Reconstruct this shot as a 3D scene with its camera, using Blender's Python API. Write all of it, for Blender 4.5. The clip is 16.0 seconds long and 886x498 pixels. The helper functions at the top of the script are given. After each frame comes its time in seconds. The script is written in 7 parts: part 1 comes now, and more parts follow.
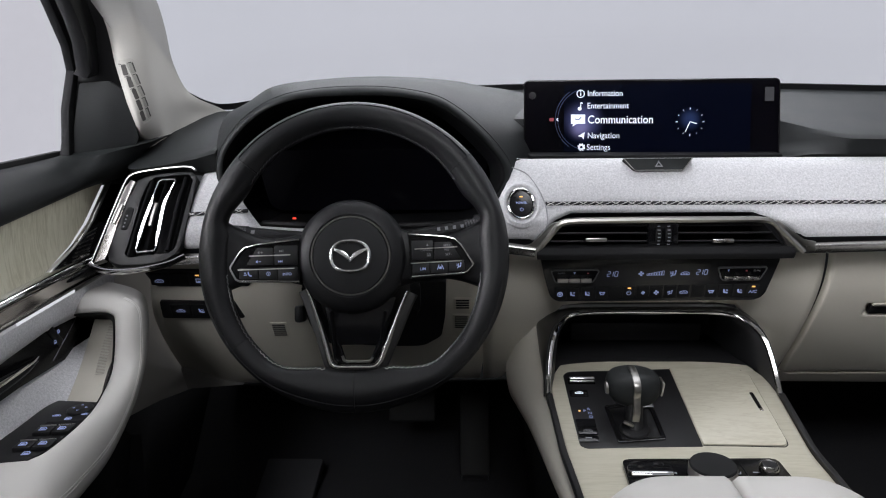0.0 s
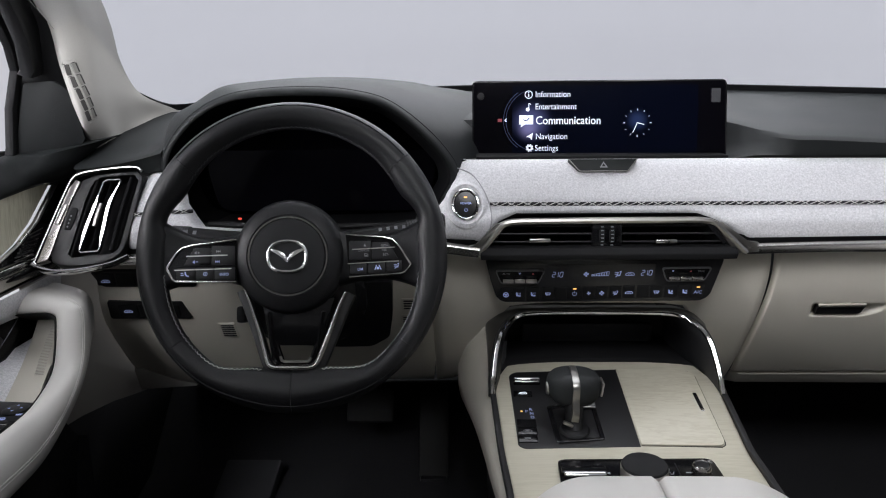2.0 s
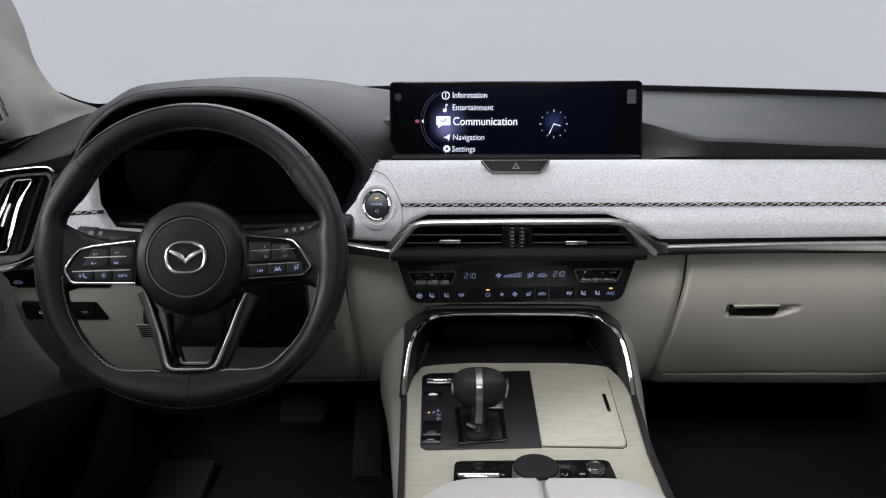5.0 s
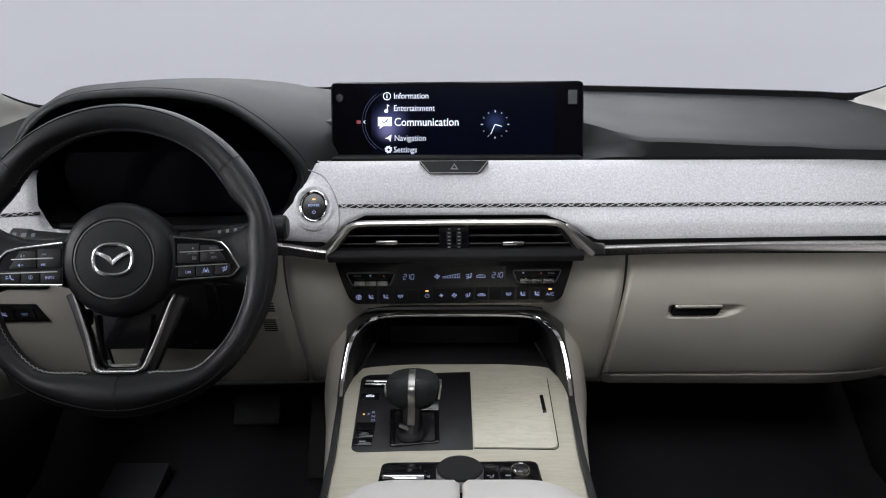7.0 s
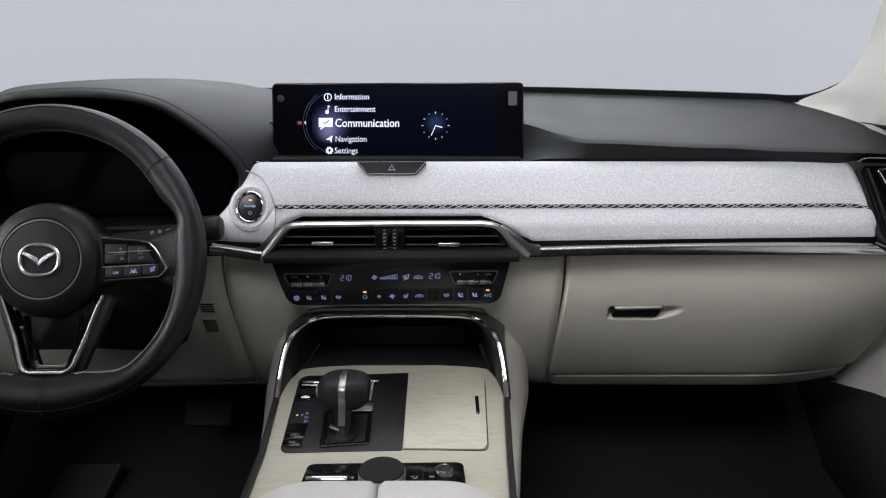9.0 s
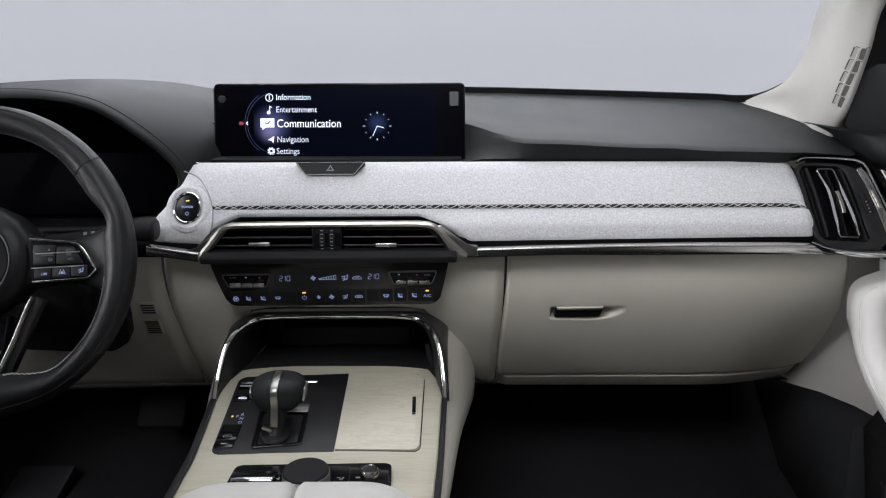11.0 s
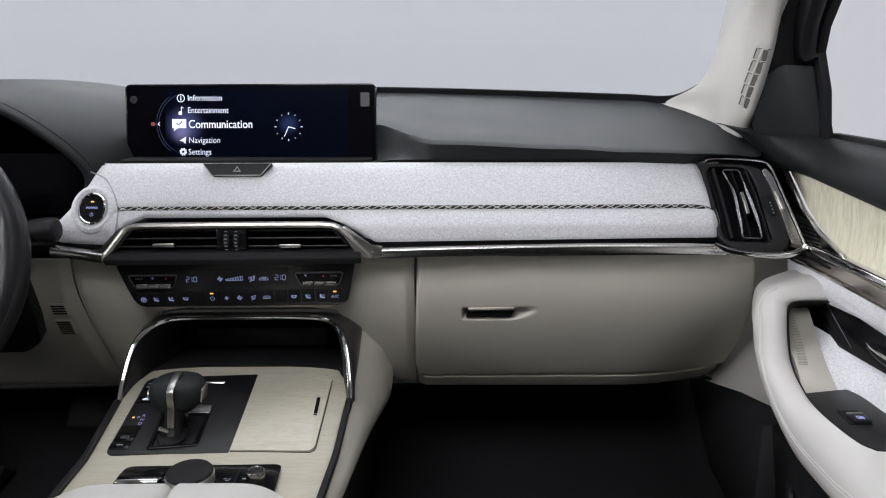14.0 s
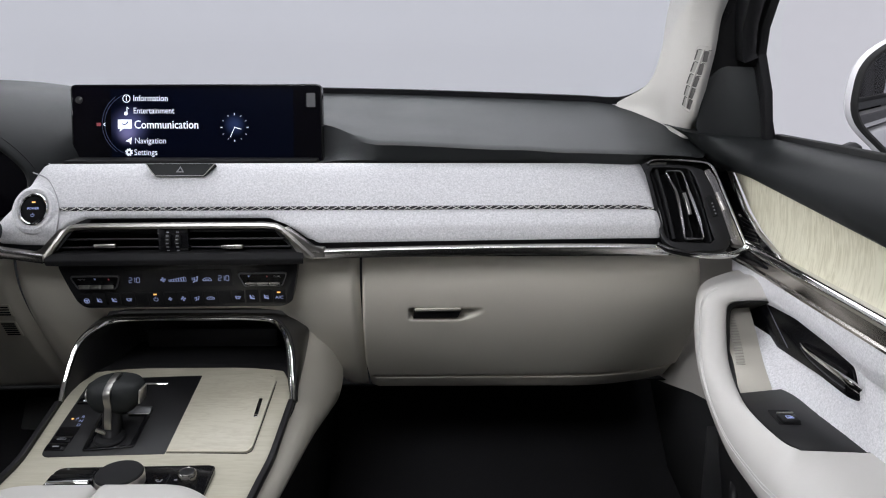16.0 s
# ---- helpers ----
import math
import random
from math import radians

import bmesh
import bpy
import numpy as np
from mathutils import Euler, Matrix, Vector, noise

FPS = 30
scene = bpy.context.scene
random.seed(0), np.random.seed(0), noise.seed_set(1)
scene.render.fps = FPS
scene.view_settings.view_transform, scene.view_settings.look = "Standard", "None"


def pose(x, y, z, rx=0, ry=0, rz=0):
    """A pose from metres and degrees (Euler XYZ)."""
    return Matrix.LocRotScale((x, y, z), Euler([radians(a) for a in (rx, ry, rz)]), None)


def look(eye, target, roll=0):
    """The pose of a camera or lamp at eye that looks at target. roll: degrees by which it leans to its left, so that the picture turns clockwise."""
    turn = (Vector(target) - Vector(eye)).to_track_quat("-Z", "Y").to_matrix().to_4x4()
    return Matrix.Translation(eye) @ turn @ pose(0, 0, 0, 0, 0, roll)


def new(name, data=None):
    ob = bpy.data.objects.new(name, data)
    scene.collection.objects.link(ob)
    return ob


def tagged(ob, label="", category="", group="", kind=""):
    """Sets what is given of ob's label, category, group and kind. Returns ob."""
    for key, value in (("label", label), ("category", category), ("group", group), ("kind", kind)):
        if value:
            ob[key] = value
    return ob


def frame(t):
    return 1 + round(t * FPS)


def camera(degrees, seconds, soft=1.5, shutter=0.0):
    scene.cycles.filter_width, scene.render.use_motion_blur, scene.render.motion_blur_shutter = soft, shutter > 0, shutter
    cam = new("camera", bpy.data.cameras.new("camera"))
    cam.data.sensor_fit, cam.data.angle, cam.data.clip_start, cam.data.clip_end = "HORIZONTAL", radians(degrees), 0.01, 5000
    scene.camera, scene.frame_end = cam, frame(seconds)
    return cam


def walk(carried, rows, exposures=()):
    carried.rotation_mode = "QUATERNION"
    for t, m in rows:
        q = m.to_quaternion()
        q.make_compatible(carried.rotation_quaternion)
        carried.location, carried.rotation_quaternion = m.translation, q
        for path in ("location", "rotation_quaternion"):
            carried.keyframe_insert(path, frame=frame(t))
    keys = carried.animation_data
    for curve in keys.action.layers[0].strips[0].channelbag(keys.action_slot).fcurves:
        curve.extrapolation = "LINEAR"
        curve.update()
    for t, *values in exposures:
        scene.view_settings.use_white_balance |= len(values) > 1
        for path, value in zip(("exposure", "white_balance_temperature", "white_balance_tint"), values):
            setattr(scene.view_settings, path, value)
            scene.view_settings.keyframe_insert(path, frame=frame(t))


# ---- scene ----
cam = camera(60.0, 16.0, soft=1.1)
PATH = [
    (0, (-0.265, -0.003, 1.197), (-0.318, 1.94, 0.725), -0.6),
    (0.5, (-0.251, -0.003, 1.196), (-0.298, 1.94, 0.727), -0.5),
    (1, (-0.233, -0.003, 1.195), (-0.279, 1.941, 0.727), -0.5),
    (1.5, (-0.214, -0.002, 1.197), (-0.261, 1.941, 0.726), -0.5),
    (2, (-0.196, -0.002, 1.195), (-0.239, 1.942, 0.727), -0.5),
    (2.5, (-0.18, -0.001, 1.196), (-0.219, 1.943, 0.726), -0.5),
    (3, (-0.161, 0.0, 1.196), (-0.198, 1.944, 0.727), -0.4),
    (3.5, (-0.142, 0.001, 1.198), (-0.179, 1.944, 0.725), -0.4),
    (4, (-0.124, 0.001, 1.198), (-0.155, 1.944, 0.725), -0.4),
    (6.5, (-0.028, 0.004, 1.197), (-0.047, 1.948, 0.726), -0.3),
    (7, (-0.007, 0.005, 1.196), (-0.025, 1.949, 0.727), -0.4),
    (7.5, (0.012, 0.005, 1.197), (-0.003, 1.948, 0.726), -0.3),
    (8, (0.033, 0.006, 1.197), (0.021, 1.949, 0.725), -0.3),
    (8.5, (0.051, 0.005, 1.194), (0.043, 1.95, 0.729), -0.3),
    (9, (0.071, 0.005, 1.196), (0.066, 1.95, 0.729), -0.2),
    (11.5, (0.169, 0.006, 1.195), (0.176, 1.951, 0.73), -0.2),
    (12, (0.189, 0.006, 1.195), (0.199, 1.951, 0.73), -0.1),
    (12.5, (0.207, 0.005, 1.194), (0.219, 1.951, 0.731), -0.2),
    (13, (0.229, 0.004, 1.195), (0.241, 1.95, 0.731), -0.2),
    (13.5, (0.247, 0.005, 1.196), (0.263, 1.95, 0.73), -0.2),
    (14, (0.27, 0.005, 1.198), (0.283, 1.949, 0.729), -0.2),
    (14.5, (0.288, 0.005, 1.198), (0.302, 1.95, 0.73), -0.1),
    (15, (0.306, 0.005, 1.197), (0.323, 1.95, 0.73), -0.1),
    (15.5, (0.322, 0.005, 1.196), (0.345, 1.95, 0.732), -0.1),
    (16, (0.337, 0.004, 1.196), (0.367, 1.949, 0.732), -0.1),
]
walk(cam, [(t, look(eye, target, roll)) for t, eye, target, roll in PATH])
from mathutils.bvhtree import BVHTree


# ---- light and sky ----
world = bpy.data.worlds.new("studio_world")
scene.world = world
world.use_nodes = True
world.node_tree.nodes["Background"].inputs[0].default_value = (0.80, 0.82, 0.92, 1)
world.node_tree.nodes["Background"].inputs[1].default_value = 0.43
scene.view_settings.exposure = 0.0


def softbox(name, eye, target, sx, sy, watts, colour=(0.955, 0.965, 1.0)):
    """A softbox out of view: an area lamp of that size that looks at target."""
    lamp = bpy.data.lights.new(name, "AREA")
    lamp.shape, lamp.size, lamp.size_y, lamp.energy, lamp.color = "RECTANGLE", sx, sy, watts, colour
    ob = new(name, lamp)
    ob.matrix_world = look(eye, target)
    return ob


# none of these lamps is seen; places and watts are tuned to the brightness
softbox("overhead_softbox", (0.10, 1.75, 3.2), (0.15, 1.1, 0.9), 2.2, 1.4, 23)
softbox("rear_softbox", (-0.60, -1.45, 3.2), (0.30, 1.0, 0.85), 2.4, 2.0, 120)
softbox("left_softbox", (-3.40, -0.20, 1.80), (0.70, 0.90, 0.92), 2.0, 1.2, 72)
softbox("front_softbox", (0.0, 4.6, 3.4), (0.0, 1.0, 1.0), 4.0, 1.6, 60)
# unseen fill lamps, added only to brighten the backdrop and its sides
softbox("backdrop_fill", (0.0, 3.4, 5.4), (0.0, 7.4, 0.9), 9.0, 1.2, 26)
for side in (-1, 1):
    softbox("side_fill", (6.6 * side, 4.2, 4.4), (4.4 * side, 7.0, 0.9), 3.0, 1.2, 58)


# ---- materials ----
def material(name, colour, rough=0.5, metal=0.0, grain=0.0, size=400.0, bump=0.0, blotch=0.0, coat=0.0, emit=0.0, sheen=0.0, spec=0.5):
    """Plain surface with fine grain (colour and relief) and larger soft blotches. Sizes in 1/m."""
    m = bpy.data.materials.new(name)
    m.use_nodes = True
    nt = m.node_tree
    b = nt.nodes["Principled BSDF"]
    b.inputs["Base Color"].default_value = (*colour, 1)
    b.inputs["Roughness"].default_value = rough
    b.inputs["Metallic"].default_value = metal
    b.inputs["Coat Weight"].default_value = coat
    b.inputs["Coat Roughness"].default_value = 0.06
    b.inputs["Sheen Weight"].default_value = sheen
    b.inputs["Specular IOR Level"].default_value = spec
    if emit:
        b.inputs["Emission Color"].default_value = (*colour, 1)
        b.inputs["Emission Strength"].default_value = emit
    if grain or bump or blotch:
        tc = nt.nodes.new("ShaderNodeTexCoord")
        fine = nt.nodes.new("ShaderNodeTexNoise")
        fine.inputs["Scale"].default_value, fine.inputs["Detail"].default_value = size, 3
        nt.links.new(tc.outputs["Object"], fine.inputs["Vector"])
        wide = nt.nodes.new("ShaderNodeTexNoise")
        wide.inputs["Scale"].default_value, wide.inputs["Detail"].default_value = 9, 4
        nt.links.new(tc.outputs["Object"], wide.inputs["Vector"])
        col = None
        for tex, amount in ((fine, grain), (wide, blotch)):
            if not amount:
                continue
            ramp = nt.nodes.new("ShaderNodeMapRange")
            ramp.inputs["From Min"].default_value, ramp.inputs["From Max"].default_value = 0.3, 0.7
            ramp.inputs["To Min"].default_value, ramp.inputs["To Max"].default_value = 1 - amount, 1 + amount
            nt.links.new(tex.outputs["Fac"], ramp.inputs["Value"])
            mul = nt.nodes.new("ShaderNodeVectorMath")
            mul.operation = "SCALE"
            if col is None:
                mul.inputs[0].default_value = colour
            else:
                nt.links.new(col, mul.inputs[0])
            nt.links.new(ramp.outputs[0], mul.inputs["Scale"])
            col = mul.outputs[0]
        if col is not None:
            nt.links.new(col, b.inputs["Base Color"])
        if blotch:
            rr = nt.nodes.new("ShaderNodeMapRange")
            rr.inputs["To Min"].default_value, rr.inputs["To Max"].default_value = max(rough - 0.07, 0.02), min(rough + 0.07, 1)
            nt.links.new(wide.outputs["Fac"], rr.inputs["Value"])
            nt.links.new(rr.outputs[0], b.inputs["Roughness"])
        if bump:
            bp = nt.nodes.new("ShaderNodeBump")
            bp.inputs["Strength"].default_value, bp.inputs["Distance"].default_value = bump, 0.0006
            nt.links.new(fine.outputs["Fac"], bp.inputs["Height"])
            nt.links.new(bp.outputs[0], b.inputs["Normal"])
    return m


def cloth_material():
    """Pale melange cloth: white and grey fibres, short flecks, soft nap."""
    m = material("melange_cloth", (0.62, 0.62, 0.65), 0.95, sheen=0.3)
    nt = m.node_tree
    b = nt.nodes["Principled BSDF"]
    tc = nt.nodes.new("ShaderNodeTexCoord")
    n1 = nt.nodes.new("ShaderNodeTexNoise")
    n1.inputs["Scale"].default_value, n1.inputs["Detail"].default_value, n1.inputs["Roughness"].default_value = 900, 5, 0.8
    n2 = nt.nodes.new("ShaderNodeTexNoise")
    n2.inputs["Scale"].default_value, n2.inputs["Detail"].default_value = 420, 4
    for n in (n1, n2):
        nt.links.new(tc.outputs["Object"], n.inputs["Vector"])
    add = nt.nodes.new("ShaderNodeMath")
    add.operation = "ADD"
    nt.links.new(n1.outputs["Fac"], add.inputs[0]), nt.links.new(n2.outputs["Fac"], add.inputs[1])
    ramp = nt.nodes.new("ShaderNodeValToRGB")
    ramp.color_ramp.elements[0].position, ramp.color_ramp.elements[0].color = 0.36, (0.50, 0.50, 0.515, 1)
    ramp.color_ramp.elements[1].position, ramp.color_ramp.elements[1].color = 0.62, (0.79, 0.785, 0.805, 1)
    half = nt.nodes.new("ShaderNodeMath")
    half.operation = "MULTIPLY"
    half.inputs[1].default_value = 0.5
    nt.links.new(add.outputs[0], half.inputs[0]), nt.links.new(half.outputs[0], ramp.inputs["Fac"])
    nt.links.new(ramp.outputs["Color"], b.inputs["Base Color"])
    bp = nt.nodes.new("ShaderNodeBump")
    bp.inputs["Strength"].default_value, bp.inputs["Distance"].default_value = 0.5, 0.0008
    nt.links.new(n1.outputs["Fac"], bp.inputs["Height"]), nt.links.new(bp.outputs[0], b.inputs["Normal"])
    return m


def wood_material(name, along, colour_a, colour_b, stretch=9.0, scale=38.0):
    """Figured maple: rippled bands across the grain. along: axis (0, 1, 2) along which the figure lines run."""
    m = material(name, colour_a, 0.42, coat=0.08)
    nt = m.node_tree
    b = nt.nodes["Principled BSDF"]
    tc = nt.nodes.new("ShaderNodeTexCoord")
    mp = nt.nodes.new("ShaderNodeMapping")
    s = [1.0, 1.0, 1.0]
    s[along] = 1 / stretch
    mp.inputs["Scale"].default_value = s
    nt.links.new(tc.outputs["Object"], mp.inputs["Vector"])
    n1 = nt.nodes.new("ShaderNodeTexNoise")
    n1.inputs["Scale"].default_value, n1.inputs["Detail"].default_value, n1.inputs["Distortion"].default_value = scale * 4, 3, 1.4
    n2 = nt.nodes.new("ShaderNodeTexNoise")
    n2.inputs["Scale"].default_value, n2.inputs["Detail"].default_value = scale * 14, 2
    n3 = nt.nodes.new("ShaderNodeTexNoise")
    n3.inputs["Scale"].default_value, n3.inputs["Detail"].default_value = 12, 3
    nt.links.new(mp.outputs[0], n1.inputs["Vector"]), nt.links.new(mp.outputs[0], n2.inputs["Vector"]), nt.links.new(tc.outputs["Object"], n3.inputs["Vector"])
    mix = nt.nodes.new("ShaderNodeMath")
    mix.operation = "MULTIPLY_ADD"
    mix.inputs[1].default_value = 0.35
    nt.links.new(n2.outputs["Fac"], mix.inputs[0]), nt.links.new(n1.outputs["Fac"], mix.inputs[2])
    mix2 = nt.nodes.new("ShaderNodeMath")
    mix2.operation = "MULTIPLY_ADD"
    mix2.inputs[1].default_value = 0.4
    nt.links.new(n3.outputs["Fac"], mix2.inputs[0]), nt.links.new(mix.outputs[0], mix2.inputs[2])
    ramp = nt.nodes.new("ShaderNodeValToRGB")
    ramp.color_ramp.elements[0].position, ramp.color_ramp.elements[0].color = 0.66, (*colour_b, 1)
    ramp.color_ramp.elements[1].position, ramp.color_ramp.elements[1].color = 0.98, (*colour_a, 1)
    nt.links.new(mix2.outputs[0], ramp.inputs["Fac"]), nt.links.new(ramp.outputs["Color"], b.inputs["Base Color"])
    bp = nt.nodes.new("ShaderNodeBump")
    bp.inputs["Strength"].default_value, bp.inputs["Distance"].default_value = 0.25, 0.0005
    nt.links.new(n1.outputs["Fac"], bp.inputs["Height"]), nt.links.new(bp.outputs[0], b.inputs["Normal"])
    return m


def glass_material(name, tint=(1, 1, 1), ior=1.1):
    m = bpy.data.materials.new(name)
    m.use_nodes = True
    b = m.node_tree.nodes["Principled BSDF"]
    b.inputs["Base Color"].default_value = (*tint, 1)
    b.inputs["Transmission Weight"].default_value = 1.0
    b.inputs["Roughness"].default_value = 0.0
    b.inputs["IOR"].default_value = ior
    return m


CREAM = material("cream_leather", (0.66, 0.628, 0.55), 0.38, grain=0.03, size=900, bump=0.12, blotch=0.02)
WHITE = material("white_leather", (0.54, 0.527, 0.502), 0.46, grain=0.02, size=1100, bump=0.15, blotch=0.02)
PILLAR = material("pale_woven_lining", (0.52, 0.505, 0.47), 0.9, grain=0.06, size=900, bump=0.1, blotch=0.03)
CLOTH = cloth_material()
DASH = material("dark_grey_soft_plastic", (0.0128, 0.0145, 0.0151), 0.55, grain=0.05, size=1500, bump=0.25, blotch=0.05, spec=0.27)
LEATHER = material("black_leather", (0.0085, 0.0087, 0.0100), 0.40, grain=0.06, size=1300, bump=0.3, blotch=0.08, spec=0.46)
SATIN = material("satin_black_plastic", (0.011, 0.011, 0.0122), 0.42, grain=0.05, size=1500, bump=0.1, blotch=0.05, spec=0.32)
MATT = material("matt_black_plastic", (0.011, 0.011, 0.012), 0.7, grain=0.08, size=1500, bump=0.2, blotch=0.08, spec=0.2)
GLOSS = material("gloss_black_plastic", (0.0065, 0.0065, 0.0075), 0.14, spec=0.42)
GLASSBLACK = material("black_display_glass", (0.0022, 0.0020, 0.0034), 0.12, spec=0.08)
SCREEN = material("dark_blue_display", (0.0012, 0.0018, 0.0055), 0.18, emit=0.35, spec=0.03)
CHROME = material("polished_chrome", (0.78, 0.77, 0.75), 0.10, 1.0, blotch=0.02)
STRIPCHROME = material("soft_chrome", (0.72, 0.70, 0.67), 0.20, 1.0, blotch=0.02)
SATINCHROME = material("satin_chrome", (0.62, 0.60, 0.57), 0.28, 1.0, grain=0.03, size=2500, blotch=0.02)
BRONZE = material("warm_satin_metal", (0.46, 0.43, 0.395), 0.17, 1.0, blotch=0.03)
CARPET = material("black_carpet", (0.0105, 0.0105, 0.0125), 1.0, grain=0.4, size=700, bump=0.6, blotch=0.15)
FOOTPAD = material("grey_footrest_rubber", (0.032, 0.032, 0.036), 0.8, grain=0.1, size=600, bump=0.2, blotch=0.1)
RUBBER = material("black_rubber", (0.012, 0.012, 0.012), 0.75, blotch=0.1)
SEAMGREY = material("grey_cloth_seam", (0.33, 0.33, 0.34), 0.95)
THREAD = material("pale_thread", (0.66, 0.65, 0.63), 0.8)
DARKTHREAD = material("dark_groove", (0.02, 0.02, 0.022), 0.9)
MAPLE = wood_material("figured_maple", 0, (0.49, 0.465, 0.375), (0.43, 0.405, 0.315))
MAPLE_LID = wood_material("figured_maple_lid", 0, (0.51, 0.485, 0.39), (0.44, 0.41, 0.32), 5.0, 48.0)
MAPLE_DOOR = wood_material("figured_maple_upright", 2, (0.68, 0.655, 0.515), (0.51, 0.48, 0.345), 9.0, 44.0)
BACKDROP = material("studio_backdrop_white", (0.77, 0.765, 0.775), 0.95, blotch=0.01)
BODY = material("white_car_paint", (0.80, 0.80, 0.81), 0.25, coat=0.6, blotch=0.01)
MIRROR = material("mirror_glass", (0.9, 0.9, 0.9), 0.01, 1.0)
WINDSCREEN = glass_material("windscreen_glass", (0.965, 0.975, 1.0), 1.06)
SIDEGLASS = glass_material("side_glass", (1.0, 0.985, 1.0), 1.015)
MENU_WHITE = material("display_soft_white", (0.74, 0.79, 0.92), 0.5, emit=0.46)
GLOW_WHITE = material("display_white", (0.85, 0.90, 1.0), 0.5, emit=0.62)
GLOW_BLUE = material("button_glow_blue", (0.32, 0.38, 0.66), 0.5, emit=0.25)
GLOW_DIM = material("display_dim_blue", (0.035, 0.05, 0.12), 0.5, emit=0.25)
GLOW_AMBER = material("indicator_amber", (1.0, 0.50, 0.14), 0.5, emit=0.9)
DIM_RED = material("dim_red", (0.30, 0.05, 0.06), 0.5, emit=0.25)
GLOW_RED = material("indicator_red", (0.85, 0.06, 0.03), 0.5, emit=0.8)


def display_glow(m, spots):
    """Soft lit halos of a display: (place, reach in metres, colour, strength)."""
    nt = m.node_tree
    b = nt.nodes["Principled BSDF"]
    geo = nt.nodes.new("ShaderNodeNewGeometry")
    total = None
    for at, reach, colour, strength in spots:
        far = nt.nodes.new("ShaderNodeVectorMath")
        far.operation = "DISTANCE"
        far.inputs[1].default_value = at
        nt.links.new(geo.outputs["Position"], far.inputs[0])
        fall = nt.nodes.new("ShaderNodeMapRange")
        fall.interpolation_type = "SMOOTHERSTEP"
        fall.inputs["From Min"].default_value, fall.inputs["From Max"].default_value = 0.0, reach
        fall.inputs["To Min"].default_value, fall.inputs["To Max"].default_value = strength, 0.0
        nt.links.new(far.outputs["Value"], fall.inputs["Value"])
        tint = nt.nodes.new("ShaderNodeVectorMath")
        tint.operation = "SCALE"
        tint.inputs[0].default_value = colour
        nt.links.new(fall.outputs[0], tint.inputs["Scale"])
        add = nt.nodes.new("ShaderNodeVectorMath")
        add.inputs[0].default_value = b.inputs["Emission Color"].default_value[:3]
        if total:
            nt.links.new(total, add.inputs[0])
        nt.links.new(tint.outputs[0], add.inputs[1])
        total = add.outputs[0]
    nt.links.new(total, b.inputs["Emission Color"])


# pillar grille slots: flush plates, the shade of a recess put into their colour
GRILLEDEEPSHADE = material("deep_slot_shade", (0.11, 0.105, 0.10), 0.7, blotch=0.05)
GRILLESHADE = material("slot_shade", (0.36, 0.348, 0.32), 0.8)
GUNMETAL = material("dark_metal", (0.10, 0.10, 0.11), 0.3, 1.0)
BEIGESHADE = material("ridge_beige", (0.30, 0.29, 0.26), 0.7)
PIANO = material("piano_black", (0.004, 0.004, 0.005), 0.22, spec=0.14)
SMOKED = material("smoked_chrome", (0.30, 0.29, 0.28), 0.20, 1.0, blotch=0.03)
DEEP = material("deep_black", (0.0040, 0.0040, 0.0048), 0.7, spec=0.12)
DARKSTEEL = material("dark_satin_metal", (0.13, 0.13, 0.13), 0.35, 1.0, blotch=0.03)
STEEL = material("champagne_satin_metal", (0.36, 0.35, 0.33), 0.30, 1.0, blotch=0.03)
DARKCHROME = material("dark_chrome", (0.46, 0.455, 0.44), 0.14, 1.0, blotch=0.03)
SMOKEGLASS = material("smoky_display_window", (0.018, 0.0175, 0.0205), 0.25, spec=0.35)
# footwell cream plastic, with about half of its shade put into the colour
KICK = material("shaded_cream_plastic", (0.37, 0.355, 0.33), 0.6, grain=0.05, size=1200, bump=0.15, blotch=0.05)
GREYPLASTIC = material("grey_plastic", (0.07, 0.07, 0.075), 0.5)
# shade between the grille slots, put into the colour of thin bars
GAPSHADE = material("gap_shade", (0.085, 0.082, 0.076), 0.8)
# pocket wall beige, made darker for the shade under the grip
SHADEDTAN = material("beige_plastic_darkened", (0.50, 0.475, 0.415), 0.55, grain=0.04, size=1200, bump=0.1, blotch=0.04)
CHARCOAL = material("charcoal_metallic_paint", (0.085, 0.083, 0.080), 0.30, 0.7, blotch=0.05)
FASCIA = material("smoky_black_fascia", (0.019, 0.019, 0.0205), 0.24, spec=0.45, blotch=0.05)
TRAY = material("charcoal_tray_plastic", (0.026, 0.026, 0.028), 0.45, grain=0.05, size=1500, bump=0.1, blotch=0.05)
TRIMSATIN = material("warm_satin_trim", (0.34, 0.325, 0.31), 0.27, 1.0, blotch=0.03)
PRINT = material("pale_grey_print", (0.22, 0.225, 0.24), 0.6)


# ---- mesh helpers ----
SAG = True
OUT = 0.0


def part(name, bm, mat, parent=None, label="", at=None, m=None, smooth=35.0, solid=0.0):
    """Links a bmesh, given in world metres (or under the pose m), as one mesh object, under parent if given."""
    if m is not None:
        bmesh.ops.transform(bm, matrix=m, verts=bm.verts[:])
    if SAG:
        # the driver's end of the dash and its door stand slightly lower
        for v in bm.verts:
            if v.co.x < -0.42:
                v.co.z += 0.055 * (v.co.x + 0.42)
                v.co.x -= OUT
    bmesh.ops.recalc_face_normals(bm, faces=bm.faces[:])
    lim = radians(smooth)
    for f in bm.faces:
        f.smooth = smooth > 0
    for e in bm.edges:
        if len(e.link_faces) == 2:
            e.smooth = e.calc_face_angle(3.0) < lim
    me = bpy.data.meshes.new(name)
    bm.to_mesh(me)
    bm.free()
    me.materials.append(mat)
    ob = new(name, me)
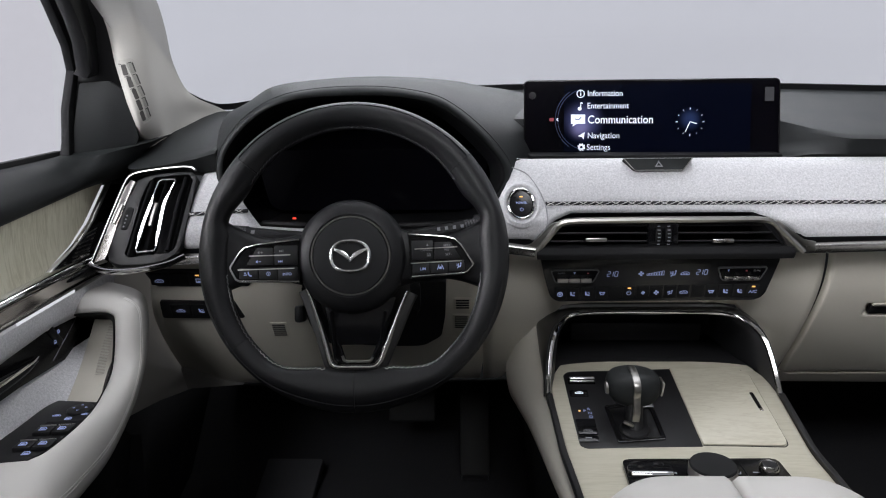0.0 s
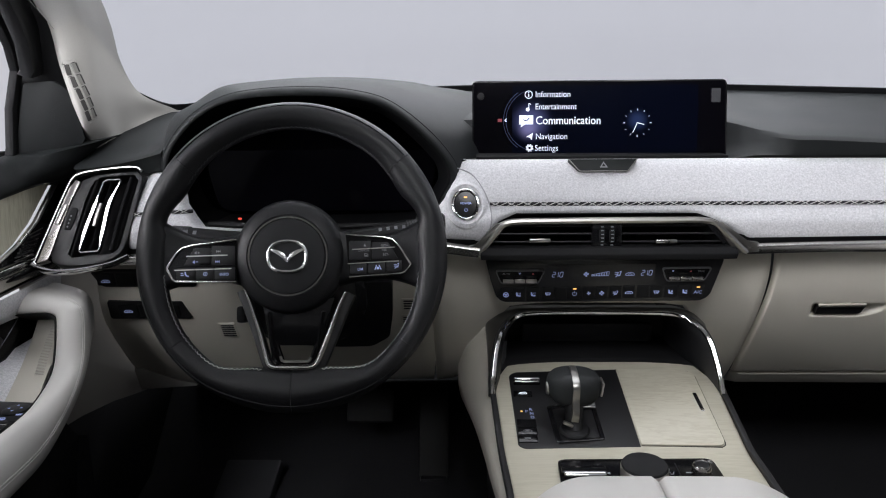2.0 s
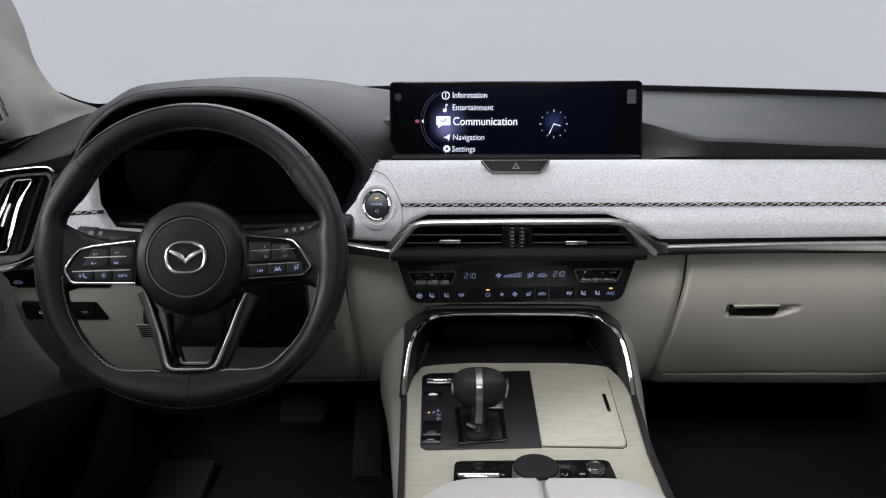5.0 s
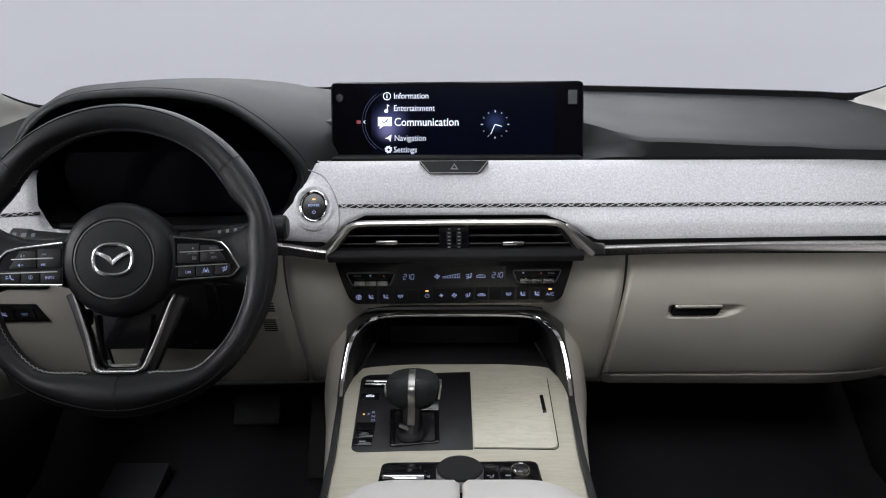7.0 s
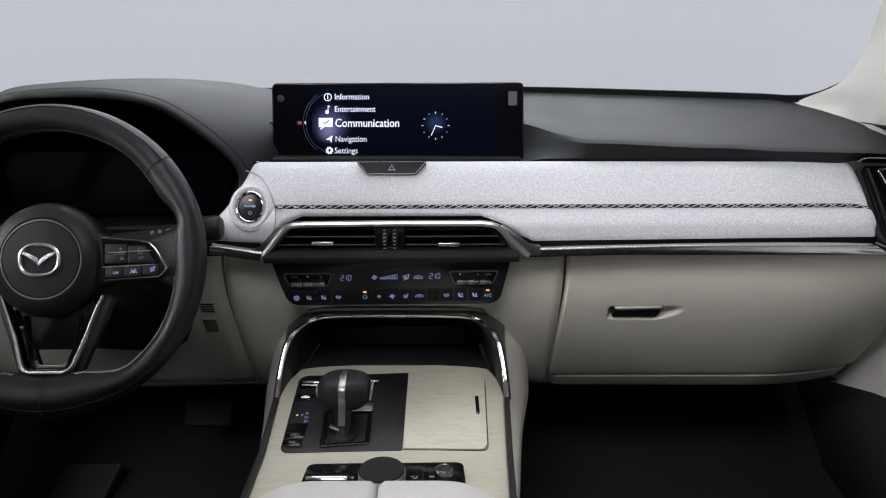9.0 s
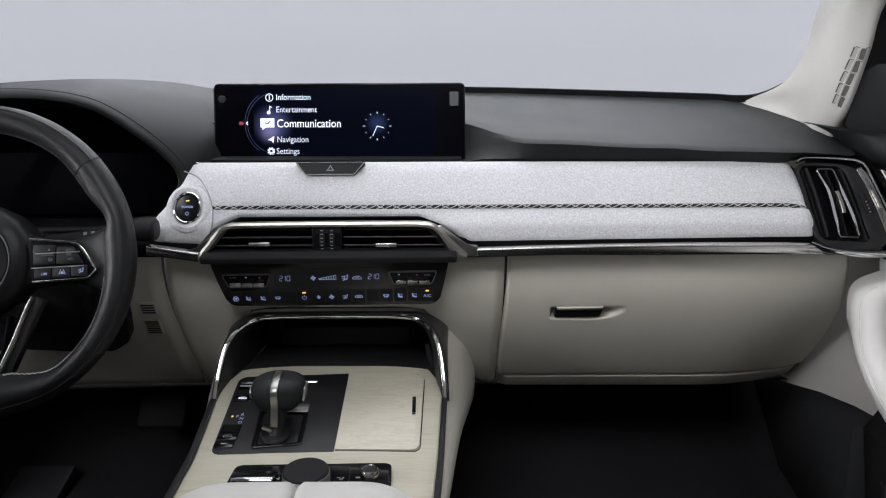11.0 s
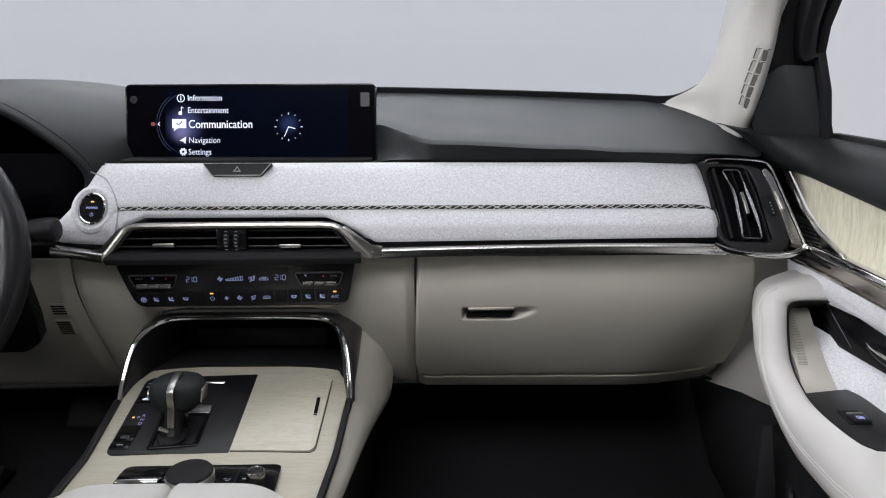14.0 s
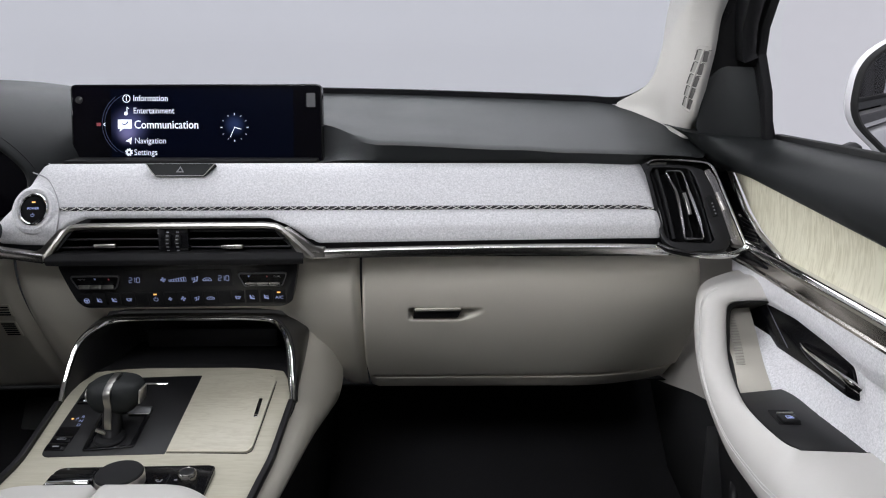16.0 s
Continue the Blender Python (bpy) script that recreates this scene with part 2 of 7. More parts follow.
    if solid:
        s = ob.modifiers.new("thickness", "SOLIDIFY")
        s.thickness, s.offset = abs(solid), -1 if solid > 0 else 1
    if parent is not None:
        ob.parent = parent
        if parent.type == "EMPTY":
            ob.matrix_parent_inverse = Matrix.Translation(parent.location).inverted()
    if label:
        ob["label"] = label
    return ob


def thing(name, at, label, category, group="", kind=""):
    e = new(name)
    e.location, e.empty_display_size = at, 0.05
    return tagged(e, label, category, group, kind)


def spline(pts, n=6, closed=False):
    """Smooth curve through pts, n steps a span."""
    pts = [Vector(p) for p in pts]
    out, k = [], len(pts)
    for i in range(k if closed else k - 1):
        p1, p2 = pts[i], pts[(i + 1) % k]
        p0 = pts[i - 1] if closed or i else p1 * 2 - p2
        p3 = pts[(i + 2) % k] if closed or i + 2 < k else p2 * 2 - p1
        for j in range(n):
            t = j / n
            out.append(0.5 * (2 * p1 + (p2 - p0) * t + (2 * p0 - 5 * p1 + 4 * p2 - p3) * t * t + (3 * p1 - p0 - 3 * p2 + p3) * t ** 3))
    if not closed:
        out.append(pts[-1])
    return out


def curve_at(xs, ys):
    """A smooth function through the given pairs."""
    def f(x):
        if x <= xs[0]:
            return ys[0]
        for a, b, c, d in zip(xs, xs[1:], ys, ys[1:]):
            if x <= b:
                t = (x - a) / (b - a)
                return c + (d - c) * t * t * (3 - 2 * t)
        return ys[-1]
    return f


def line_at(xs, ys):
    return lambda x: float(np.interp(x, xs, ys))


def grid(rows, closed=False, caps=False):
    """Skin over rows of points; closed: each row is a ring."""
    bm = bmesh.new()
    vs = [[bm.verts.new(p) for p in r] for r in rows]
    n = len(rows[0])
    for a, b in zip(vs, vs[1:]):
        for i in range(n if closed else n - 1):
            j = (i + 1) % n
            bm.faces.new((a[i], a[j], b[j], b[i]))
    if caps:
        bm.faces.new(vs[0][::-1]), bm.faces.new(vs[-1])
    return bm


def resample(pts, step):
    """Points at even steps along a line of points."""
    out, rest = [Vector(pts[0])], step
    for a, b in zip(pts, pts[1:]):
        a, b = Vector(a), Vector(b)
        length = (b - a).length
        while length >= rest and length > 0:
            a = a.lerp(b, rest / length)
            out.append(a)
            length, rest = (b - a).length, step
        rest -= length
    return out


def sweep(path, profile, up=(0, 0, 1), closed=False, size=None):
    """A closed profile of (across, up) pairs carried along the path."""
    path = [Vector(p) for p in path]
    rows, k = [], len(path)
    for i, p in enumerate(path):
        a = path[(i - 1) % k] if closed or i else p
        b = path[(i + 1) % k] if closed or i + 1 < k else p
        t = (b - a).normalized()
        s = t.cross(Vector(up)).normalized()
        u = s.cross(t)
        f = size(i / max(k - 1, 1)) if size else 1.0
        rows.append([p + s * c * f + u * d * f for c, d in profile])
    if closed:
        rows.append(rows[0])
        bm = grid(rows, True)
        bmesh.ops.remove_doubles(bm, verts=bm.verts[:], dist=1e-6)
        return bm
    return grid(rows, True, True)


def ring(r, n=10, ry=None):
    return [(r * math.cos(2 * math.pi * i / n), (ry or r) * math.sin(2 * math.pi * i / n)) for i in range(n)]


def tube(path, r, n=10, closed=False, up=(0, 0, 1), ry=None, size=None):
    return sweep(path, ring(r, n, ry), up, closed, size)


def rounded(outline, r, n=4):
    """Outline (2D) with its corners rounded; r: one radius or one a corner."""
    out, k = [], len(outline)
    for i, p in enumerate(outline):
        p = Vector(p)
        a, b = Vector(outline[i - 1]) - p, Vector(outline[(i + 1) % k]) - p
        rr = r[i] if isinstance(r, (list, tuple)) else r
        rr = min(rr, a.length * 0.49, b.length * 0.49)
        if rr < 1e-6:
            out.append(tuple(p))
            continue
        q0, q1 = p + a.normalized() * rr, p + b.normalized() * rr
        for j in range(n + 1):
            t = j / n
            out.append(tuple(q0 * (1 - t) ** 2 + p * 2 * t * (1 - t) + q1 * t * t))
    return out


def plate(outline, depth, bevel=0.0, seg=2):
    """A flat plate: outline in x, y of its own plane, front at z = 0, depth behind it; the front's edge bevelled."""
    bm = bmesh.new()
    front = [bm.verts.new((x, y, 0)) for x, y in outline]
    back = [bm.verts.new((x, y, -depth)) for x, y in outline]
    k = len(outline)
    f = bm.faces.new(front)
    bm.faces.new(back[::-1])
    for i in range(k):
        bm.faces.new((front[i], back[i], back[(i + 1) % k], front[(i + 1) % k]))
    if bevel:
        bmesh.ops.bevel(bm, geom=list(f.edges), offset=bevel, segments=seg, profile=0.5, affect="EDGES", clamp_overlap=True)
    return bm


def frame_plate(outer, inner, depth, bevel=0.0):
    """A flat frame between two outlines of the same number of points."""
    bm = bmesh.new()
    k = len(outer)
    fo, fi = [bm.verts.new((x, y, 0)) for x, y in outer], [bm.verts.new((x, y, 0)) for x, y in inner]
    bo, bi = [bm.verts.new((x, y, -depth)) for x, y in outer], [bm.verts.new((x, y, -depth)) for x, y in inner]
    for i in range(k):
        j = (i + 1) % k
        bm.faces.new((fo[i], fo[j], fi[j], fi[i])), bm.faces.new((fo[i], bo[i], bo[j], fo[j]))
        bm.faces.new((fi[i], fi[j], bi[j], bi[i])), bm.faces.new((bo[i], bi[i], bi[j], bo[j]))
    if bevel:
        fe = set(fo + fi)
        es = [e for e in bm.edges if e.verts[0] in fe and e.verts[1] in fe and ((e.verts[0] in fo) == (e.verts[1] in fo))]
        bmesh.ops.bevel(bm, geom=es, offset=bevel, segments=2, profile=0.5, affect="EDGES", clamp_overlap=True)
    return bm


def rect(w, h, r=0.0, n=4):
    o = [(-w / 2, -h / 2), (w / 2, -h / 2), (w / 2, h / 2), (-w / 2, h / 2)]
    return rounded(o, r, n) if r else o


def box(w, h, d, bevel=0.0):
    """Box about the origin with bevelled edges."""
    bm = bmesh.new()
    bmesh.ops.create_cube(bm, size=1.0)
    bmesh.ops.scale(bm, vec=(w, h, d), verts=bm.verts[:])
    if bevel:
        bmesh.ops.bevel(bm, geom=bm.edges[:], offset=bevel, segments=2, profile=0.5, affect="EDGES", clamp_overlap=True)
    return bm


def lathe(profile, n=32):
    """Profile of (radius, height) turned round z; closed on the axis where the radius is 0."""
    rows = [[(max(r, 1e-5) * math.cos(2 * math.pi * i / n), max(r, 1e-5) * math.sin(2 * math.pi * i / n), z) for i in range(n)] for r, z in profile]
    return grid(rows, True, True)


def plane_pose(at, right, up):
    """Pose whose x is right, y is up, z the outward normal."""
    x = Vector(right).normalized()
    z = x.cross(Vector(up)).normalized()
    y = z.cross(x)
    m = Matrix((x, y, z)).transposed().to_4x4()
    m.translation = at
    return m


def text_mesh(words, size, align="LEFT", shear=0.0, bold=0.0):
    """Flat lettering as a bmesh in the x, y plane, baseline at y = 0."""
    cu = bpy.data.curves.new("lettering", "FONT")
    cu.body, cu.size, cu.align_x, cu.shear, cu.offset, cu.extrude, cu.resolution_u = words, size, align, shear, bold, 0.0, 3
    ob = bpy.data.objects.new("lettering", cu)
    scene.collection.objects.link(ob)
    dg = bpy.context.evaluated_depsgraph_get()
    me = bpy.data.meshes.new_from_object(ob.evaluated_get(dg))
    bm = bmesh.new()
    bm.from_mesh(me)
    bpy.data.objects.remove(ob), bpy.data.meshes.remove(me), bpy.data.curves.remove(cu)
    return bm


def merge(*bms):
    """One bmesh out of several pieces of the same part."""
    out = bmesh.new()
    for b in bms:
        me = bpy.data.meshes.new("piece")
        b.to_mesh(me)
        out.from_mesh(me)
        b.free(), bpy.data.meshes.remove(me)
    return out


def moved(bm, m):
    bmesh.ops.transform(bm, matrix=m, verts=bm.verts[:])
    return bm


# ---- studio ----
def studio():
    prof = spline([(-7, 0.0), (4.0, 0.0), (5.6, 0.06), (6.6, 0.55), (7.1, 1.6), (7.2, 3.2), (7.2, 6.0)], 8)
    part("backdrop", grid([[(x, p.x, p.y) for p in prof] for x in (-9, -6, -3, 0, 3, 6, 9)]), BACKDROP, solid=0.02)
    ob = bpy.data.objects["backdrop"]
    tagged(ob, "seamless pale grey studio backdrop curving up from the floor", "backdrop", kind="structure")


studio()

# ---- dashboard ----
dash = thing("dashboard", (0, 1.15, 0.40), "two-tone dashboard, dark grey top over pale cloth and cream leather", "dashboard")
CREASE_Y = curve_at([0.0, 0.17, 0.27, 0.45, 0.53, 0.63, 0.70, 0.74], [1.150, 1.145, 1.060, 1.056, 1.047, 1.039, 1.037, 1.037])
CREASE_Z = curve_at([0.0, 0.17, 0.27, 0.45, 0.53, 0.63, 0.67, 0.70, 0.74], [1.113, 1.111, 1.092, 1.0850, 1.0812, 1.0797, 1.0780, 1.0750, 1.0740])
LEFT_Y = line_at([0.57, 0.60, 0.74], [1.052, 1.037, 1.036])
LEFT_Z = line_at([0.57, 0.60, 0.63, 0.67, 0.695, 0.72, 0.74], [1.0990, 1.0920, 1.0852, 1.0792, 1.0768, 1.0758, 1.0756])
FAR_Y = lambda x: 1.41 - 0.165 * (min(abs(x), 0.68) / 0.65) ** 2.5
FAR_Z = lambda x: 1.196 - line_at([0, 0.24, 0.4, 0.6, 0.66, 0.74], [0.0315, 0.0340, 0.0375, 0.0440, 0.0530, 0.072])(abs(x)) * FAR_Y(x)
CLOTH_Y = line_at([0.94, 0.963, 0.990, 1.018, 1.054, 1.070], [0.998, 0.996, 1.000, 1.021, 1.043, 1.056])


def pad():
    rows = []
    for x in [-0.7350, -0.7345, -0.7330, -0.7305, -0.7270, -0.7230] + [-0.718 + 1.416 * i / 98 for i in range(99)] + [0.7035, 0.7080, 0.7120, 0.7145, 0.7160, 0.7165]:
        a = abs(x)
        left = x < -0.57
        yc = LEFT_Y(a) if left else CREASE_Y(a if x > 0 else a - 0.12)
        zc = LEFT_Z(a) if left else CREASE_Z(a if x > 0 else a - 0.12)
        yf, zf = FAR_Y(x), FAR_Z(x)
        low = 1.068 - 0.004 * max(0.0, min(1.0, ((0.21 if x > 0 else 0.33) - a) / 0.03)) - 0.002 * max(0, a - 0.3) / 0.4
        if x > 0:
            low = max(low, low + (zc - 0.0045 - low) * max(0.0, min(1.0, (a - 0.62) / 0.02)))
        # rounded outer corner
        turn = max(0.0, (x - 0.6990) / 0.0175, (-x - 0.7175) / 0.0175)
        bow = 1 - math.sqrt(max(0.0, 1 - min(1.0, turn) ** 2))
        yc, zc, low = yc + 0.042 * bow, zc + 0.0075 * bow, low + 0.0040 * bow
        yb = min(1.064, yc + 0.012)
        sec = [(yb + 0.03, low - 0.012), (yb, low - 0.002), (yb - 0.003, low + 0.002)]
        sag = 1.0 * max(0.0, min(1.0, (yc - 1.065) / 0.07))
        sec += [(yb + (yc - yb) * t - 0.002 * (1 - sag), low + (zc - low) * (t - sag * t * (1 - t ** 6))) for t in (0.35, 0.7, 0.85, 0.95)]
        sec += [(yc + 0.004, zc + 0.002), (yc + 0.014, zc + 0.0045)]
        sec += [(yc + 0.014 + (yf - yc - 0.014) * t, zc + 0.0045 + (zf - zc - 0.0045) * (t * 0.85 + 0.15 * t * t)) for t in (0.15, 0.3, 0.5, 0.7, 0.85, 1.0)]
        sec += [(yf + 0.03, zf - 0.02)]
        rise = max(0.016 * max(0.0, min(1.0, (-x - 0.625) / 0.08)), 0.011 * max(0.0, min(1.0, (x - 0.640) / 0.06)))
        hollow = max(0.0, min(1.0, (x + 0.600) / 0.03, (-0.205 - x) / 0.03))
        sec = [(y + hollow * max(0.0, 1.15 - y), z) for y, z in sec]
        rows.append([(x, y, z + rise * max(0.0, min(1.0, (y - yc - 0.01) / 0.06))) for y, z in sec])
    part("upper_pad", grid(rows), DASH, dash, "dark grey soft-touch top with a fine leather grain")


pad()


def hood():
    """The brow over the instruments: rolled lip, dark funnel behind it and the padded shell that runs back to the windscreen."""
    lip = spline([(-0.5438, 1.036, 0.982), (-0.5692, 1.036, 0.9926), (-0.5831, 1.034, 1.0098), (-0.5904, 1.032, 1.029), (-0.5923, 1.030, 1.0616), (-0.5807, 1.022, 1.0876), (-0.5530, 1.010, 1.1172), (-0.5206, 1.000, 1.1392),
                  (-0.4867, 0.990, 1.1516), (-0.4512, 0.988, 1.1565), (-0.4003, 0.986, 1.1580), (-0.3502, 0.987, 1.1562), (-0.3074, 0.990, 1.1484), (-0.2789, 1.000, 1.1325), (-0.2510, 1.015, 1.1080),
                  (-0.2281, 1.030, 1.0840), (-0.2116, 1.038, 1.0612), (-0.2083, 1.040, 1.0403), (-0.2183, 1.036, 1.0207), (-0.2276, 1.034, 1.003), (-0.2416, 1.032, 0.9893), (-0.2571, 1.030, 0.9842)], 5)
    back = spline([(-0.5540, 1.090, 0.975), (-0.5800, 1.090, 0.986), (-0.5950, 1.085, 1.004), (-0.6030, 1.080, 1.026), (-0.6119, 1.075, 1.062), (-0.6107, 1.080, 1.1004), (-0.6017, 1.100, 1.1281), (-0.5777, 1.120, 1.1428),
                   (-0.5457, 1.140, 1.1643), (-0.5155, 1.240, 1.1697), (-0.4546, 1.320, 1.1738), (-0.3789, 1.330, 1.1747), (-0.3022, 1.330, 1.1693), (-0.2448, 1.320, 1.1606), (-0.1700, 1.310, 1.1400),
                   (-0.1500, 1.210, 1.1080), (-0.1560, 1.140, 1.0760), (-0.1720, 1.105, 1.0560), (-0.2000, 1.090, 1.030), (-0.2120, 1.090, 1.000), (-0.2260, 1.090, 0.984), (-0.2420, 1.090, 0.978)], 5)
    c = Vector((-0.400, 1.03, 1.07))
    inner, outer, ring_ = [], [], []
    sill = spline([lip[-1], (-0.310, 1.026, 0.9815), (-0.400, 1.024, 0.980), (-0.480, 1.028, 0.981), lip[0]], 5)[1:-1]
    for i, p in enumerate(lip + sill):
        d = Vector((p.x - c.x, 0, p.z - c.z))
        out = d.normalized()
        q = Vector((c.x + d.x * 0.90, 1.10, 1.062 + (p.z - 1.07) * 0.88))
        ring_.append(q)
        inner.append([q, p.lerp(q, 0.5) + d * 0.02, p + Vector((0, 0.014, 0)) - out * 0.003, p + Vector((0, 0.004, 0)) - out * 0.0012, p])
        if i >= len(lip):
            continue
        e = back[i]
        up = max(0.0, min(1.0, (p.z - 1.05) / 0.09))
        l1 = p + out * 0.0030 + Vector((0, -0.0012, 0))
        l2 = p + out * 0.0065 + Vector((0, 0.0010, 0))
        l3 = p + out * 0.0095 + Vector((0, 0.0070, 0))
        l4 = l3.lerp(e, 0.10) + out * 0.0022
        mids = [l4.lerp(e, t) + Vector((0, 0, 0.0045 * up * math.sin(math.pi * t))) for t in (0.15, 0.32, 0.5, 0.68, 0.85)]
        far = (e + Vector((0, 0.05, -0.04))).lerp(Vector((e.x, 1.40, FAR_Z(e.x) - 0.004)), max(0.0, min(1.0, (e.y - 1.10) / 0.16)))
        outer.append([p, l1, l2, l3, l4] + mids + [e, e.lerp(far, 0.5) + Vector((0, 0, 0.006 * up)), far])
    part("instrument_hood", grid(outer), DASH, dash, "dark grey padded brow over the instruments", smooth=70)
    seam = [r[3].lerp(r[4], 0.35) + Vector((0, -0.0004, 0.0004)) for r in outer[18:88]]
    part("hood_seam", tube(seam, 0.0004, 5, up=(0, 1, 0)), DARKTHREAD, dash, "fine sewn seam along the brow")
    inner.append(inner[0])
    part("instrument_bezel", tube([lip[-1]] + sill + [lip[0]], 0.0050, 8, up=(0, 1, 0)), SATIN, dash, "satin black lower bezel")
    part("hood_lining", grid(inner), DEEP, dash, "matt black inner lining of the brow", smooth=60)
    cap = bmesh.new()
    cap.faces.new([cap.verts.new(q + Vector(((q.x - c.x) * 0.03, 0.001, (q.z - 1.062) * 0.03))) for q in ring_])
    part("display_surround", cap, GLASSBLACK, dash, "black surround of the instrument display", solid=0.003)


SAG = False
hood()
SAG = True


# added filler blocks, black for the dark gap between dash and door pad
for side in (-1, 1):
    part("gap_filler", box(0.060, 0.16, 0.075, 0.012), MATT, dash, "black filler in the dark gap at the dashboard's end", m=pose((0.716 if side > 0 else 0.733) * side, 1.160, 1.030))


# pale cloth band
def cloth_bottom(x):
    return line_at([-0.66, -0.50, -0.238, -0.166, -0.144, -0.120, 0.120, 0.146, 0.186, 0.30, 0.66], [0.966, 0.966, 0.969, 0.964, 0.990, 0.9995, 0.9995, 0.991, 0.9645, 0.9655, 0.9685])(x)


def cloth_band(name, xl, xr, n):
    """xl, xr: where the cloth ends at each height."""
    rows = []
    for i in range(n + 1):
        row = []
        for j in range(21):
            t = j / 20
            zn = 0.966 + 0.101 * t
            x = xl(zn) + (xr(zn) - xl(zn)) * i / n
            zb, zt = cloth_bottom(x), 1.0665 - 0.004 * max(0, abs(x) - 0.2)
            z = zb + (zt - zb) * t
            e = min((x - xl(zn)) / 0.012, (xr(zn) - x) / 0.012, 1.0)
            tuck = 0.010 * (1 - math.sin(max(e, 0) * math.pi / 2)) + 0.006 * (max(0, 1 - t / 0.10) ** 2 + max(0, (t - 0.93) / 0.07) ** 2)
            groove = 0.0025 * math.exp(-((z - 1.0125) / 0.003) ** 2) if x > -0.157 or x < -0.3 else 0.0
            row.append((x, CLOTH_Y(z) + tuck + groove - 0.004 * math.sin(math.pi * t), z))
        rows.append(row)
    return part(name, grid(rows), CLOTH, dash, "pale grey melange cloth with a stitched seam", smooth=60)


cloth_band("cloth_panel", line_at([0.966, 0.988, 1.02, 1.067], [-0.240, -0.240, -0.214, -0.190]), line_at([0.966, 1.0, 1.03, 1.067], [0.650, 0.646, 0.639, 0.626]), 170)
cloth_band("cloth_panel", line_at([0.966, 1.0, 1.03, 1.067], [-0.650, -0.646, -0.639, -0.626]), line_at([0.966, 0.982, 0.990, 1.02, 1.067], [-0.42, -0.45, -0.538, -0.566, -0.580]), 44)


def stitching(x0, x1):
    """Dark recessed ribbon with pale crossed threads."""
    z0 = 1.0125
    xs = [x0 + (x1 - x0) * i / 60 for i in range(61)]
    y = CLOTH_Y(z0) - 0.0052
    dip = lambda x: -0.0055 * max(0.0, min(1.2, (x - 0.605) / 0.033)) ** 2
    part("seam_ribbon", grid([[(x, y + 0.0005, z0 - 0.0024 + dip(x)), (x, y, z0 + dip(x)), (x, y + 0.0005, z0 + 0.0024 + dip(x))] for x in xs]), DARKTHREAD, dash, "dark ribbon in the seam", solid=0.001)
    bms, step, k = [], 0.0108, 0
    x = x0 + 0.002
    while x + step < x1:
        for s in (1, -1):
            a, b = Vector((x, y - 0.0008, z0 - 0.0022 * s + dip(x))), Vector((x + step * 0.92, y - 0.0008, z0 + 0.0022 * s + dip(x + step)))
            if (k + (s > 0)) % 2 == 0 or s > 0:
                bms.append(tube([a, a.lerp(b, 0.5) + Vector((0, -0.0006, 0)), b], 0.00055, 5, up=(0, 1, 0)))
        x += step
        k += 1
    tagged(part("thread", merge(*bms), THREAD, dash, "pale crossed thread"), kind="stuff")


stitching(-0.155, 0.638)
stitching(-0.640, -0.556)

part("cloth_seam", tube(spline([(-0.1985, 1.0405, 1.0576), (-0.1790, 1.0380, 1.0490), (-0.1647, 1.0265, 1.0318), (-0.1559, 1.0130, 1.0133), (-0.1531, 0.9985, 0.9949), (-0.1559, 0.9935, 0.9790)], 6), 0.0009, 6, up=(0, 1, 0)), SEAMGREY, dash, "fine seam curving round the start button")

# chrome strip under the cloth, bent up over the middle vents
STRIP = rounded([(-0.006, -0.0075), (0.004, -0.0075), (0.004, 0.0065), (-0.006, 0.004)], 0.002, 3)


def strip(path, name="chrome_strip"):
    part(name, sweep(path, [(b, a) for a, b in [(p[1], -p[0]) for p in STRIP]], up=(0, 0, 1)), STRIPCHROME, dash, "polished chrome trim strip")


strip(spline([(0.182, 0.991, 0.9560), (0.30, 0.992, 0.9585), (0.45, 0.991, 0.9605), (0.58, 0.986, 0.961), (0.618, 0.9855, 0.9603), (0.650, 0.989, 0.9590)], 6))
strip(spline([(-0.650, 0.989, 0.9560), (-0.618, 0.9855, 0.9568), (-0.58, 0.986, 0.957), (-0.50, 0.992, 0.957), (-0.40, 0.994, 0.958)], 6))
strip(spline([(-0.238, 0.990, 0.962), (-0.20, 0.988, 0.957), (-0.170, 0.987, 0.953)], 6))
MIDFRAME = [(-0.170, 0.987, 0.9515), (-0.1415, 0.990, 0.9865), (-0.1365, 0.9905, 0.9905), (-0.128, 0.991, 0.9928), (-0.114, 0.992, 0.9935), (0.0, 0.992, 0.9945), (0.118, 0.992, 0.9945), (0.133, 0.991, 0.9932), (0.1415, 0.990, 0.9895), (0.182, 0.988, 0.9515)]
part("vent_surround", sweep(MIDFRAME, [(-0.004, -0.0040), (-0.0005, -0.0055), (0.0025, -0.0040), (0.0030, 0.003), (-0.002, 0.0050)], up=(0, 1, 0)), STEEL, dash, "satin metal frame over the middle vents")

# broad mitred ends of that frame, where it runs into the strip
for ends in ([(0.1474, 0.9925), (0.1828, 0.9663), (0.1969, 0.9651), (0.1973, 0.9517), (0.1668, 0.9503), (0.1599, 0.9595), (0.1401, 0.9877)],
             [(-0.136, 0.9927), (-0.1479, 0.9901), (-0.1746, 0.9625), (-0.1866, 0.9606), (-0.1872, 0.9511), (-0.1673, 0.9471), (-0.1552, 0.9632), (-0.1424, 0.9821), (-0.1333, 0.9866)]):
    part("frame_corner", plate(rounded([(x, z - 0.97) for x, z in ends][::-1], 0.002, 2), 0.010, 0.0015), STEEL, dash, "broad satin metal corner of the vent frame", m=plane_pose((0, 0.9865, 0.97), (1, 0, 0), (0, 0.12, 1)))

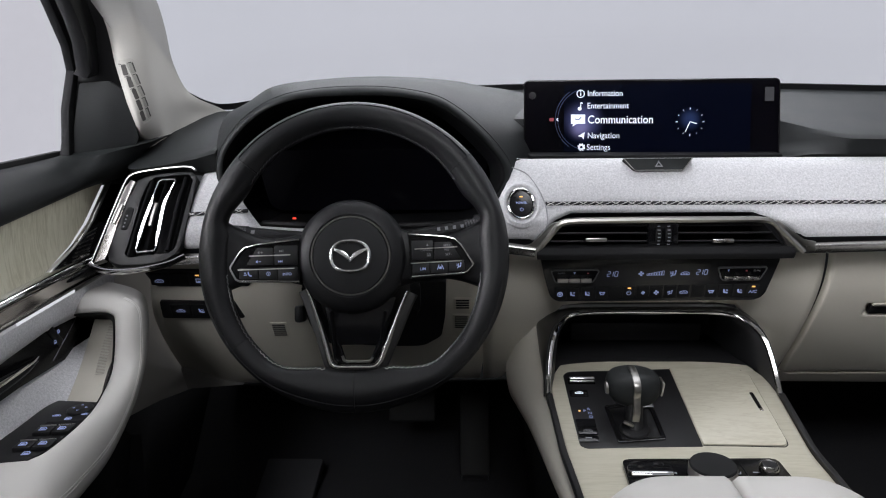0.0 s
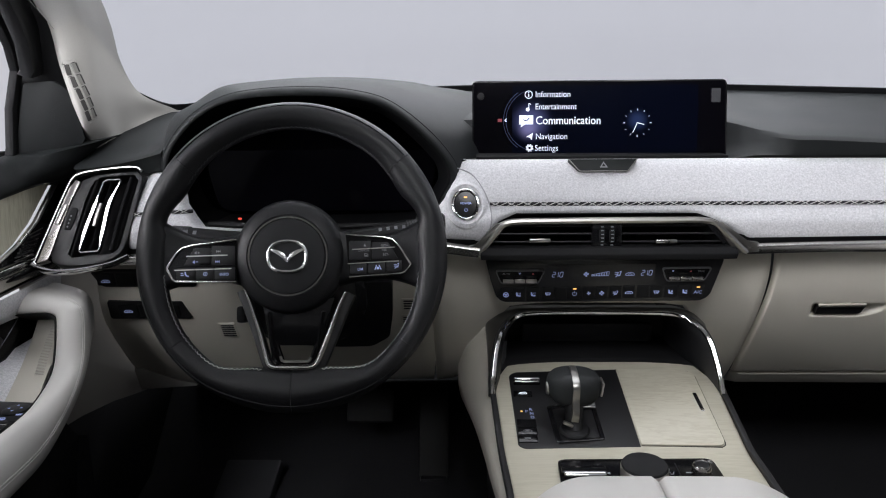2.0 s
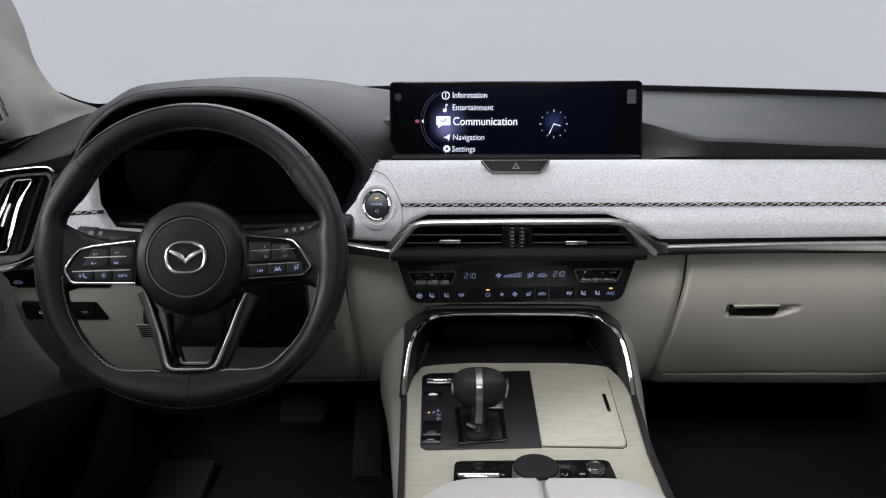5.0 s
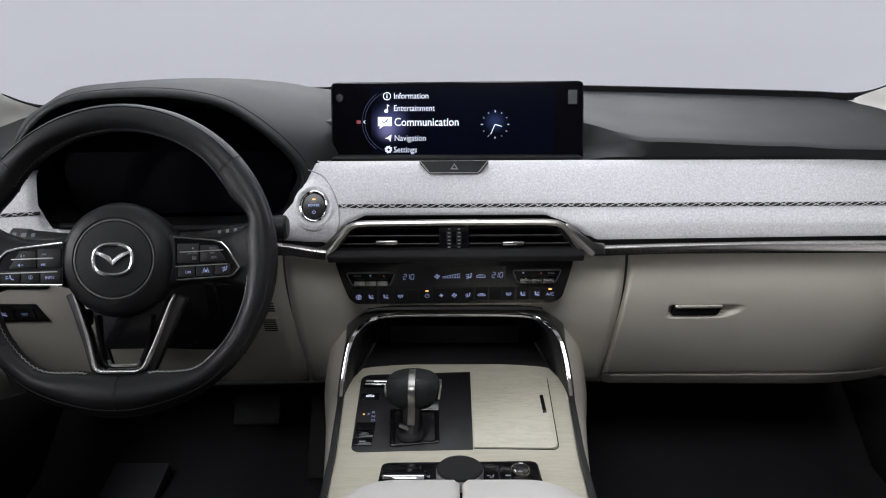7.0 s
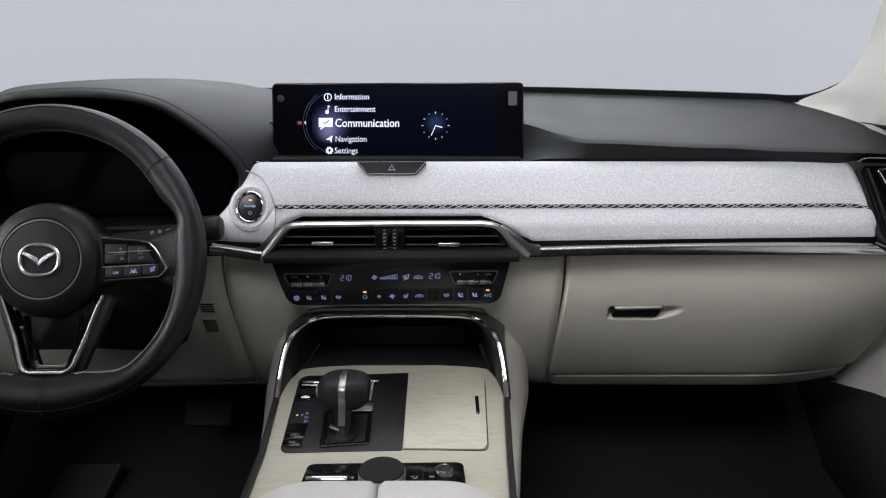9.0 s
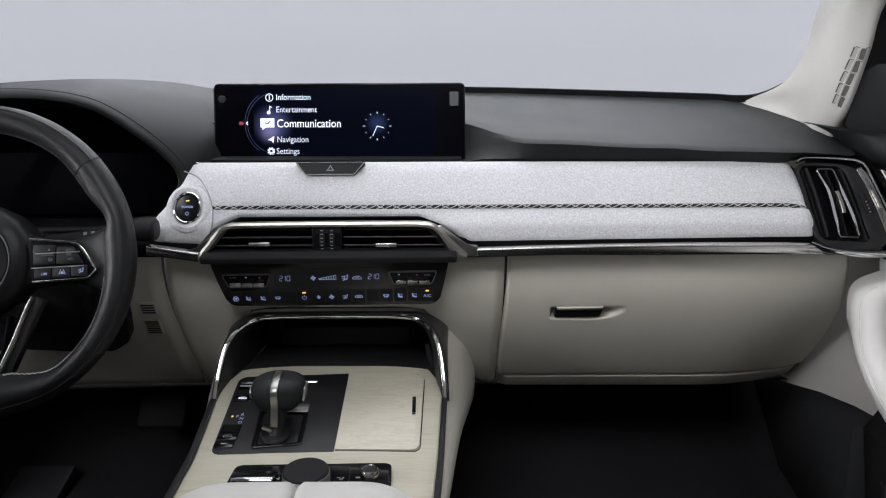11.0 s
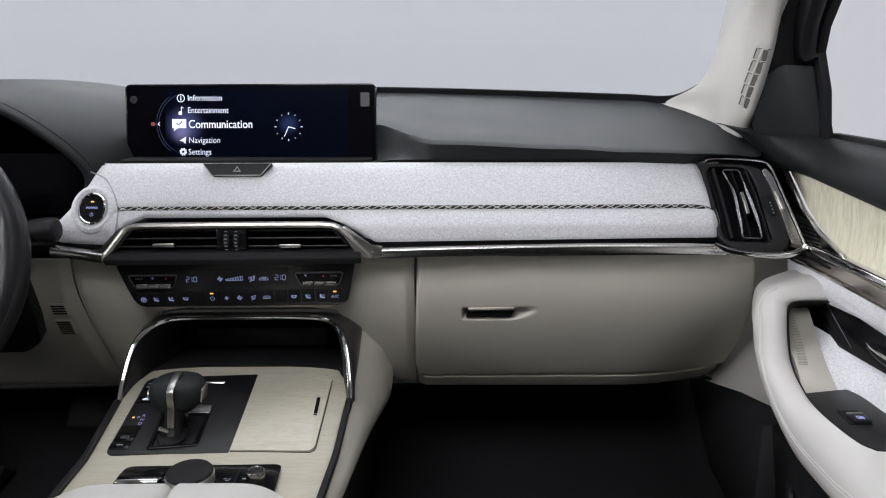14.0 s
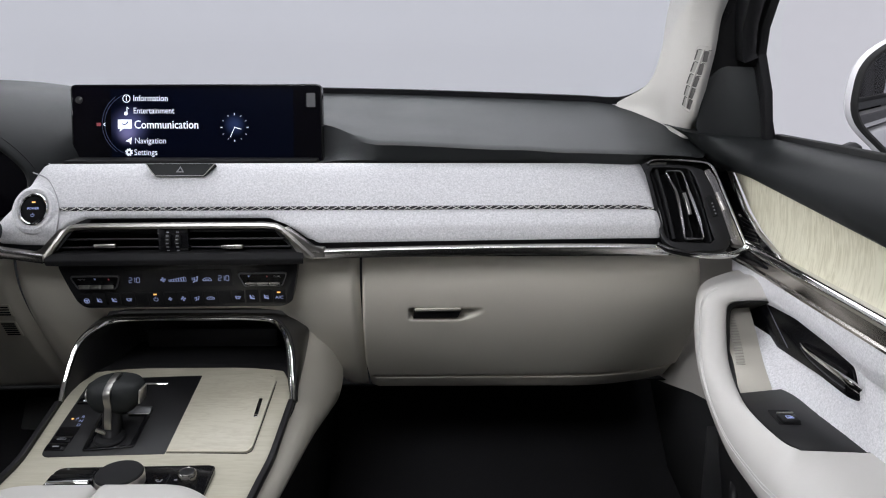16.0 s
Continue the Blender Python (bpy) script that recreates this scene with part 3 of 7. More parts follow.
part("strip_backing", grid([[(x, 1.000, 0.948), (x, 0.999, 0.972), (x, 1.02, 0.978)] for x in (0.160, 0.30, 0.45, 0.58, 0.66)]), DEEP, dash, "black joint behind the chrome strip", solid=0.002)
part("strip_backing", grid([[(x, 1.000, 0.948), (x, 0.999, 0.9655), (x, 1.02, 0.971)] for x in (-0.66, -0.50, -0.40, -0.24, -0.175)]), DEEP, dash, "black joint behind the chrome strip", solid=0.002)

# ---- middle air vents ----
cvent = thing("air_vent", (0, 0.99, 0.95), "black twin middle air vents with horizontal slats", "air vent")
CVP = plane_pose((0, 0.992, 0.972), (1, 0, 0), (0, 0.1, 1))
part("housing", grid([[(-0.165, 0.990, 0.948), (-0.129, 0.994, 0.990), (0.127, 0.994, 0.990), (0.166, 0.990, 0.948)],
                      [(-0.150, 1.05, 0.948), (-0.120, 1.05, 0.985), (0.120, 1.05, 0.985), (0.150, 1.05, 0.948)]]), MATT, cvent)
part("back_wall", plate([(-0.165, -0.03), (0.165, -0.03), (0.13, 0.02), (-0.13, 0.02)], 0.004), MATT, cvent, m=plane_pose((0, 1.045, 0.972), (1, 0, 0), (0, 0.1, 1)))
for k, (z, half) in enumerate(((0.983, 0.132), (0.972, 0.142), (0.961, 0.151), (0.952, 0.158))):
    for s in (-1, 1):
        a, b = (0.020, half) if s > 0 else (-half, -0.022)
        bm = sweep([(a, 1.008, z), (b, 1.008, z)], rounded([(-0.014, -0.0013), (0.014, -0.0013), (0.014, 0.0013), (-0.014, 0.0013)], 0.0012, 2), up=(0, 0.25, 1))
        part("slat", bm, SATIN, cvent)
part("divider", box(0.040, 0.036, 0.02, 0.002), GLOSS, cvent, m=CVP @ pose(-0.0015, 0.0, -0.008))
for u in (-0.008, 0.005):
    wheel = part("thumb_wheel", lathe([(0.0, -0.0035), (0.013, -0.0035), (0.014, 0), (0.013, 0.0035), (0.0, 0.0035)], 28), MATT, cvent, m=CVP @ pose(u, 0.001, -0.008, 0, 90, 0))
    marks = [box(0.0035, 0.0012, 0.001) for _ in range(6)]
    part("mark", merge(*[moved(b, CVP @ pose(u, 0.0130 - 0.0048 * i, max(0.0028, math.sqrt(max(0.0, 0.0145 ** 2 - (0.0120 - 0.0048 * i) ** 2)) - 0.0080))) for i, b in enumerate(marks)]), PRINT, wheel, "row of pale marks")
for u in (-0.090, 0.076):
    part("tab", box(0.028, 0.0050, 0.006, 0.0012), SATINCHROME, cvent, "satin chrome tab", m=CVP @ pose(u, -0.0045 - 0.0018 * (u > 0), 0.0035))
# shelf under the vents
part("lower_lip", sweep([(-0.167, 0.986, 0.9500), (-0.15, 0.982, 0.9505), (0, 0.980, 0.9515), (0.15, 0.982, 0.9515), (0.168, 0.986, 0.9510)], rounded([(-0.025, -0.008), (0.003, -0.008), (0.006, 0.000), (0.000, 0.008), (-0.025, 0.008)], 0.002, 3), up=(0, 0, 1)), MATT, cvent, "matt black lip under the slats")

# ---- climate panel ----
clim = thing("climate_control_panel", (0, 1.01, 0.87), "gloss black climate control panel with lit blue symbols", "control panel")
CLP = plane_pose((0, 1.008, 0.906), (1, 0, 0), (0, -0.25, 1))
part("fascia", plate(rounded([(-0.1612, 0.034), (-0.1541, 0.003), (-0.1452, -0.0265), (-0.1348, -0.0330), (0.1337, -0.0312), (0.1462, -0.0245), (0.1525, 0.0043), (0.1585, 0.0355)][::-1], [0.004, 0.01, 0.005, 0.005, 0.005, 0.005, 0.01, 0.004], 4), 0.03, 0.0015), FASCIA, clim, m=CLP)
part("display", plate([(-0.078, -0.0005), (0.068, 0.0012), (0.068, 0.0268), (-0.078, 0.0255)], 0.001), SMOKEGLASS, clim, "smoky display window", m=CLP @ pose(0, 0, 0.0006))


def seven(u, v, h, digits):
    """Digits as seven bars each, in a leaning block of height h."""
    segs = {"2": "abged", "1": "bc", "0": "abcdef"}
    out, w = [], h * 0.52
    for d in digits:
        if d == ".":
            out.append(moved(box(h * 0.1, h * 0.1, 0.0004), pose(u - h * 0.08, v - h / 2, 0)))
            continue
        for s in segs[d]:
            x, y, vert = {"a": (0, h / 2, 0), "b": (w / 2, h / 4, 1), "c": (w / 2, -h / 4, 1), "d": (0, -h / 2, 0), "e": (-w / 2, -h / 4, 1), "f": (-w / 2, h / 4, 1), "g": (0, 0, 0)}[s]
            out.append(moved(box(h * 0.10 if vert else w * 0.85, h * 0.42 if vert else h * 0.09, 0.0004), pose(u + (0.1 if d == "1" else 0.5) * w + x + y * 0.1, v + y, 0)))
        u += w * (1.15 if d == "1" else 1.40)
    return merge(*out)


part("temperature_digits", seven(-0.0700, 0.0110, 0.0076, "210"), GLOW_BLUE, clim, "lit blue digits", m=CLP @ pose(0, 0, 0.0010))
part("temperature_digits", seven(0.0500, 0.0135, 0.0076, "210"), GLOW_BLUE, clim, "lit blue digits", m=CLP @ pose(0, 0, 0.0010))
bars = [moved(frame_plate(rect(0.0032, 0.0026 + 0.0007 * i), rect(0.0020, 0.0014 + 0.0007 * i), 0.0004), pose(-0.0155 + 0.0034 * i, 0.0098 + 0.0004 * i, 0)) for i in range(7)]
part("fan_bars", merge(*bars), GLOW_BLUE, clim, "lit blue fan bars", m=CLP @ pose(0, 0, 0.0010))


def symbol(kind, s):
    """Small lit pictograms, s metres across, in the x, y plane."""
    b = []
    if kind == "fan":
        for i in range(4):
            b.append(moved(plate(rounded([(0.04 * s, -0.10 * s), (0.30 * s, -0.30 * s), (0.50 * s, -0.12 * s), (0.46 * s, 0.10 * s), (0.10 * s, 0.06 * s)], 0.07 * s, 2), 0.0004), pose(0, 0, 0, 0, 0, 90 * i + 20)))
    elif kind == "seat":
        b.append(moved(plate(rounded([(-0.46 * s, 0.45 * s), (-0.40 * s, -0.30 * s), (0.42 * s, -0.46 * s), (0.50 * s, -0.20 * s), (-0.05 * s, -0.10 * s), (-0.22 * s, 0.45 * s)], 0.07 * s, 2), 0.0004), pose(0, 0, 0)))
        for x in (0.10, 0.32):
            b.append(tube([(x * s, 0.02 * s, 0), ((x + 0.07) * s, 0.14 * s, 0), ((x - 0.03) * s, 0.26 * s, 0), ((x + 0.04) * s, 0.40 * s, 0)], 0.045 * s, 4, up=(0, 0, 1)))
    elif kind == "car":
        o = [(-0.7, -0.22), (0.7, -0.22), (0.7, 0.02), (0.36, 0.28), (-0.25, 0.28), (-0.7, 0.02)]
        b.append(tube([(x * s, y * s, 0) for x, y in rounded(o, 0.12, 3)], 0.055 * s, 4, closed=True, up=(0, 0, 1)))
        b.append(tube([(-0.35 * s, -0.05 * s, 0), (0, 0.08 * s, 0), (0.35 * s, -0.05 * s, 0)], 0.05 * s, 4, up=(0, 0, 1)))
    elif kind == "defrost":
        b.append(frame_plate(rounded([(-0.4 * s, -0.2 * s), (0.4 * s, -0.2 * s), (0.55 * s, 0.3 * s), (-0.55 * s, 0.3 * s)], 0.1 * s, 2), rounded([(-0.3 * s, -0.1 * s), (0.3 * s, -0.1 * s), (0.42 * s, 0.2 * s), (-0.42 * s, 0.2 * s)], 0.08 * s, 2), 0.0004))
        for x in (-0.25, 0, 0.25):
            b.append(moved(box(0.07 * s, 0.5 * s, 0.0004), pose(x * s, -0.1 * s, 0)))
    elif kind == "power":
        k = 18
        arc = [(0.38 * s * math.sin(a), 0.38 * s * math.cos(a)) for a in [radians(35 + 290 * i / k) for i in range(k + 1)]]
        b.append(tube([(x, y, 0) for x, y in arc], 0.06 * s, 4, up=(0, 0, 1)))
        b.append(moved(box(0.11 * s, 0.45 * s, 0.0004), pose(0, 0.32 * s, 0)))
    elif kind == "ring":
        k = 20
        b.append(tube([(0.4 * s * math.cos(2 * math.pi * i / k), 0.4 * s * math.sin(2 * math.pi * i / k), 0) for i in range(k)], 0.06 * s, 4, closed=True, up=(0, 0, 1)))
        b.append(moved(box(0.12 * s, 0.4 * s, 0.0004), pose(0, 0, 0)))
    elif kind == "flow":
        b.append(moved(box(0.16 * s, 0.6 * s, 0.0004), pose(0.25 * s, 0, 0, 0, 0, -18)))
        b.append(moved(box(0.5 * s, 0.16 * s, 0.0004), pose(-0.05 * s, -0.3 * s, 0)))
        b.append(moved(box(0.5 * s, 0.1 * s, 0.0004), pose(-0.35 * s, 0.15 * s, 0)))
        b.append(plate([(-0.7 * s, 0.15 * s), (-0.45 * s, 0), (-0.45 * s, 0.3 * s)], 0.0004))
    elif kind == "down":
        b.append(plate([(0, -0.3 * s), (0.3 * s, 0.25 * s), (-0.3 * s, 0.25 * s)], 0.0004))
    elif kind == "up":
        b.append(plate([(0, 0.3 * s), (-0.3 * s, -0.25 * s), (0.3 * s, -0.25 * s)], 0.0004))
    elif kind == "window":
        b.append(frame_plate(rounded([(-0.5 * s, -0.4 * s), (0.5 * s, -0.4 * s), (0.5 * s, 0.1 * s), (0.2 * s, 0.45 * s), (-0.5 * s, 0.45 * s)], 0.05 * s, 2), rounded([(-0.38 * s, -0.28 * s), (0.38 * s, -0.28 * s), (0.38 * s, 0.05 * s), (0.15 * s, 0.33 * s), (-0.38 * s, 0.33 * s)], 0.04 * s, 2), 0.0004))
        b.append(moved(box(0.5 * s, 0.25 * s, 0.0004), pose(0, -0.1 * s, 0)))
    elif kind == "bar":
        b.append(box(s, 0.28 * s, 0.0004))
    elif kind == "wheel":
        k = 20
        b.append(tube([(0.46 * s * math.cos(2 * math.pi * i / k), 0.46 * s * math.sin(2 * math.pi * i / k), 0) for i in range(k)], 0.09 * s, 4, closed=True, up=(0, 0, 1)))
        b.append(moved(plate(ring(0.20 * s, 10), 0.0004), pose(0, 0, 0)))
        for a in (20, 160, 270):
            b.append(tube([(0, 0, 0), (0.42 * s * math.cos(radians(a)), 0.42 * s * math.sin(radians(a)), 0)], 0.07 * s, 4, up=(0, 0, 1)))
    elif kind == "sitter":
        b.append(moved(plate(ring(0.14 * s, 10), 0.0004), pose(0.34 * s, 0.34 * s, 0)))
        b.append(tube([(0.34 * s, 0.16 * s, 0), (0.24 * s, -0.26 * s, 0), (-0.16 * s, -0.30 * s, 0), (-0.30 * s, -0.50 * s, 0)], 0.085 * s, 4, up=(0, 0, 1)))
        for y in (0.20, -0.08):
            b.append(moved(box(0.36 * s, 0.09 * s, 0.0004), pose(-0.28 * s, y * s, 0)))
            b.append(plate([(-0.10 * s, (y + 0.15) * s), (-0.10 * s, (y - 0.15) * s), (0.10 * s, y * s)], 0.0004))
    elif kind in ("louder", "softer"):
        b.append(plate([(-0.55 * s, 0.0), (-0.10 * s, -0.34 * s), (-0.10 * s, 0.34 * s)], 0.0004))
        b.append(moved(box(0.46 * s, 0.12 * s, 0.0004), pose(0.34 * s, 0, 0)))
        if kind == "louder":
            b.append(moved(box(0.12 * s, 0.46 * s, 0.0004), pose(0.34 * s, 0, 0)))
    elif kind == "skip":
        for x in (-0.42, 0.0):
            b.append(plate([(x * s, 0.28 * s), (x * s, -0.28 * s), ((x + 0.40) * s, 0.0)], 0.0004))
        b.append(moved(box(0.10 * s, 0.56 * s, 0.0004), pose(0.47 * s, 0, 0)))
    elif kind == "phone":
        b.append(tube([(0.02 * s, 0.34 * s, 0), (0.06 * s, -0.06 * s, 0), (0.30 * s, -0.30 * s, 0), (0.56 * s, -0.32 * s, 0)], 0.11 * s, 5, up=(0, 0, 1)))
        b.append(moved(box(0.34 * s, 0.14 * s, 0.0004), pose(-0.48 * s, 0.16 * s, 0)))
        b.append(moved(box(0.46 * s, 0.14 * s, 0.0004), pose(-0.44 * s, -0.14 * s, 0)))
    elif kind == "lane":
        for x in (-1, 1):
            b.append(tube([(0.56 * x * s, -0.42 * s, 0), (0.22 * x * s, 0.42 * s, 0)], 0.07 * s, 4, up=(0, 0, 1)))
        b.append(plate(rounded([(-0.26 * s, -0.34 * s), (0.26 * s, -0.34 * s), (0.20 * s, 0.10 * s), (-0.20 * s, 0.10 * s)], 0.06 * s, 2), 0.0004))
    return merge(*b)


ICONS = [(-0.1324, "wheel"), (-0.1153, "seat"), (-0.0951, "seat"), (-0.0749, "defrost"), (-0.0385, "power"), (-0.0191, "fan"), (-0.0013, "fan"), (0.0173, "sitter"), (0.0359, "car"), (0.0730, "defrost"), (0.0923, "seat"), (0.1116, "seat")]
for i, (u, kind) in enumerate(ICONS):
    v = -0.0203 + 0.0048 * (u + 0.1324) / 0.262
    key = part("button", plate(rect(0.0165, 0.0195, 0.0015, 2), 0.003, 0.0006), MATT, clim, m=CLP @ pose(u, v + 0.0005, 0.0012, 0, 0, 0.5))
    part("symbol", symbol(kind, 0.0055 if u == -0.0191 else 0.0074), GLOW_BLUE, key, "lit blue pictogram", m=CLP @ pose(u, v, 0.0020))
key = part("button", plate(rect(0.0165, 0.0195, 0.0015, 2), 0.003, 0.0006), MATT, clim, m=CLP @ pose(0.1293, -0.0156, 0.0012, 0, 0, 0.5))
part("symbol", text_mesh("A/C", 0.0066, "CENTER", bold=0.0001), GLOW_BLUE, key, "lit blue letters", m=CLP @ pose(0.1293, -0.0186, 0.0020))
for u in (-0.057, 0.055):
    part("button", plate(rect(0.0165, 0.0195, 0.0015, 2), 0.003, 0.0006), MATT, clim, "blank button", m=CLP @ pose(u, -0.0185 + 0.0048 * (u + 0.06) / 0.262, 0.0012, 0, 0, 0.5))
for u, v in ((-0.0385, -0.0108), (0.1291, -0.0085)):
    part("indicator_lamp", plate(rect(0.0046, 0.0020, 0.0005, 2), 0.0006), GLOW_AMBER, clim, "lit amber lamp", m=CLP @ pose(u, v, 0.0024))
for kind, u, v, s in (("fan", -0.0245, 0.0113, 0.0075), ("sitter", 0.0185, 0.0118, 0.0095), ("car", 0.0347, 0.0115, 0.0085)):
    part("symbol", symbol(kind, s), GLOW_BLUE, clim, "lit blue pictogram", m=CLP @ pose(u, v, 0.0010))
for s, uc in ((-1, -0.1135), (1, 0.1105)):
    v = 0.008 + (0.0035 if s > 0 else 0)
    o = rounded([(-0.0345, 0.0105), (-0.0265, -0.0108), (0.0250, -0.0108), (0.0335, 0.0105)][::-1], 0.005, 4)
    oi = rounded([(-0.0325, 0.0090), (-0.0252, -0.0094), (0.0238, -0.0094), (0.0315, 0.0090)][::-1], 0.004, 4)
    unit = part("rocker", plate(oi, 0.004, 0.0006), PIANO, clim, "gloss black temperature rocker", m=CLP @ pose(uc, v, 0.0020, 0, 0, 0.6))
    part("rocker_rim", frame_plate(o, oi, 0.004, 0.0005), GREYPLASTIC, unit, "thin raised rim", m=CLP @ pose(uc, v, 0.0034, 0, 0, 0.6))
    for i in range(3):
        part("rocker_key", box(0.0146, 0.0056, 0.0040, 0.0010), SATINCHROME, unit, "satin metal key", m=CLP @ pose(uc - 0.0163 + 0.0156 * i, v - 0.0056, 0.0040, -30, 0, 0.6))
        part("key_edge", box(0.0142, 0.0012, 0.0014, 0.0004), SATINCHROME, unit, "bright key edge", m=CLP @ pose(uc - 0.0163 + 0.0156 * i, v - 0.0024, 0.0062, 0, 0, 0.6))
    part("symbol", symbol("down", 0.005), GLOW_BLUE, unit, m=CLP @ pose(uc - 0.001 - 0.018 * (s > 0), v + 0.0052, 0.0026))
    part("symbol", symbol("up", 0.0042), DIM_RED, unit, m=CLP @ pose(uc + 0.017 - 0.012 * (s > 0), v + 0.0052, 0.0026))
    part("symbol", text_mesh("AUTO" if s < 0 else "DUAL", 0.0036, "CENTER"), PRINT, unit, m=CLP @ pose(uc - 0.019 + 0.038 * (s > 0), v + 0.0040, 0.0026))

# ---- lower dash ----
LOW_Y = lambda z: 1.0806 - 0.6743 * (z - 0.8) + 1.0229 * (z - 0.8) ** 2 + 3.1584 * (z - 0.8) ** 3 + 38.387 * (z - 0.8) ** 4


def lower_panel(name, x0, x1, z0, z1, mat, label, parent, n=24, edge=0.004, bend=None, m=24):
    """A leather-clad panel along the lower dash, its edges rolled back; bend(z) shifts its sides."""
    rows = []
    for i in range(n + 1):
        row = []
        for j in range(m + 1):
            t = j / m
            z = z0(0) + (z1(0) - z0(0)) * t
            a, b = x0(z), x1(z)
            x = a + (b - a) * i / n
            z = z0(x) + (z1(x) - z0(x)) * t
            e = min((x - a) / edge, (b - x) / edge, (z - z0(x)) / edge, (z1(x) - z) / edge, 1.0)
            row.append((x, LOW_Y(z) + 0.012 * (1 - math.sqrt(max(0, 1 - (1 - max(e, 0)) ** 2))) + (bend(x, z) if bend else 0), z))
        rows.append(row)
    return part(name, grid(rows), mat, parent, label, smooth=60)


swing = lambda x, z: max(0, (abs(x) - 0.56) / 0.18) ** 2 * (0.044 * max(0.0, 0.93 - z) / 0.21 - 0.012 * max(0.0, z - 0.90) / 0.04)
ease = lambda v, a, b: max(0.0, min(1.0, (v - a) / (b - a))) ** 2 * (3 - 2 * max(0.0, min(1.0, (v - a) / (b - a))))


def finger_pocket(x, z):
    """Depth of the hollow behind the glove box handle, shallower to its far end."""
    low, high = 0.8395 + 0.010 * ease(x, 0.375, 0.415), 0.8610
    return (0.013 - 0.009 * ease(x, 0.37, 0.412)) * ease(x, 0.303, 0.309) * (1 - ease(x, 0.398, 0.414)) * ease(z, low - 0.001, low + 0.007) * (1 - ease(z, high - 0.003, high + 0.001))


seam_r = line_at([0.66, 0.69, 0.75, 0.82, 0.90, 0.95], [0.239, 0.2365, 0.2315, 0.2335, 0.2375, 0.239])
glove = thing("glove_box", (0.48, 1.12, 0.70), "cream leather glove box lid with a recessed black handle", "glove box")
lower_panel("lid", lambda z: seam_r(z) + 0.002, line_at([0.69, 0.714, 0.788, 0.845, 0.922, 0.945], [0.7425, 0.7414, 0.7345, 0.7288, 0.7107, 0.7050]), lambda x: 0.716 + 0.000 * x, lambda x: 0.9475, CREAM, "", glove, 200, 0.004, lambda x, z: swing(x, z) + finger_pocket(x, z), 110)
lower_panel("lower_lip", lambda z: seam_r(z) + 0.002, lambda z: 0.741, lambda x: 0.687 - 0.01 * (x - 0.24), lambda x: 0.7145, CREAM, "cream lower edge", glove, 40, 0.003, swing)
# middle fascia
mid_low = line_at([-0.24, -0.205, -0.150, -0.125, -0.09, 0.09, 0.125, 0.150, 0.205, 0.24], [0.690, 0.690, 0.82, 0.855, 0.860, 0.860, 0.855, 0.82, 0.688, 0.688])
lower_panel("middle_fascia", lambda z: -seam_r(z) + 0.002, lambda z: seam_r(z) - 0.002, mid_low, lambda x: 0.9475, CREAM, "cream leather surround of the middle controls", dash, 60)
# driver's knee panel
lower_panel("knee_panel", line_at([0.69, 0.714, 0.788, 0.845, 0.922, 0.945], [-0.7425, -0.7414, -0.7345, -0.7288, -0.7107, -0.7050]), lambda z: -seam_r(z) - 0.002, lambda x: 0.690, lambda x: 0.9475, CREAM, "cream leather knee panel", dash, 50, 0.004, swing)
part("knee_flange", plate(rounded([(-0.0525, 0.020), (-0.0460, -0.020), (0.0480, -0.020), (0.0450, 0.020)], 0.004, 3), 0.006, 0.001), KICK, dash, "flange under the knee panel in the kick panel's darkened cream", m=plane_pose((-0.676, 1.165, 0.713), (1, 0.05, 0), (0, -0.15, 1)))
# underside
part("underside", grid([[(x, 1.19 + swing(x, 0), 0.684), (x, 1.22, 0.676), (x, 1.55, 0.66), (x, 1.62, 0.40)] for x in (-0.76, -0.5, -0.2, 0.2, 0.5, 0.76)]), MATT, dash, "black underside", solid=0.004)

# glove box handle
GBP = plane_pose((0.345, 1.050, 0.8515), (1, 0, 0), (0, -0.42, 1))
part("handle_edge", box(0.0640, 0.0030, 0.006, 0.0010), STEEL, glove, "pale satin upper edge of the handle", m=GBP @ pose(0.0005, 0.0085, 0.0020, 0, 0, 0.6))
hd = part("handle", plate(rounded([(-0.0350, -0.0085), (0.0290, -0.0075), (0.0350, 0.0080), (-0.0330, 0.0070)], 0.002, 3), 0.008, 0.001), SATIN, glove, "black handle", m=GBP @ pose(0, 0, 0.0010))
part("handle_edge", box(0.066, 0.0042, 0.007, 0.0012), CREAM, hd, "pale upper edge", m=GBP @ pose(0.0005, 0.0090, -0.0010, 0, 0, 0.8))

# ---- infotainment screen ----
screen = thing("infotainment_screen", (0.004, 1.12, 1.065), "wide black infotainment screen showing a lit menu, standing on the dashboard", "screen")
SCP = plane_pose((0.0035, 1.113, 1.1155), (1, -0.045, 0), (0, 0.17, 1))
part("casing", plate(rounded([(-0.180, -0.056), (0.1805, -0.054), (0.179, 0.057), (-0.181, 0.0563)], [0.003, 0.003, 0.007, 0.007], 5), 0.014, 0.0012), GLOSS, screen, "thin black casing", m=SCP @ pose(0, 0, -0.0008))
part("glass", plate(rounded([(-0.178, -0.0545), (0.1785, -0.0525), (0.177, 0.0552), (-0.179, 0.0545)], 0.005, 5), 0.001), GLASSBLACK, screen, "black cover glass", m=SCP)
part("display", plate(rect(0.262, 0.098, 0.001, 2), 0.0004), SCREEN, screen, "dark blue display area", m=SCP @ pose(0.008, 0.0008, 0.0004))
part("foot", box(0.20, 0.05, 0.06, 0.006), MATT, screen, "black foot", m=SCP @ pose(0, -0.045, -0.045))
UP = lambda u, v: SCP @ pose(u, v, 0.0008)
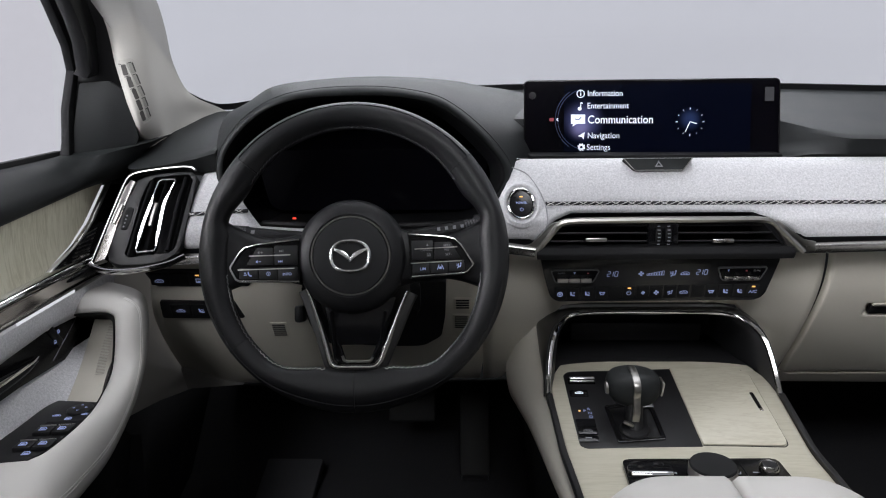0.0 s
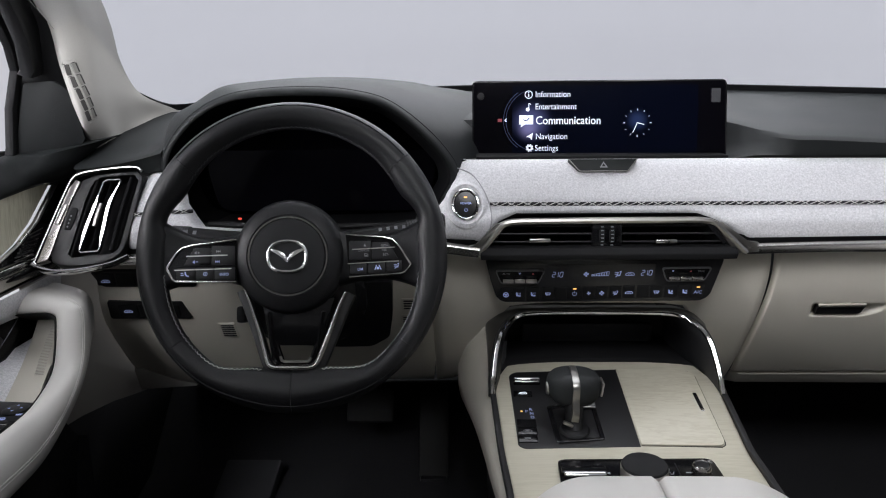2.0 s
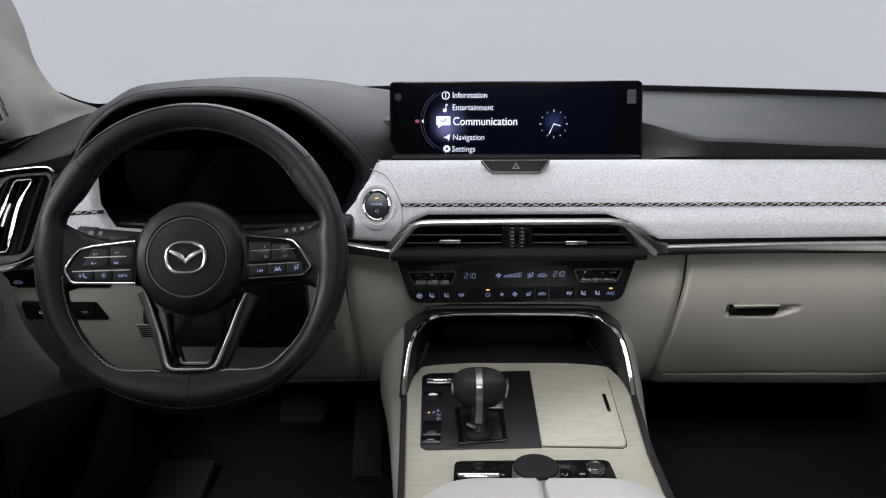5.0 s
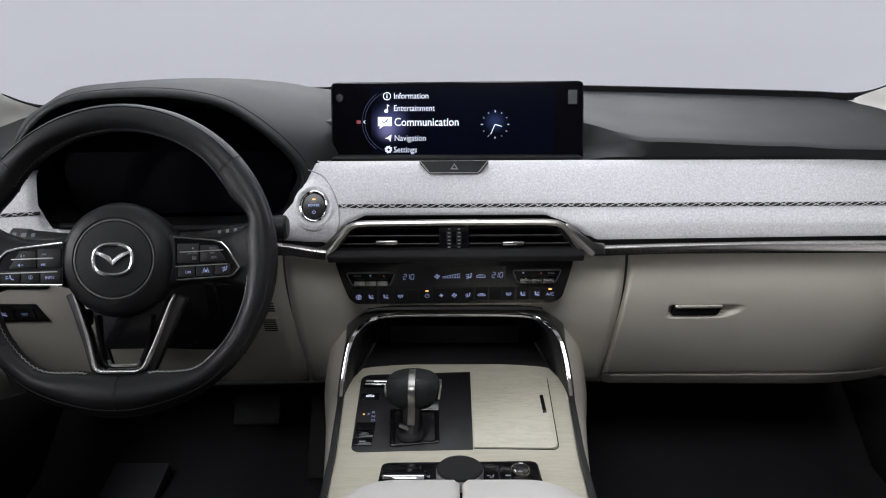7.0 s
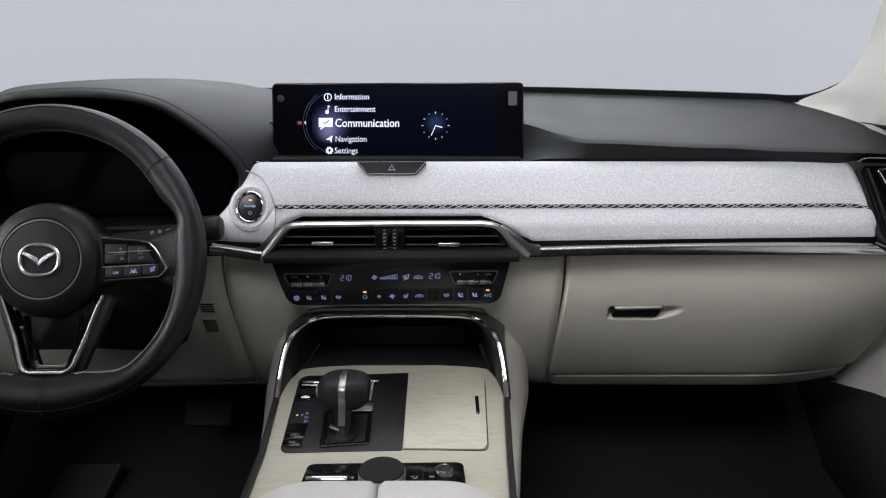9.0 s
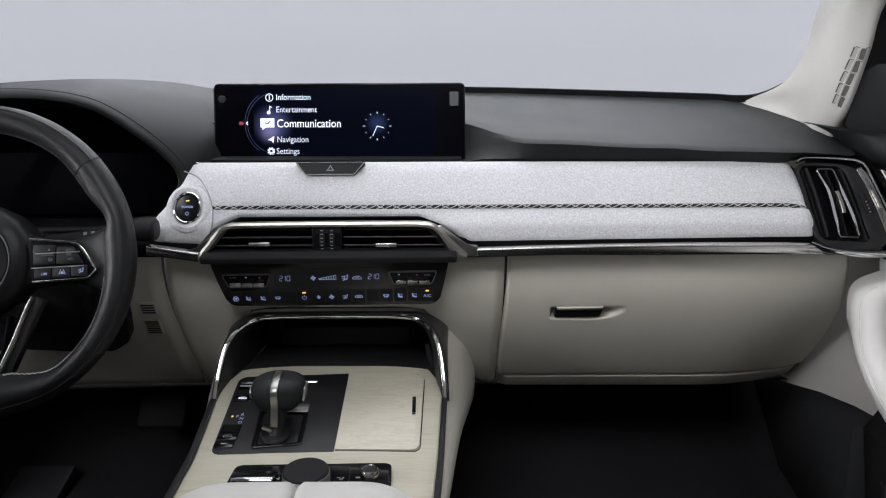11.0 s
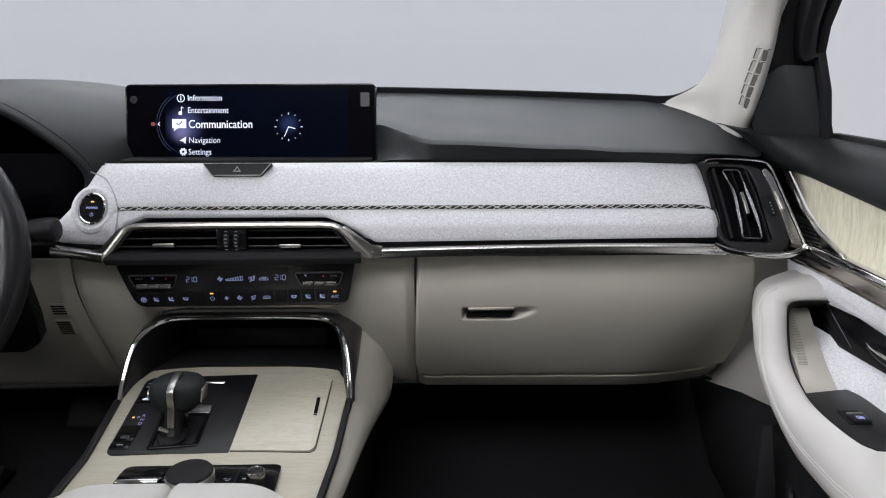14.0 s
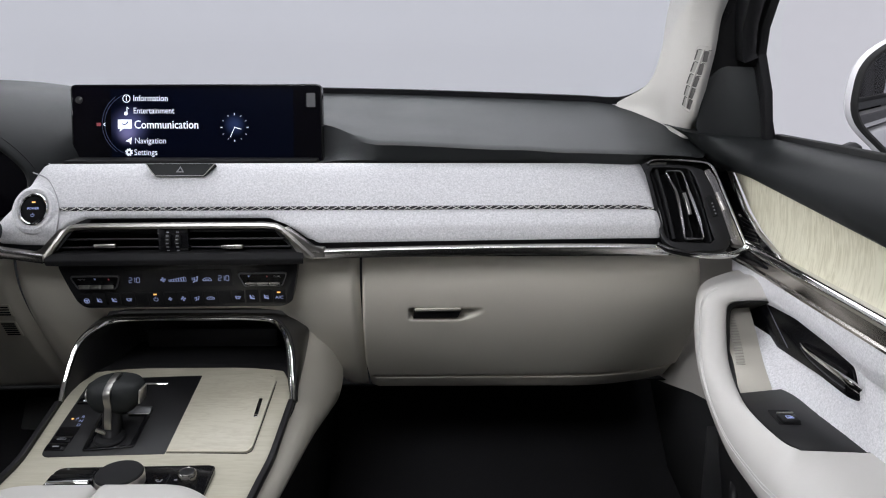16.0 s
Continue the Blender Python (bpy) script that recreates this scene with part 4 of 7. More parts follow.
display_glow(SCREEN, [((SCP @ Vector(q)), r, c, k) for q, r, c, k in (((-0.096, -0.002, 0), 0.036, (0.20, 0.22, 0.55), 1.0), ((-0.100, -0.012, 0), 0.020, (0.45, 0.40, 0.75), 0.7), ((0.0548, 0.000, 0), 0.020, (0.12, 0.20, 0.58), 0.42))])
# black strip added over the dash ledge so that it reads black
part("ledge_cover", box(0.350, 0.044, 0.008, 0.002), MATT, screen, "added black strip over the ledge under the screen", m=pose(0.003, 1.093, 1.0655))
for words, u, v, size, bold in (("Information", -0.0905, 0.0331, 0.0118, 0.00003), ("Entertainment", -0.0905, 0.0156, 0.0118, 0.00003), ("Communication", -0.0897, -0.0056, 0.0164, 0.00007), ("Navigation", -0.0896, -0.0268, 0.0118, 0.00003), ("Settings", -0.0905, -0.0434, 0.0118, 0.00003)):
    bm = text_mesh(words, size, bold=bold)
    wide = {"Information": 0.0500, "Entertainment": 0.0592, "Communication": 0.0925, "Navigation": 0.0455, "Settings": 0.0335}[words]
    x1 = max(q.co.x for q in bm.verts)
    bmesh.ops.scale(bm, vec=(wide / x1, 1, 1), verts=bm.verts[:])
    part("menu_text", bm, GLOW_WHITE if words == "Communication" else MENU_WHITE, screen, "lit white menu word", m=UP(u, v))
circle = lambda r, a0, a1, n, w: grid([[(q * math.cos(radians(a0 + (a1 - a0) * i / n)), q * math.sin(radians(a0 + (a1 - a0) * i / n)), 0) for q in (r - w / 2, r + w / 2)] for i in range(n + 1)])
part("menu_arc", circle(0.0440, 112, 300, 40, 0.0006), GLOW_DIM, screen, "dim blue arc", m=UP(-0.088, 0.0003))
part("menu_arc", circle(0.0475, 125, 235, 40, 0.0006), GLOW_DIM, screen, "dim blue arc", m=UP(-0.088, 0.0003))
part("menu_icon", merge(circle(0.0052, 0, 360, 24, 0.0010), moved(box(0.0014, 0.0045, 0.0002), pose(0, -0.0008, 0)), moved(box(0.0014, 0.0014, 0.0002), pose(0, 0.0030, 0))), GLOW_WHITE, screen, m=UP(-0.0998, 0.0365))
part("menu_icon", merge(moved(circle(0.0014, 0, 360, 12, 0.0026), pose(-0.0012, -0.0040, 0)), moved(box(0.0009, 0.0090, 0.0002), pose(0.0004, 0.0004, 0)), moved(box(0.0034, 0.0010, 0.0002), pose(0.0018, 0.0040, 0, 0, 0, -35))), GLOW_WHITE, screen, m=UP(-0.0998, 0.0194))
part("menu_icon", plate([(-0.0100, 0.0078), (-0.0100, -0.0050), (-0.0070, -0.0050), (-0.0078, -0.0092), (-0.0020, -0.0050), (0.0100, -0.0050), (0.0100, 0.0078)], 0.0002), GLOW_WHITE, screen, "lit white speech bubble", m=UP(-0.1030, -0.0008))
part("menu_icon", tube([(-0.0040, 0.0025, 0), (-0.0015, 0.0005, 0), (0.0015, 0.0015, 0), (0.0045, 0.0050, 0)], 0.0009, 5), SCREEN, screen, m=UP(-0.1030, -0.0011))
part("menu_icon", plate([(-0.0050, -0.0005), (0.0045, 0.0052), (0.0030, -0.0052), (0.0005, -0.0015)], 0.0002), GLOW_WHITE, screen, m=UP(-0.0978, -0.0232))
gear_o = []
for i in range(32):
    r = 0.0056 if (i // 2) % 2 else 0.0043
    gear_o.append((r * math.cos(2 * math.pi * i / 32), r * math.sin(2 * math.pi * i / 32)))
part("menu_icon", frame_plate(gear_o, [(0.0019 * math.cos(2 * math.pi * i / 32), 0.0019 * math.sin(2 * math.pi * i / 32)) for i in range(32)], 0.0002), GLOW_WHITE, screen, m=UP(-0.0978, -0.0394))
part("menu_icon", merge(moved(box(0.0010, 0.0034, 0.0002), pose(0, 0.0012, 0, 0, 0, -50)), moved(box(0.0010, 0.0034, 0.0002), pose(0, -0.0010, 0, 0, 0, 50))), GLOW_WHITE, screen, m=UP(-0.1325, 0.0))
part("menu_icon", plate(rect(0.0060, 0.0046, 0.0008, 2), 0.0002), DIM_RED, screen, "dim red symbol", m=UP(-0.1408, 0.0))
ticks = [moved(box(0.0007 if i % 3 else 0.0011, 0.0022 if i % 3 else 0.0030, 0.0002), pose(0.0187 * math.sin(i * math.pi / 6), 0.0187 * math.cos(i * math.pi / 6), 0, 0, 0, -30 * i)) for i in range(12)]
part("clock_ticks", merge(*ticks), MENU_WHITE, screen, m=UP(0.0548, -0.0040))
part("clock_hand", merge(moved(box(0.0009, 0.0160, 0.0002), pose(-0.0030, -0.0066, 0, 0, 0, -24)), moved(box(0.0011, 0.0105, 0.0002), pose(0.0045, -0.0012, 0, 0, 0, 75))), GLOW_WHITE, screen, m=UP(0.0548, -0.0040))
part("lens", lathe([(0.0, -0.001), (0.0052, -0.001), (0.0052, 0.0006), (0.0040, 0.0010), (0.0, 0.0004)], 24), SATIN, screen, "round sensor lens", m=SCP @ pose(-0.1685, 0.0345, 0.0002))
part("sensor_window", plate(rect(0.0125, 0.0195, 0.0008, 2), 0.0003), material("grey_sensor_window", (0.045, 0.046, 0.05), 0.3), screen, "grey sensor window", m=SCP @ pose(0.1640, 0.0345, 0.0004))

# hazard switch
hz = thing("hazard_switch", (0, 1.047, 1.055), "black hazard warning switch set in the cloth edge", "switch")
HZP = plane_pose((-0.0005, 1.0385, 1.0605), (1, 0, 0), (0, 0.55, 1))
part("key", plate(rounded([(-0.0475, 0.0090), (-0.0335, -0.0085), (0.0325, -0.0085), (0.0465, 0.0090)][::-1], [0.001, 0.004, 0.004, 0.001], 3), 0.012, 0.001), DASH, hz, m=HZP)
part("key_edge", tube([(x, y, 0.0004) for x, y in ((-0.0465, 0.0085), (-0.0350, -0.0062), (-0.0325, -0.0086), (0.0315, -0.0086), (0.0340, -0.0062), (0.0455, 0.0085))], 0.0007, 6, up=(0, 0, 1)), STEEL, hz, "thin satin metal edge", m=HZP)
part("symbol", frame_plate([(0, 0.0048), (-0.0055, -0.004), (0.0055, -0.004)], [(0, 0.0022), (-0.0028, -0.0024), (0.0028, -0.0024)], 0.0003), PRINT, hz, "pale triangle", m=HZP @ pose(0, 0.0005, 0.0004))

# start button
start = thing("start_button", (-0.187, 1.02, 1.0), "round black power button with a chrome ring in the cloth panel", "button")
STP = plane_pose((-0.1875, 1.0095, 1.0125), (1, 0.08, 0), (0, 0.55, 1))
part("cloth_collar", lathe([(0.0290, -0.007), (0.0275, 0.000), (0.0235, 0.0022), (0.0205, 0.0010), (0.0185, -0.004)], 40), CLOTH, start, "raised cloth collar", m=STP @ pose(0, 0, 0.0, 0, 0, 0) @ Matrix.Diagonal((1, 1.2, 1, 1)))
part("ring", lathe([(0.0185, -0.008), (0.0185, 0.0020), (0.0172, 0.0030), (0.0160, 0.0020), (0.0160, -0.008)], 40), CHROME, start, "chrome ring", m=STP @ Matrix.Diagonal((1, 1.2, 1, 1)))
cap = part("cap", lathe([(0.0160, -0.004), (0.0158, 0.0006), (0.0145, 0.0020), (0.008, 0.0016), (0.0, 0.0014)], 40), GLOSS, start, "gloss black cap", m=STP @ Matrix.Diagonal((1, 1.2, 1, 1)))
part("lamp", plate(rect(0.0044, 0.0018, 0.0006, 2), 0.0003), GLOW_AMBER, cap, "lit amber lamp", m=STP @ pose(0, 0.0095, 0.0026))
part("lettering", text_mesh("POWER", 0.0042, "CENTER", bold=0.0001), GLOW_BLUE, cap, m=STP @ pose(0, -0.0005, 0.0026))
part("symbol", symbol("power", 0.0054), GLOW_BLUE, cap, m=STP @ pose(0, -0.0085, 0.0026))

# instrument display
SAG = False
cluster = thing("instrument_display", (-0.393, 1.09, 0.99), "dark switched-off instrument display under the brow", "display")
part("display_glass", plate(rounded([(-0.150, -0.070), (0.150, -0.070), (0.165, 0.0), (0.135, 0.072), (-0.140, 0.072), (-0.168, 0.0)], 0.02, 4), 0.004), GLASSBLACK, cluster, m=plane_pose((-0.393, 1.096, 1.060), (1, 0, 0), (0, 0.12, 1)))
part("warning_lamp", plate(rect(0.0050, 0.0026, 0.0006, 2), 0.0004), GLOW_RED, cluster, "lit red lamp", m=plane_pose((-0.4962, 1.0225, 0.9920), (1, 0, 0), (0, 0.3, 1)))

EMBLEM = material("bright_satin_chrome", (0.88, 0.88, 0.87), 0.26, 1.0)
DIMTHREAD = material("dimmed_thread", (0.10, 0.10, 0.105), 0.8)
HALFDIMTHREAD = material("half_dimmed_thread", (0.32, 0.32, 0.32), 0.8)

# ---- steering wheel ----
wheel = thing("steering_wheel", (-0.393, 0.90, 0.97), "black leather steering wheel with chrome-edged spokes", "steering wheel")
A2, A17 = radians(2.0), radians(17.0)
WHP = plane_pose((-0.394, 0.877, 0.9755), (math.cos(A2), math.sin(A2), 0), (0, math.sin(A17), math.cos(A17)))
IN_DEG = [-180, -160, -145, -128, -123, -116, -109, -104, -90, -76, -71, -64, -57, -52, -35, -20, 0, 10, 13, 16, 20, 23.5, 28, 32, 50, 90, 130, 148, 152, 156.5, 160, 164, 167, 170, 180]
IN_RAD = [0.1465, 0.151, 0.154, 0.1545, 0.152, 0.1435, 0.1355, 0.134, 0.134, 0.134, 0.1355, 0.1435, 0.152, 0.1545, 0.154, 0.151, 0.1465, 0.147, 0.152, 0.155, 0.1535, 0.1505, 0.1465, 0.1455, 0.1495, 0.1500, 0.1495, 0.1455, 0.1465, 0.1505, 0.1535, 0.155, 0.152, 0.147, 0.1465]
IN_R = line_at(IN_DEG, IN_RAD)


def rim_section(deg, out=0.1838):
    r0 = IN_R(deg) * 1.008
    c, h = (r0 + out) / 2, (out - r0) / 2
    a = radians(deg)
    d = Vector((math.cos(a), 1.004 * math.sin(a), 0))
    return c, h, d


rows = []
for i in range(145):
    deg = -180 + 2.5 * i
    c, h, d = rim_section(deg)
    row = []
    for k in range(16):
        f = 2 * math.pi * k / 16
        thick = 0.0175 if math.cos(f) > -0.2 else 0.0175 * (0.0165 / max(h, 0.0165)) ** 0.3
        row.append(d * (c + h * math.cos(f)) + Vector((0, 0, thick * math.sin(f))))
    rows.append(row)
bm = grid(rows, True)
bmesh.ops.remove_doubles(bm, verts=bm.verts[:], dist=1e-5)
rim = part("rim", bm, LEATHER, wheel, "black leather rim", m=WHP, smooth=80)
for deg in (40.5, 139.5, -37.5, -142.5, -90):
    c, h, d = rim_section(deg)
    s = Vector((-d.y, d.x, 0))
    loop = [d * (c + (h + 0.0002) * math.cos(f)) + Vector((0, 0, 0.0177 * math.sin(f))) for f in [2 * math.pi * k / 24 for k in range(24)]]
    part("seam", tube(loop, 0.0006, 5, closed=True, up=s), DARKTHREAD, rim, "thin seam in the leather", m=WHP)
# one pale thread; less light higher up the rim is put into its colour
for a0, a1, mat, rr in ((-172, -135, HALFDIMTHREAD, 0.00042), (-135, -105, THREAD, 0.0005), (-75, -45, THREAD, 0.0005), (-45, -8, HALFDIMTHREAD, 0.00042), (36, 145, DIMTHREAD, 0.00045)):
    bms, n = [], int((a1 - a0) / 1.05)
    for i in range(n):
        zig = i % 2
        ends = []
        for deg, f in ((a0 + (a1 - a0) * i / n, 152 if zig else 161), (a0 + (a1 - a0) * (i + 1) / n, 161 if zig else 152)):
            c, h, d = rim_section(deg)
            ends.append(d * (c + (h + 0.0005) * math.cos(radians(f))) + Vector((0, 0, 0.0178 * math.sin(radians(f)))))
        p, q = ends
        bms.append(tube([p, p.lerp(q, 0.5) + Vector((0, 0, 0.0004)), q], rr, 5, up=(0, 0, 1)))
    tagged(part("thread", merge(*bms), mat, rim, "zigzag row of stitches, colour dimmed away from the lower rim", m=WHP), kind="stuff")
# fold in the leather along the lower outer rim
fold = []
for i in range(61):
    c, h, d = rim_section(-171 + 162 * i / 60)
    fold.append(d * (c + h * 0.60) + Vector((0, 0, 0.0175 * 0.80)))
part("seam", tube(fold, 0.0006, 5, up=(0, 0, 1)), DARKTHREAD, rim, "thin fold in the leather", m=WHP)
# bright line of the rim's groove, upper half
groove = []
for i in range(61):
    deg = 41 + 98 * i / 60
    c, h, d = rim_section(deg)
    groove.append(d * (c + h * math.cos(radians(52))) + Vector((0, 0, 0.0176 * math.sin(radians(52)))))
part("groove", tube(groove, 0.0006, 5, up=(0, 0, 1)), GLOSS, rim, m=WHP)
HUB = WHP @ pose(-0.0035, -0.0005, -0.001)
hub = part("airbag_cover", lathe([(0.064, -0.045), (0.0665, -0.02), (0.0668, -0.006), (0.064, 0.004), (0.058, 0.0095), (0.0500, 0.0125), (0.0482, 0.0130), (0.0474, 0.0118), (0.0440, 0.0118), (0.0430, 0.0132), (0.03, 0.0142), (0.0, 0.0146)], 64), LEATHER, wheel, "round black leather-grained boss", m=HUB @ Matrix.Diagonal((1, 1.02, 1, 1)))
part("boss_ring", tube([(0.0458 * math.cos(2 * math.pi * i / 64), 0.0458 * math.sin(2 * math.pi * i / 64), 0.0122) for i in range(64)], 0.0011, 6, closed=True), STEEL, hub, "thin satin metal ring", m=HUB)
oval = [(0.0222 * math.copysign(abs(math.cos(a)) ** 0.8, math.cos(a)), 0.0178 * math.copysign(abs(math.sin(a)) ** 0.8, math.sin(a)) - 0.0008, 0.0155) for a in [2 * math.pi * i / 48 for i in range(48)]]
part("emblem", tube(oval, 0.0024, 8, closed=True), EMBLEM, hub, "plain chrome oval", m=HUB)
for s in (-1, 1):
    wing = [(0.0208, 0.0098), (0.0190, 0.0050), (0.0085, 0.0012), (0.0030, -0.0058), (0.0, -0.0080), (0.0, -0.0022), (0.0036, 0.0030), (0.0100, 0.0066)]
    part("emblem", plate([(x * s, y) for x, y in (wing[::-1] if s > 0 else wing)], 0.003, 0.0010), EMBLEM, hub, "plain chrome wing", m=HUB @ pose(0, 0, 0.0172))
part("boss_lettering", text_mesh("SRS", 0.0095, "CENTER"), SATIN, hub, "embossed letters", m=HUB @ pose(0, -0.0335, 0.0144))
part("boss_mark", box(0.008, 0.0012, 0.0004), SATIN, hub, m=HUB @ pose(0, -0.053, 0.0118))


def spoke(s):
    """Side spoke with its switch pod; s: -1 for the left, 1 for the right."""
    arm = spline([(0.050 * s, 0.0, -0.006), (0.085 * s, -0.001, -0.004), (0.120 * s, 0.000, -0.003), (0.158 * s, 0.002, 0.0)], 6)
    rows = []
    for i, p in enumerate(arm):
        t = i / (len(arm) - 1)
        hi, lo = 0.034 - 0.012 * math.sin(math.pi * t) + 0.010 * t ** 3, -0.038 + 0.012 * math.sin(math.pi * t * 0.9) - 0.012 * t ** 3
        rows.append([p + Vector((0, y, z)) for y, z in ((hi, -0.004), (hi - 0.004, 0.004), (hi - 0.010, 0.0075), (lo + 0.010, 0.0065), (lo + 0.004, 0.003), (lo, -0.006), (lo + 0.006, -0.016), (hi - 0.008, -0.016))])
    arm_ob = part("spoke", grid(rows, True, True), LEATHER, wheel, "black leather spoke", m=WHP, smooth=60)
    if s < 0:
        edge = [(-0.0640, 0.0192), (-0.1140, 0.0136), (-0.1280, 0.0100), (-0.1345, 0.0040), (-0.1450, -0.0125), (-0.1445, -0.0155), (-0.1385, -0.0265), (-0.1340, -0.0290), (-0.0640, -0.0302)]
    else:
        edge = [(0.0640, 0.0240), (0.1080, 0.0203), (0.1190, 0.0175), (0.1260, 0.0105), (0.1400, -0.0112), (0.1395, -0.0140), (0.1335, -0.0205), (0.1290, -0.0225), (0.0680, -0.0262)]
    part("switch_pod", plate(edge if s < 0 else edge[::-1], 0.012), GLOSS, arm_ob, "gloss black switch pod", m=WHP @ pose(0, 0, 0.0068))
    part("pod_trim", sweep([(x, y, 0.0080) for x, y in edge], rounded([(-0.0014, -0.003), (0.0014, -0.003), (0.0012, 0.0015), (-0.0012, 0.0015)], 0.0005, 2), up=(0, 0, 1)), CHROME, arm_ob, "chrome edge", m=WHP)
    if s < 0:
        for (x0, x1, y0, y1) in ((-0.122, -0.0945, -0.010, 0.0100), (-0.0935, -0.066, -0.010, 0.0125), (-0.1345, -0.1125, -0.0265, -0.0135), (-0.1115, -0.0905, -0.0270, -0.0130), (-0.0895, -0.066, -0.0275, -0.0125)):
            part("switch", plate(rounded([(x0 + (0.008 if x0 < -0.12 and y1 > 0 else 0), y1), (x0 - 0.004 * (x0 < -0.12 and y1 > 0), y0), (x1, y0), (x1, y1)], 0.0012, 2), 0.003, 0.0006), SATIN, arm_ob, m=WHP @ pose(0, 0, 0.0084))
        for x, y, w in ((-0.0985, 0.0010, 0.048), (-0.1030, -0.0150, 0.066)):
            part("pod_line", box(w, 0.0011, 0.0016), SATINCHROME, arm_ob, "thin chrome line", m=WHP @ pose(x, y, 0.0092, 0, 0, 1.2))
        marks = [("louder", -0.1102, 0.0044, 0.0058), ("skip", -0.0855, 0.0060, 0.0052), ("softer", -0.1123, -0.0062, 0.0058), ("skip", -0.0864, -0.0061, 0.0052), ("phone", -0.1239, -0.0205, 0.0076), ("ring", -0.1002, -0.0205, 0.0052)]
        words = [("INFO", -0.0782, -0.0226, 0.0046), ("SOURCE", -0.0855, 0.0000, 0.0036)]
    else:
        for (x0, x1, y0, y1) in ((0.068, 0.0935, -0.0060, 0.0165), (0.0945, 0.122, -0.0055, 0.0145), (0.069, 0.0890, -0.0225, -0.0095), (0.0900, 0.1105, -0.0215, -0.0080), (0.1115, 0.1300, -0.0200, -0.0070)):
            part("switch", plate(rounded([(x0, y1), (x0, y0), (x1 + 0.004 * (x1 > 0.12 and y1 > 0), y0), (x1 - 0.008 * (x1 > 0.12 and y1 > 0), y1)], 0.0012, 2), 0.003, 0.0006), SATIN, arm_ob, m=WHP @ pose(0, 0, 0.0084))
        for y, w in ((0.0075, 0.050), (-0.0090, 0.060)):
            part("pod_line", box(w, 0.0011, 0.0016), SATINCHROME, arm_ob, "thin chrome line", m=WHP @ pose(0.0965, y, 0.0092, 0, 0, 2.5))
        marks = [("up", 0.0865, 0.0112, 0.005), ("window", 0.0882, -0.0003, 0.0046), ("lane", 0.1017, -0.0150, 0.0066), ("sitter", 0.1234, -0.0132, 0.0066)]
        words = [("CANCEL", 0.0853, 0.0040, 0.0036), ("SET+", 0.1097, 0.0092, 0.0040), ("RES", 0.1093, 0.0044, 0.0036), ("SET-", 0.1114, -0.0013, 0.0040), ("LIM", 0.0812, -0.0184, 0.0044)]
    for kind, x, y, size in marks:
        part("symbol", symbol(kind, size), GLOW_BLUE if y < -0.003 and (s < 0 or y < -0.008) else PRINT, arm_ob, "small lit mark", m=WHP @ pose(x, y, 0.0090, 0, 0, 2))
    for w, x, y, size in words:
        part("symbol", text_mesh(w, size, "CENTER", bold=0.00005), GLOW_BLUE if y < -0.008 else PRINT, arm_ob, "small letters", m=WHP @ pose(x, y, 0.0090, 0, 0, 2))


spoke(-1), spoke(1)
# lower spoke: chrome V with dark struts
vee = [(-0.0570, -0.0380), (-0.0508, -0.0543), (-0.0389, -0.0910), (-0.0300, -0.1235), (-0.0285, -0.1272), (-0.0250, -0.1302), (-0.0200, -0.1318), (0.0185, -0.1322), (0.0240, -0.1306), (0.0280, -0.1275), (0.0300, -0.1240), (0.0424, -0.0921), (0.0561, -0.0557), (0.0620, -0.0430)]
VEE = rounded([(-0.0036, -0.006), (0.0036, -0.006), (0.0036, 0.001), (0.0016, 0.0042), (-0.0016, 0.0042), (-0.0036, 0.001)], 0.0010, 3)
low = part("lower_spoke", sweep([(x, y, -0.004 + 0.003 * (y < -0.12)) for x, y in vee], VEE, up=(0, 0, 1), size=lambda t: 0.55 + 0.55 * math.sin(math.pi * t)), STRIPCHROME, wheel, "chrome V-shaped lower spoke", m=WHP)
part("spoke_back", sweep([(x * 1.10, y * 1.01 - 0.002, -0.014) for x, y in vee], rounded([(-0.0065, -0.006), (0.0065, -0.006), (0.0055, 0.006), (-0.0055, 0.006)], 0.002, 2), up=(0, 0, 1)), DARKSTEEL, low, "dark satin side of the spoke", m=WHP)
part("spoke_lip", sweep([(x, y, -0.003) for x, y in ((-0.0285, -0.1335), (-0.0235, -0.1375), (0.0225, -0.1380), (0.0280, -0.1340))], rounded([(-0.0022, -0.004), (0.0022, -0.004), (0.0018, 0.0022), (-0.0018, 0.0022)], 0.0008, 2), up=(0, 0, 1)), STEEL, low, "satin metal lower lip", m=WHP)
web_o = [(-0.0400, -0.0500), (-0.0345, -0.0712), (-0.0262, -0.1225), (-0.0205, -0.1290), (0.0205, -0.1295), (0.0270, -0.1225), (0.0412, -0.0722), (0.0480, -0.0500)]
web_i = [(-0.0185, -0.1060), (-0.0180, -0.1075), (-0.0128, -0.1235), (-0.0105, -0.1262), (0.0150, -0.1265), (0.0172, -0.1235), (0.0236, -0.1075), (0.0240, -0.1060)]
part("spoke_web", frame_plate(web_o, web_i, 0.008, 0.0008), GLOSS, low, "gloss black web with an opening", m=WHP @ pose(0, 0, -0.010))
for x0, x1 in ((-0.0300, -0.0235), (0.0355, 0.0275)):
    part("strut", sweep([(x0, -0.066, -0.006), ((x0 + x1) / 2, -0.090, -0.008), (x1, -0.118, -0.009)], rounded([(-0.0022, -0.003), (0.0022, -0.003), (0.0018, 0.003), (-0.0018, 0.003)], 0.001, 2), up=(0, 0, 1)), GLOSS, low, "gloss black rib", m=WHP)
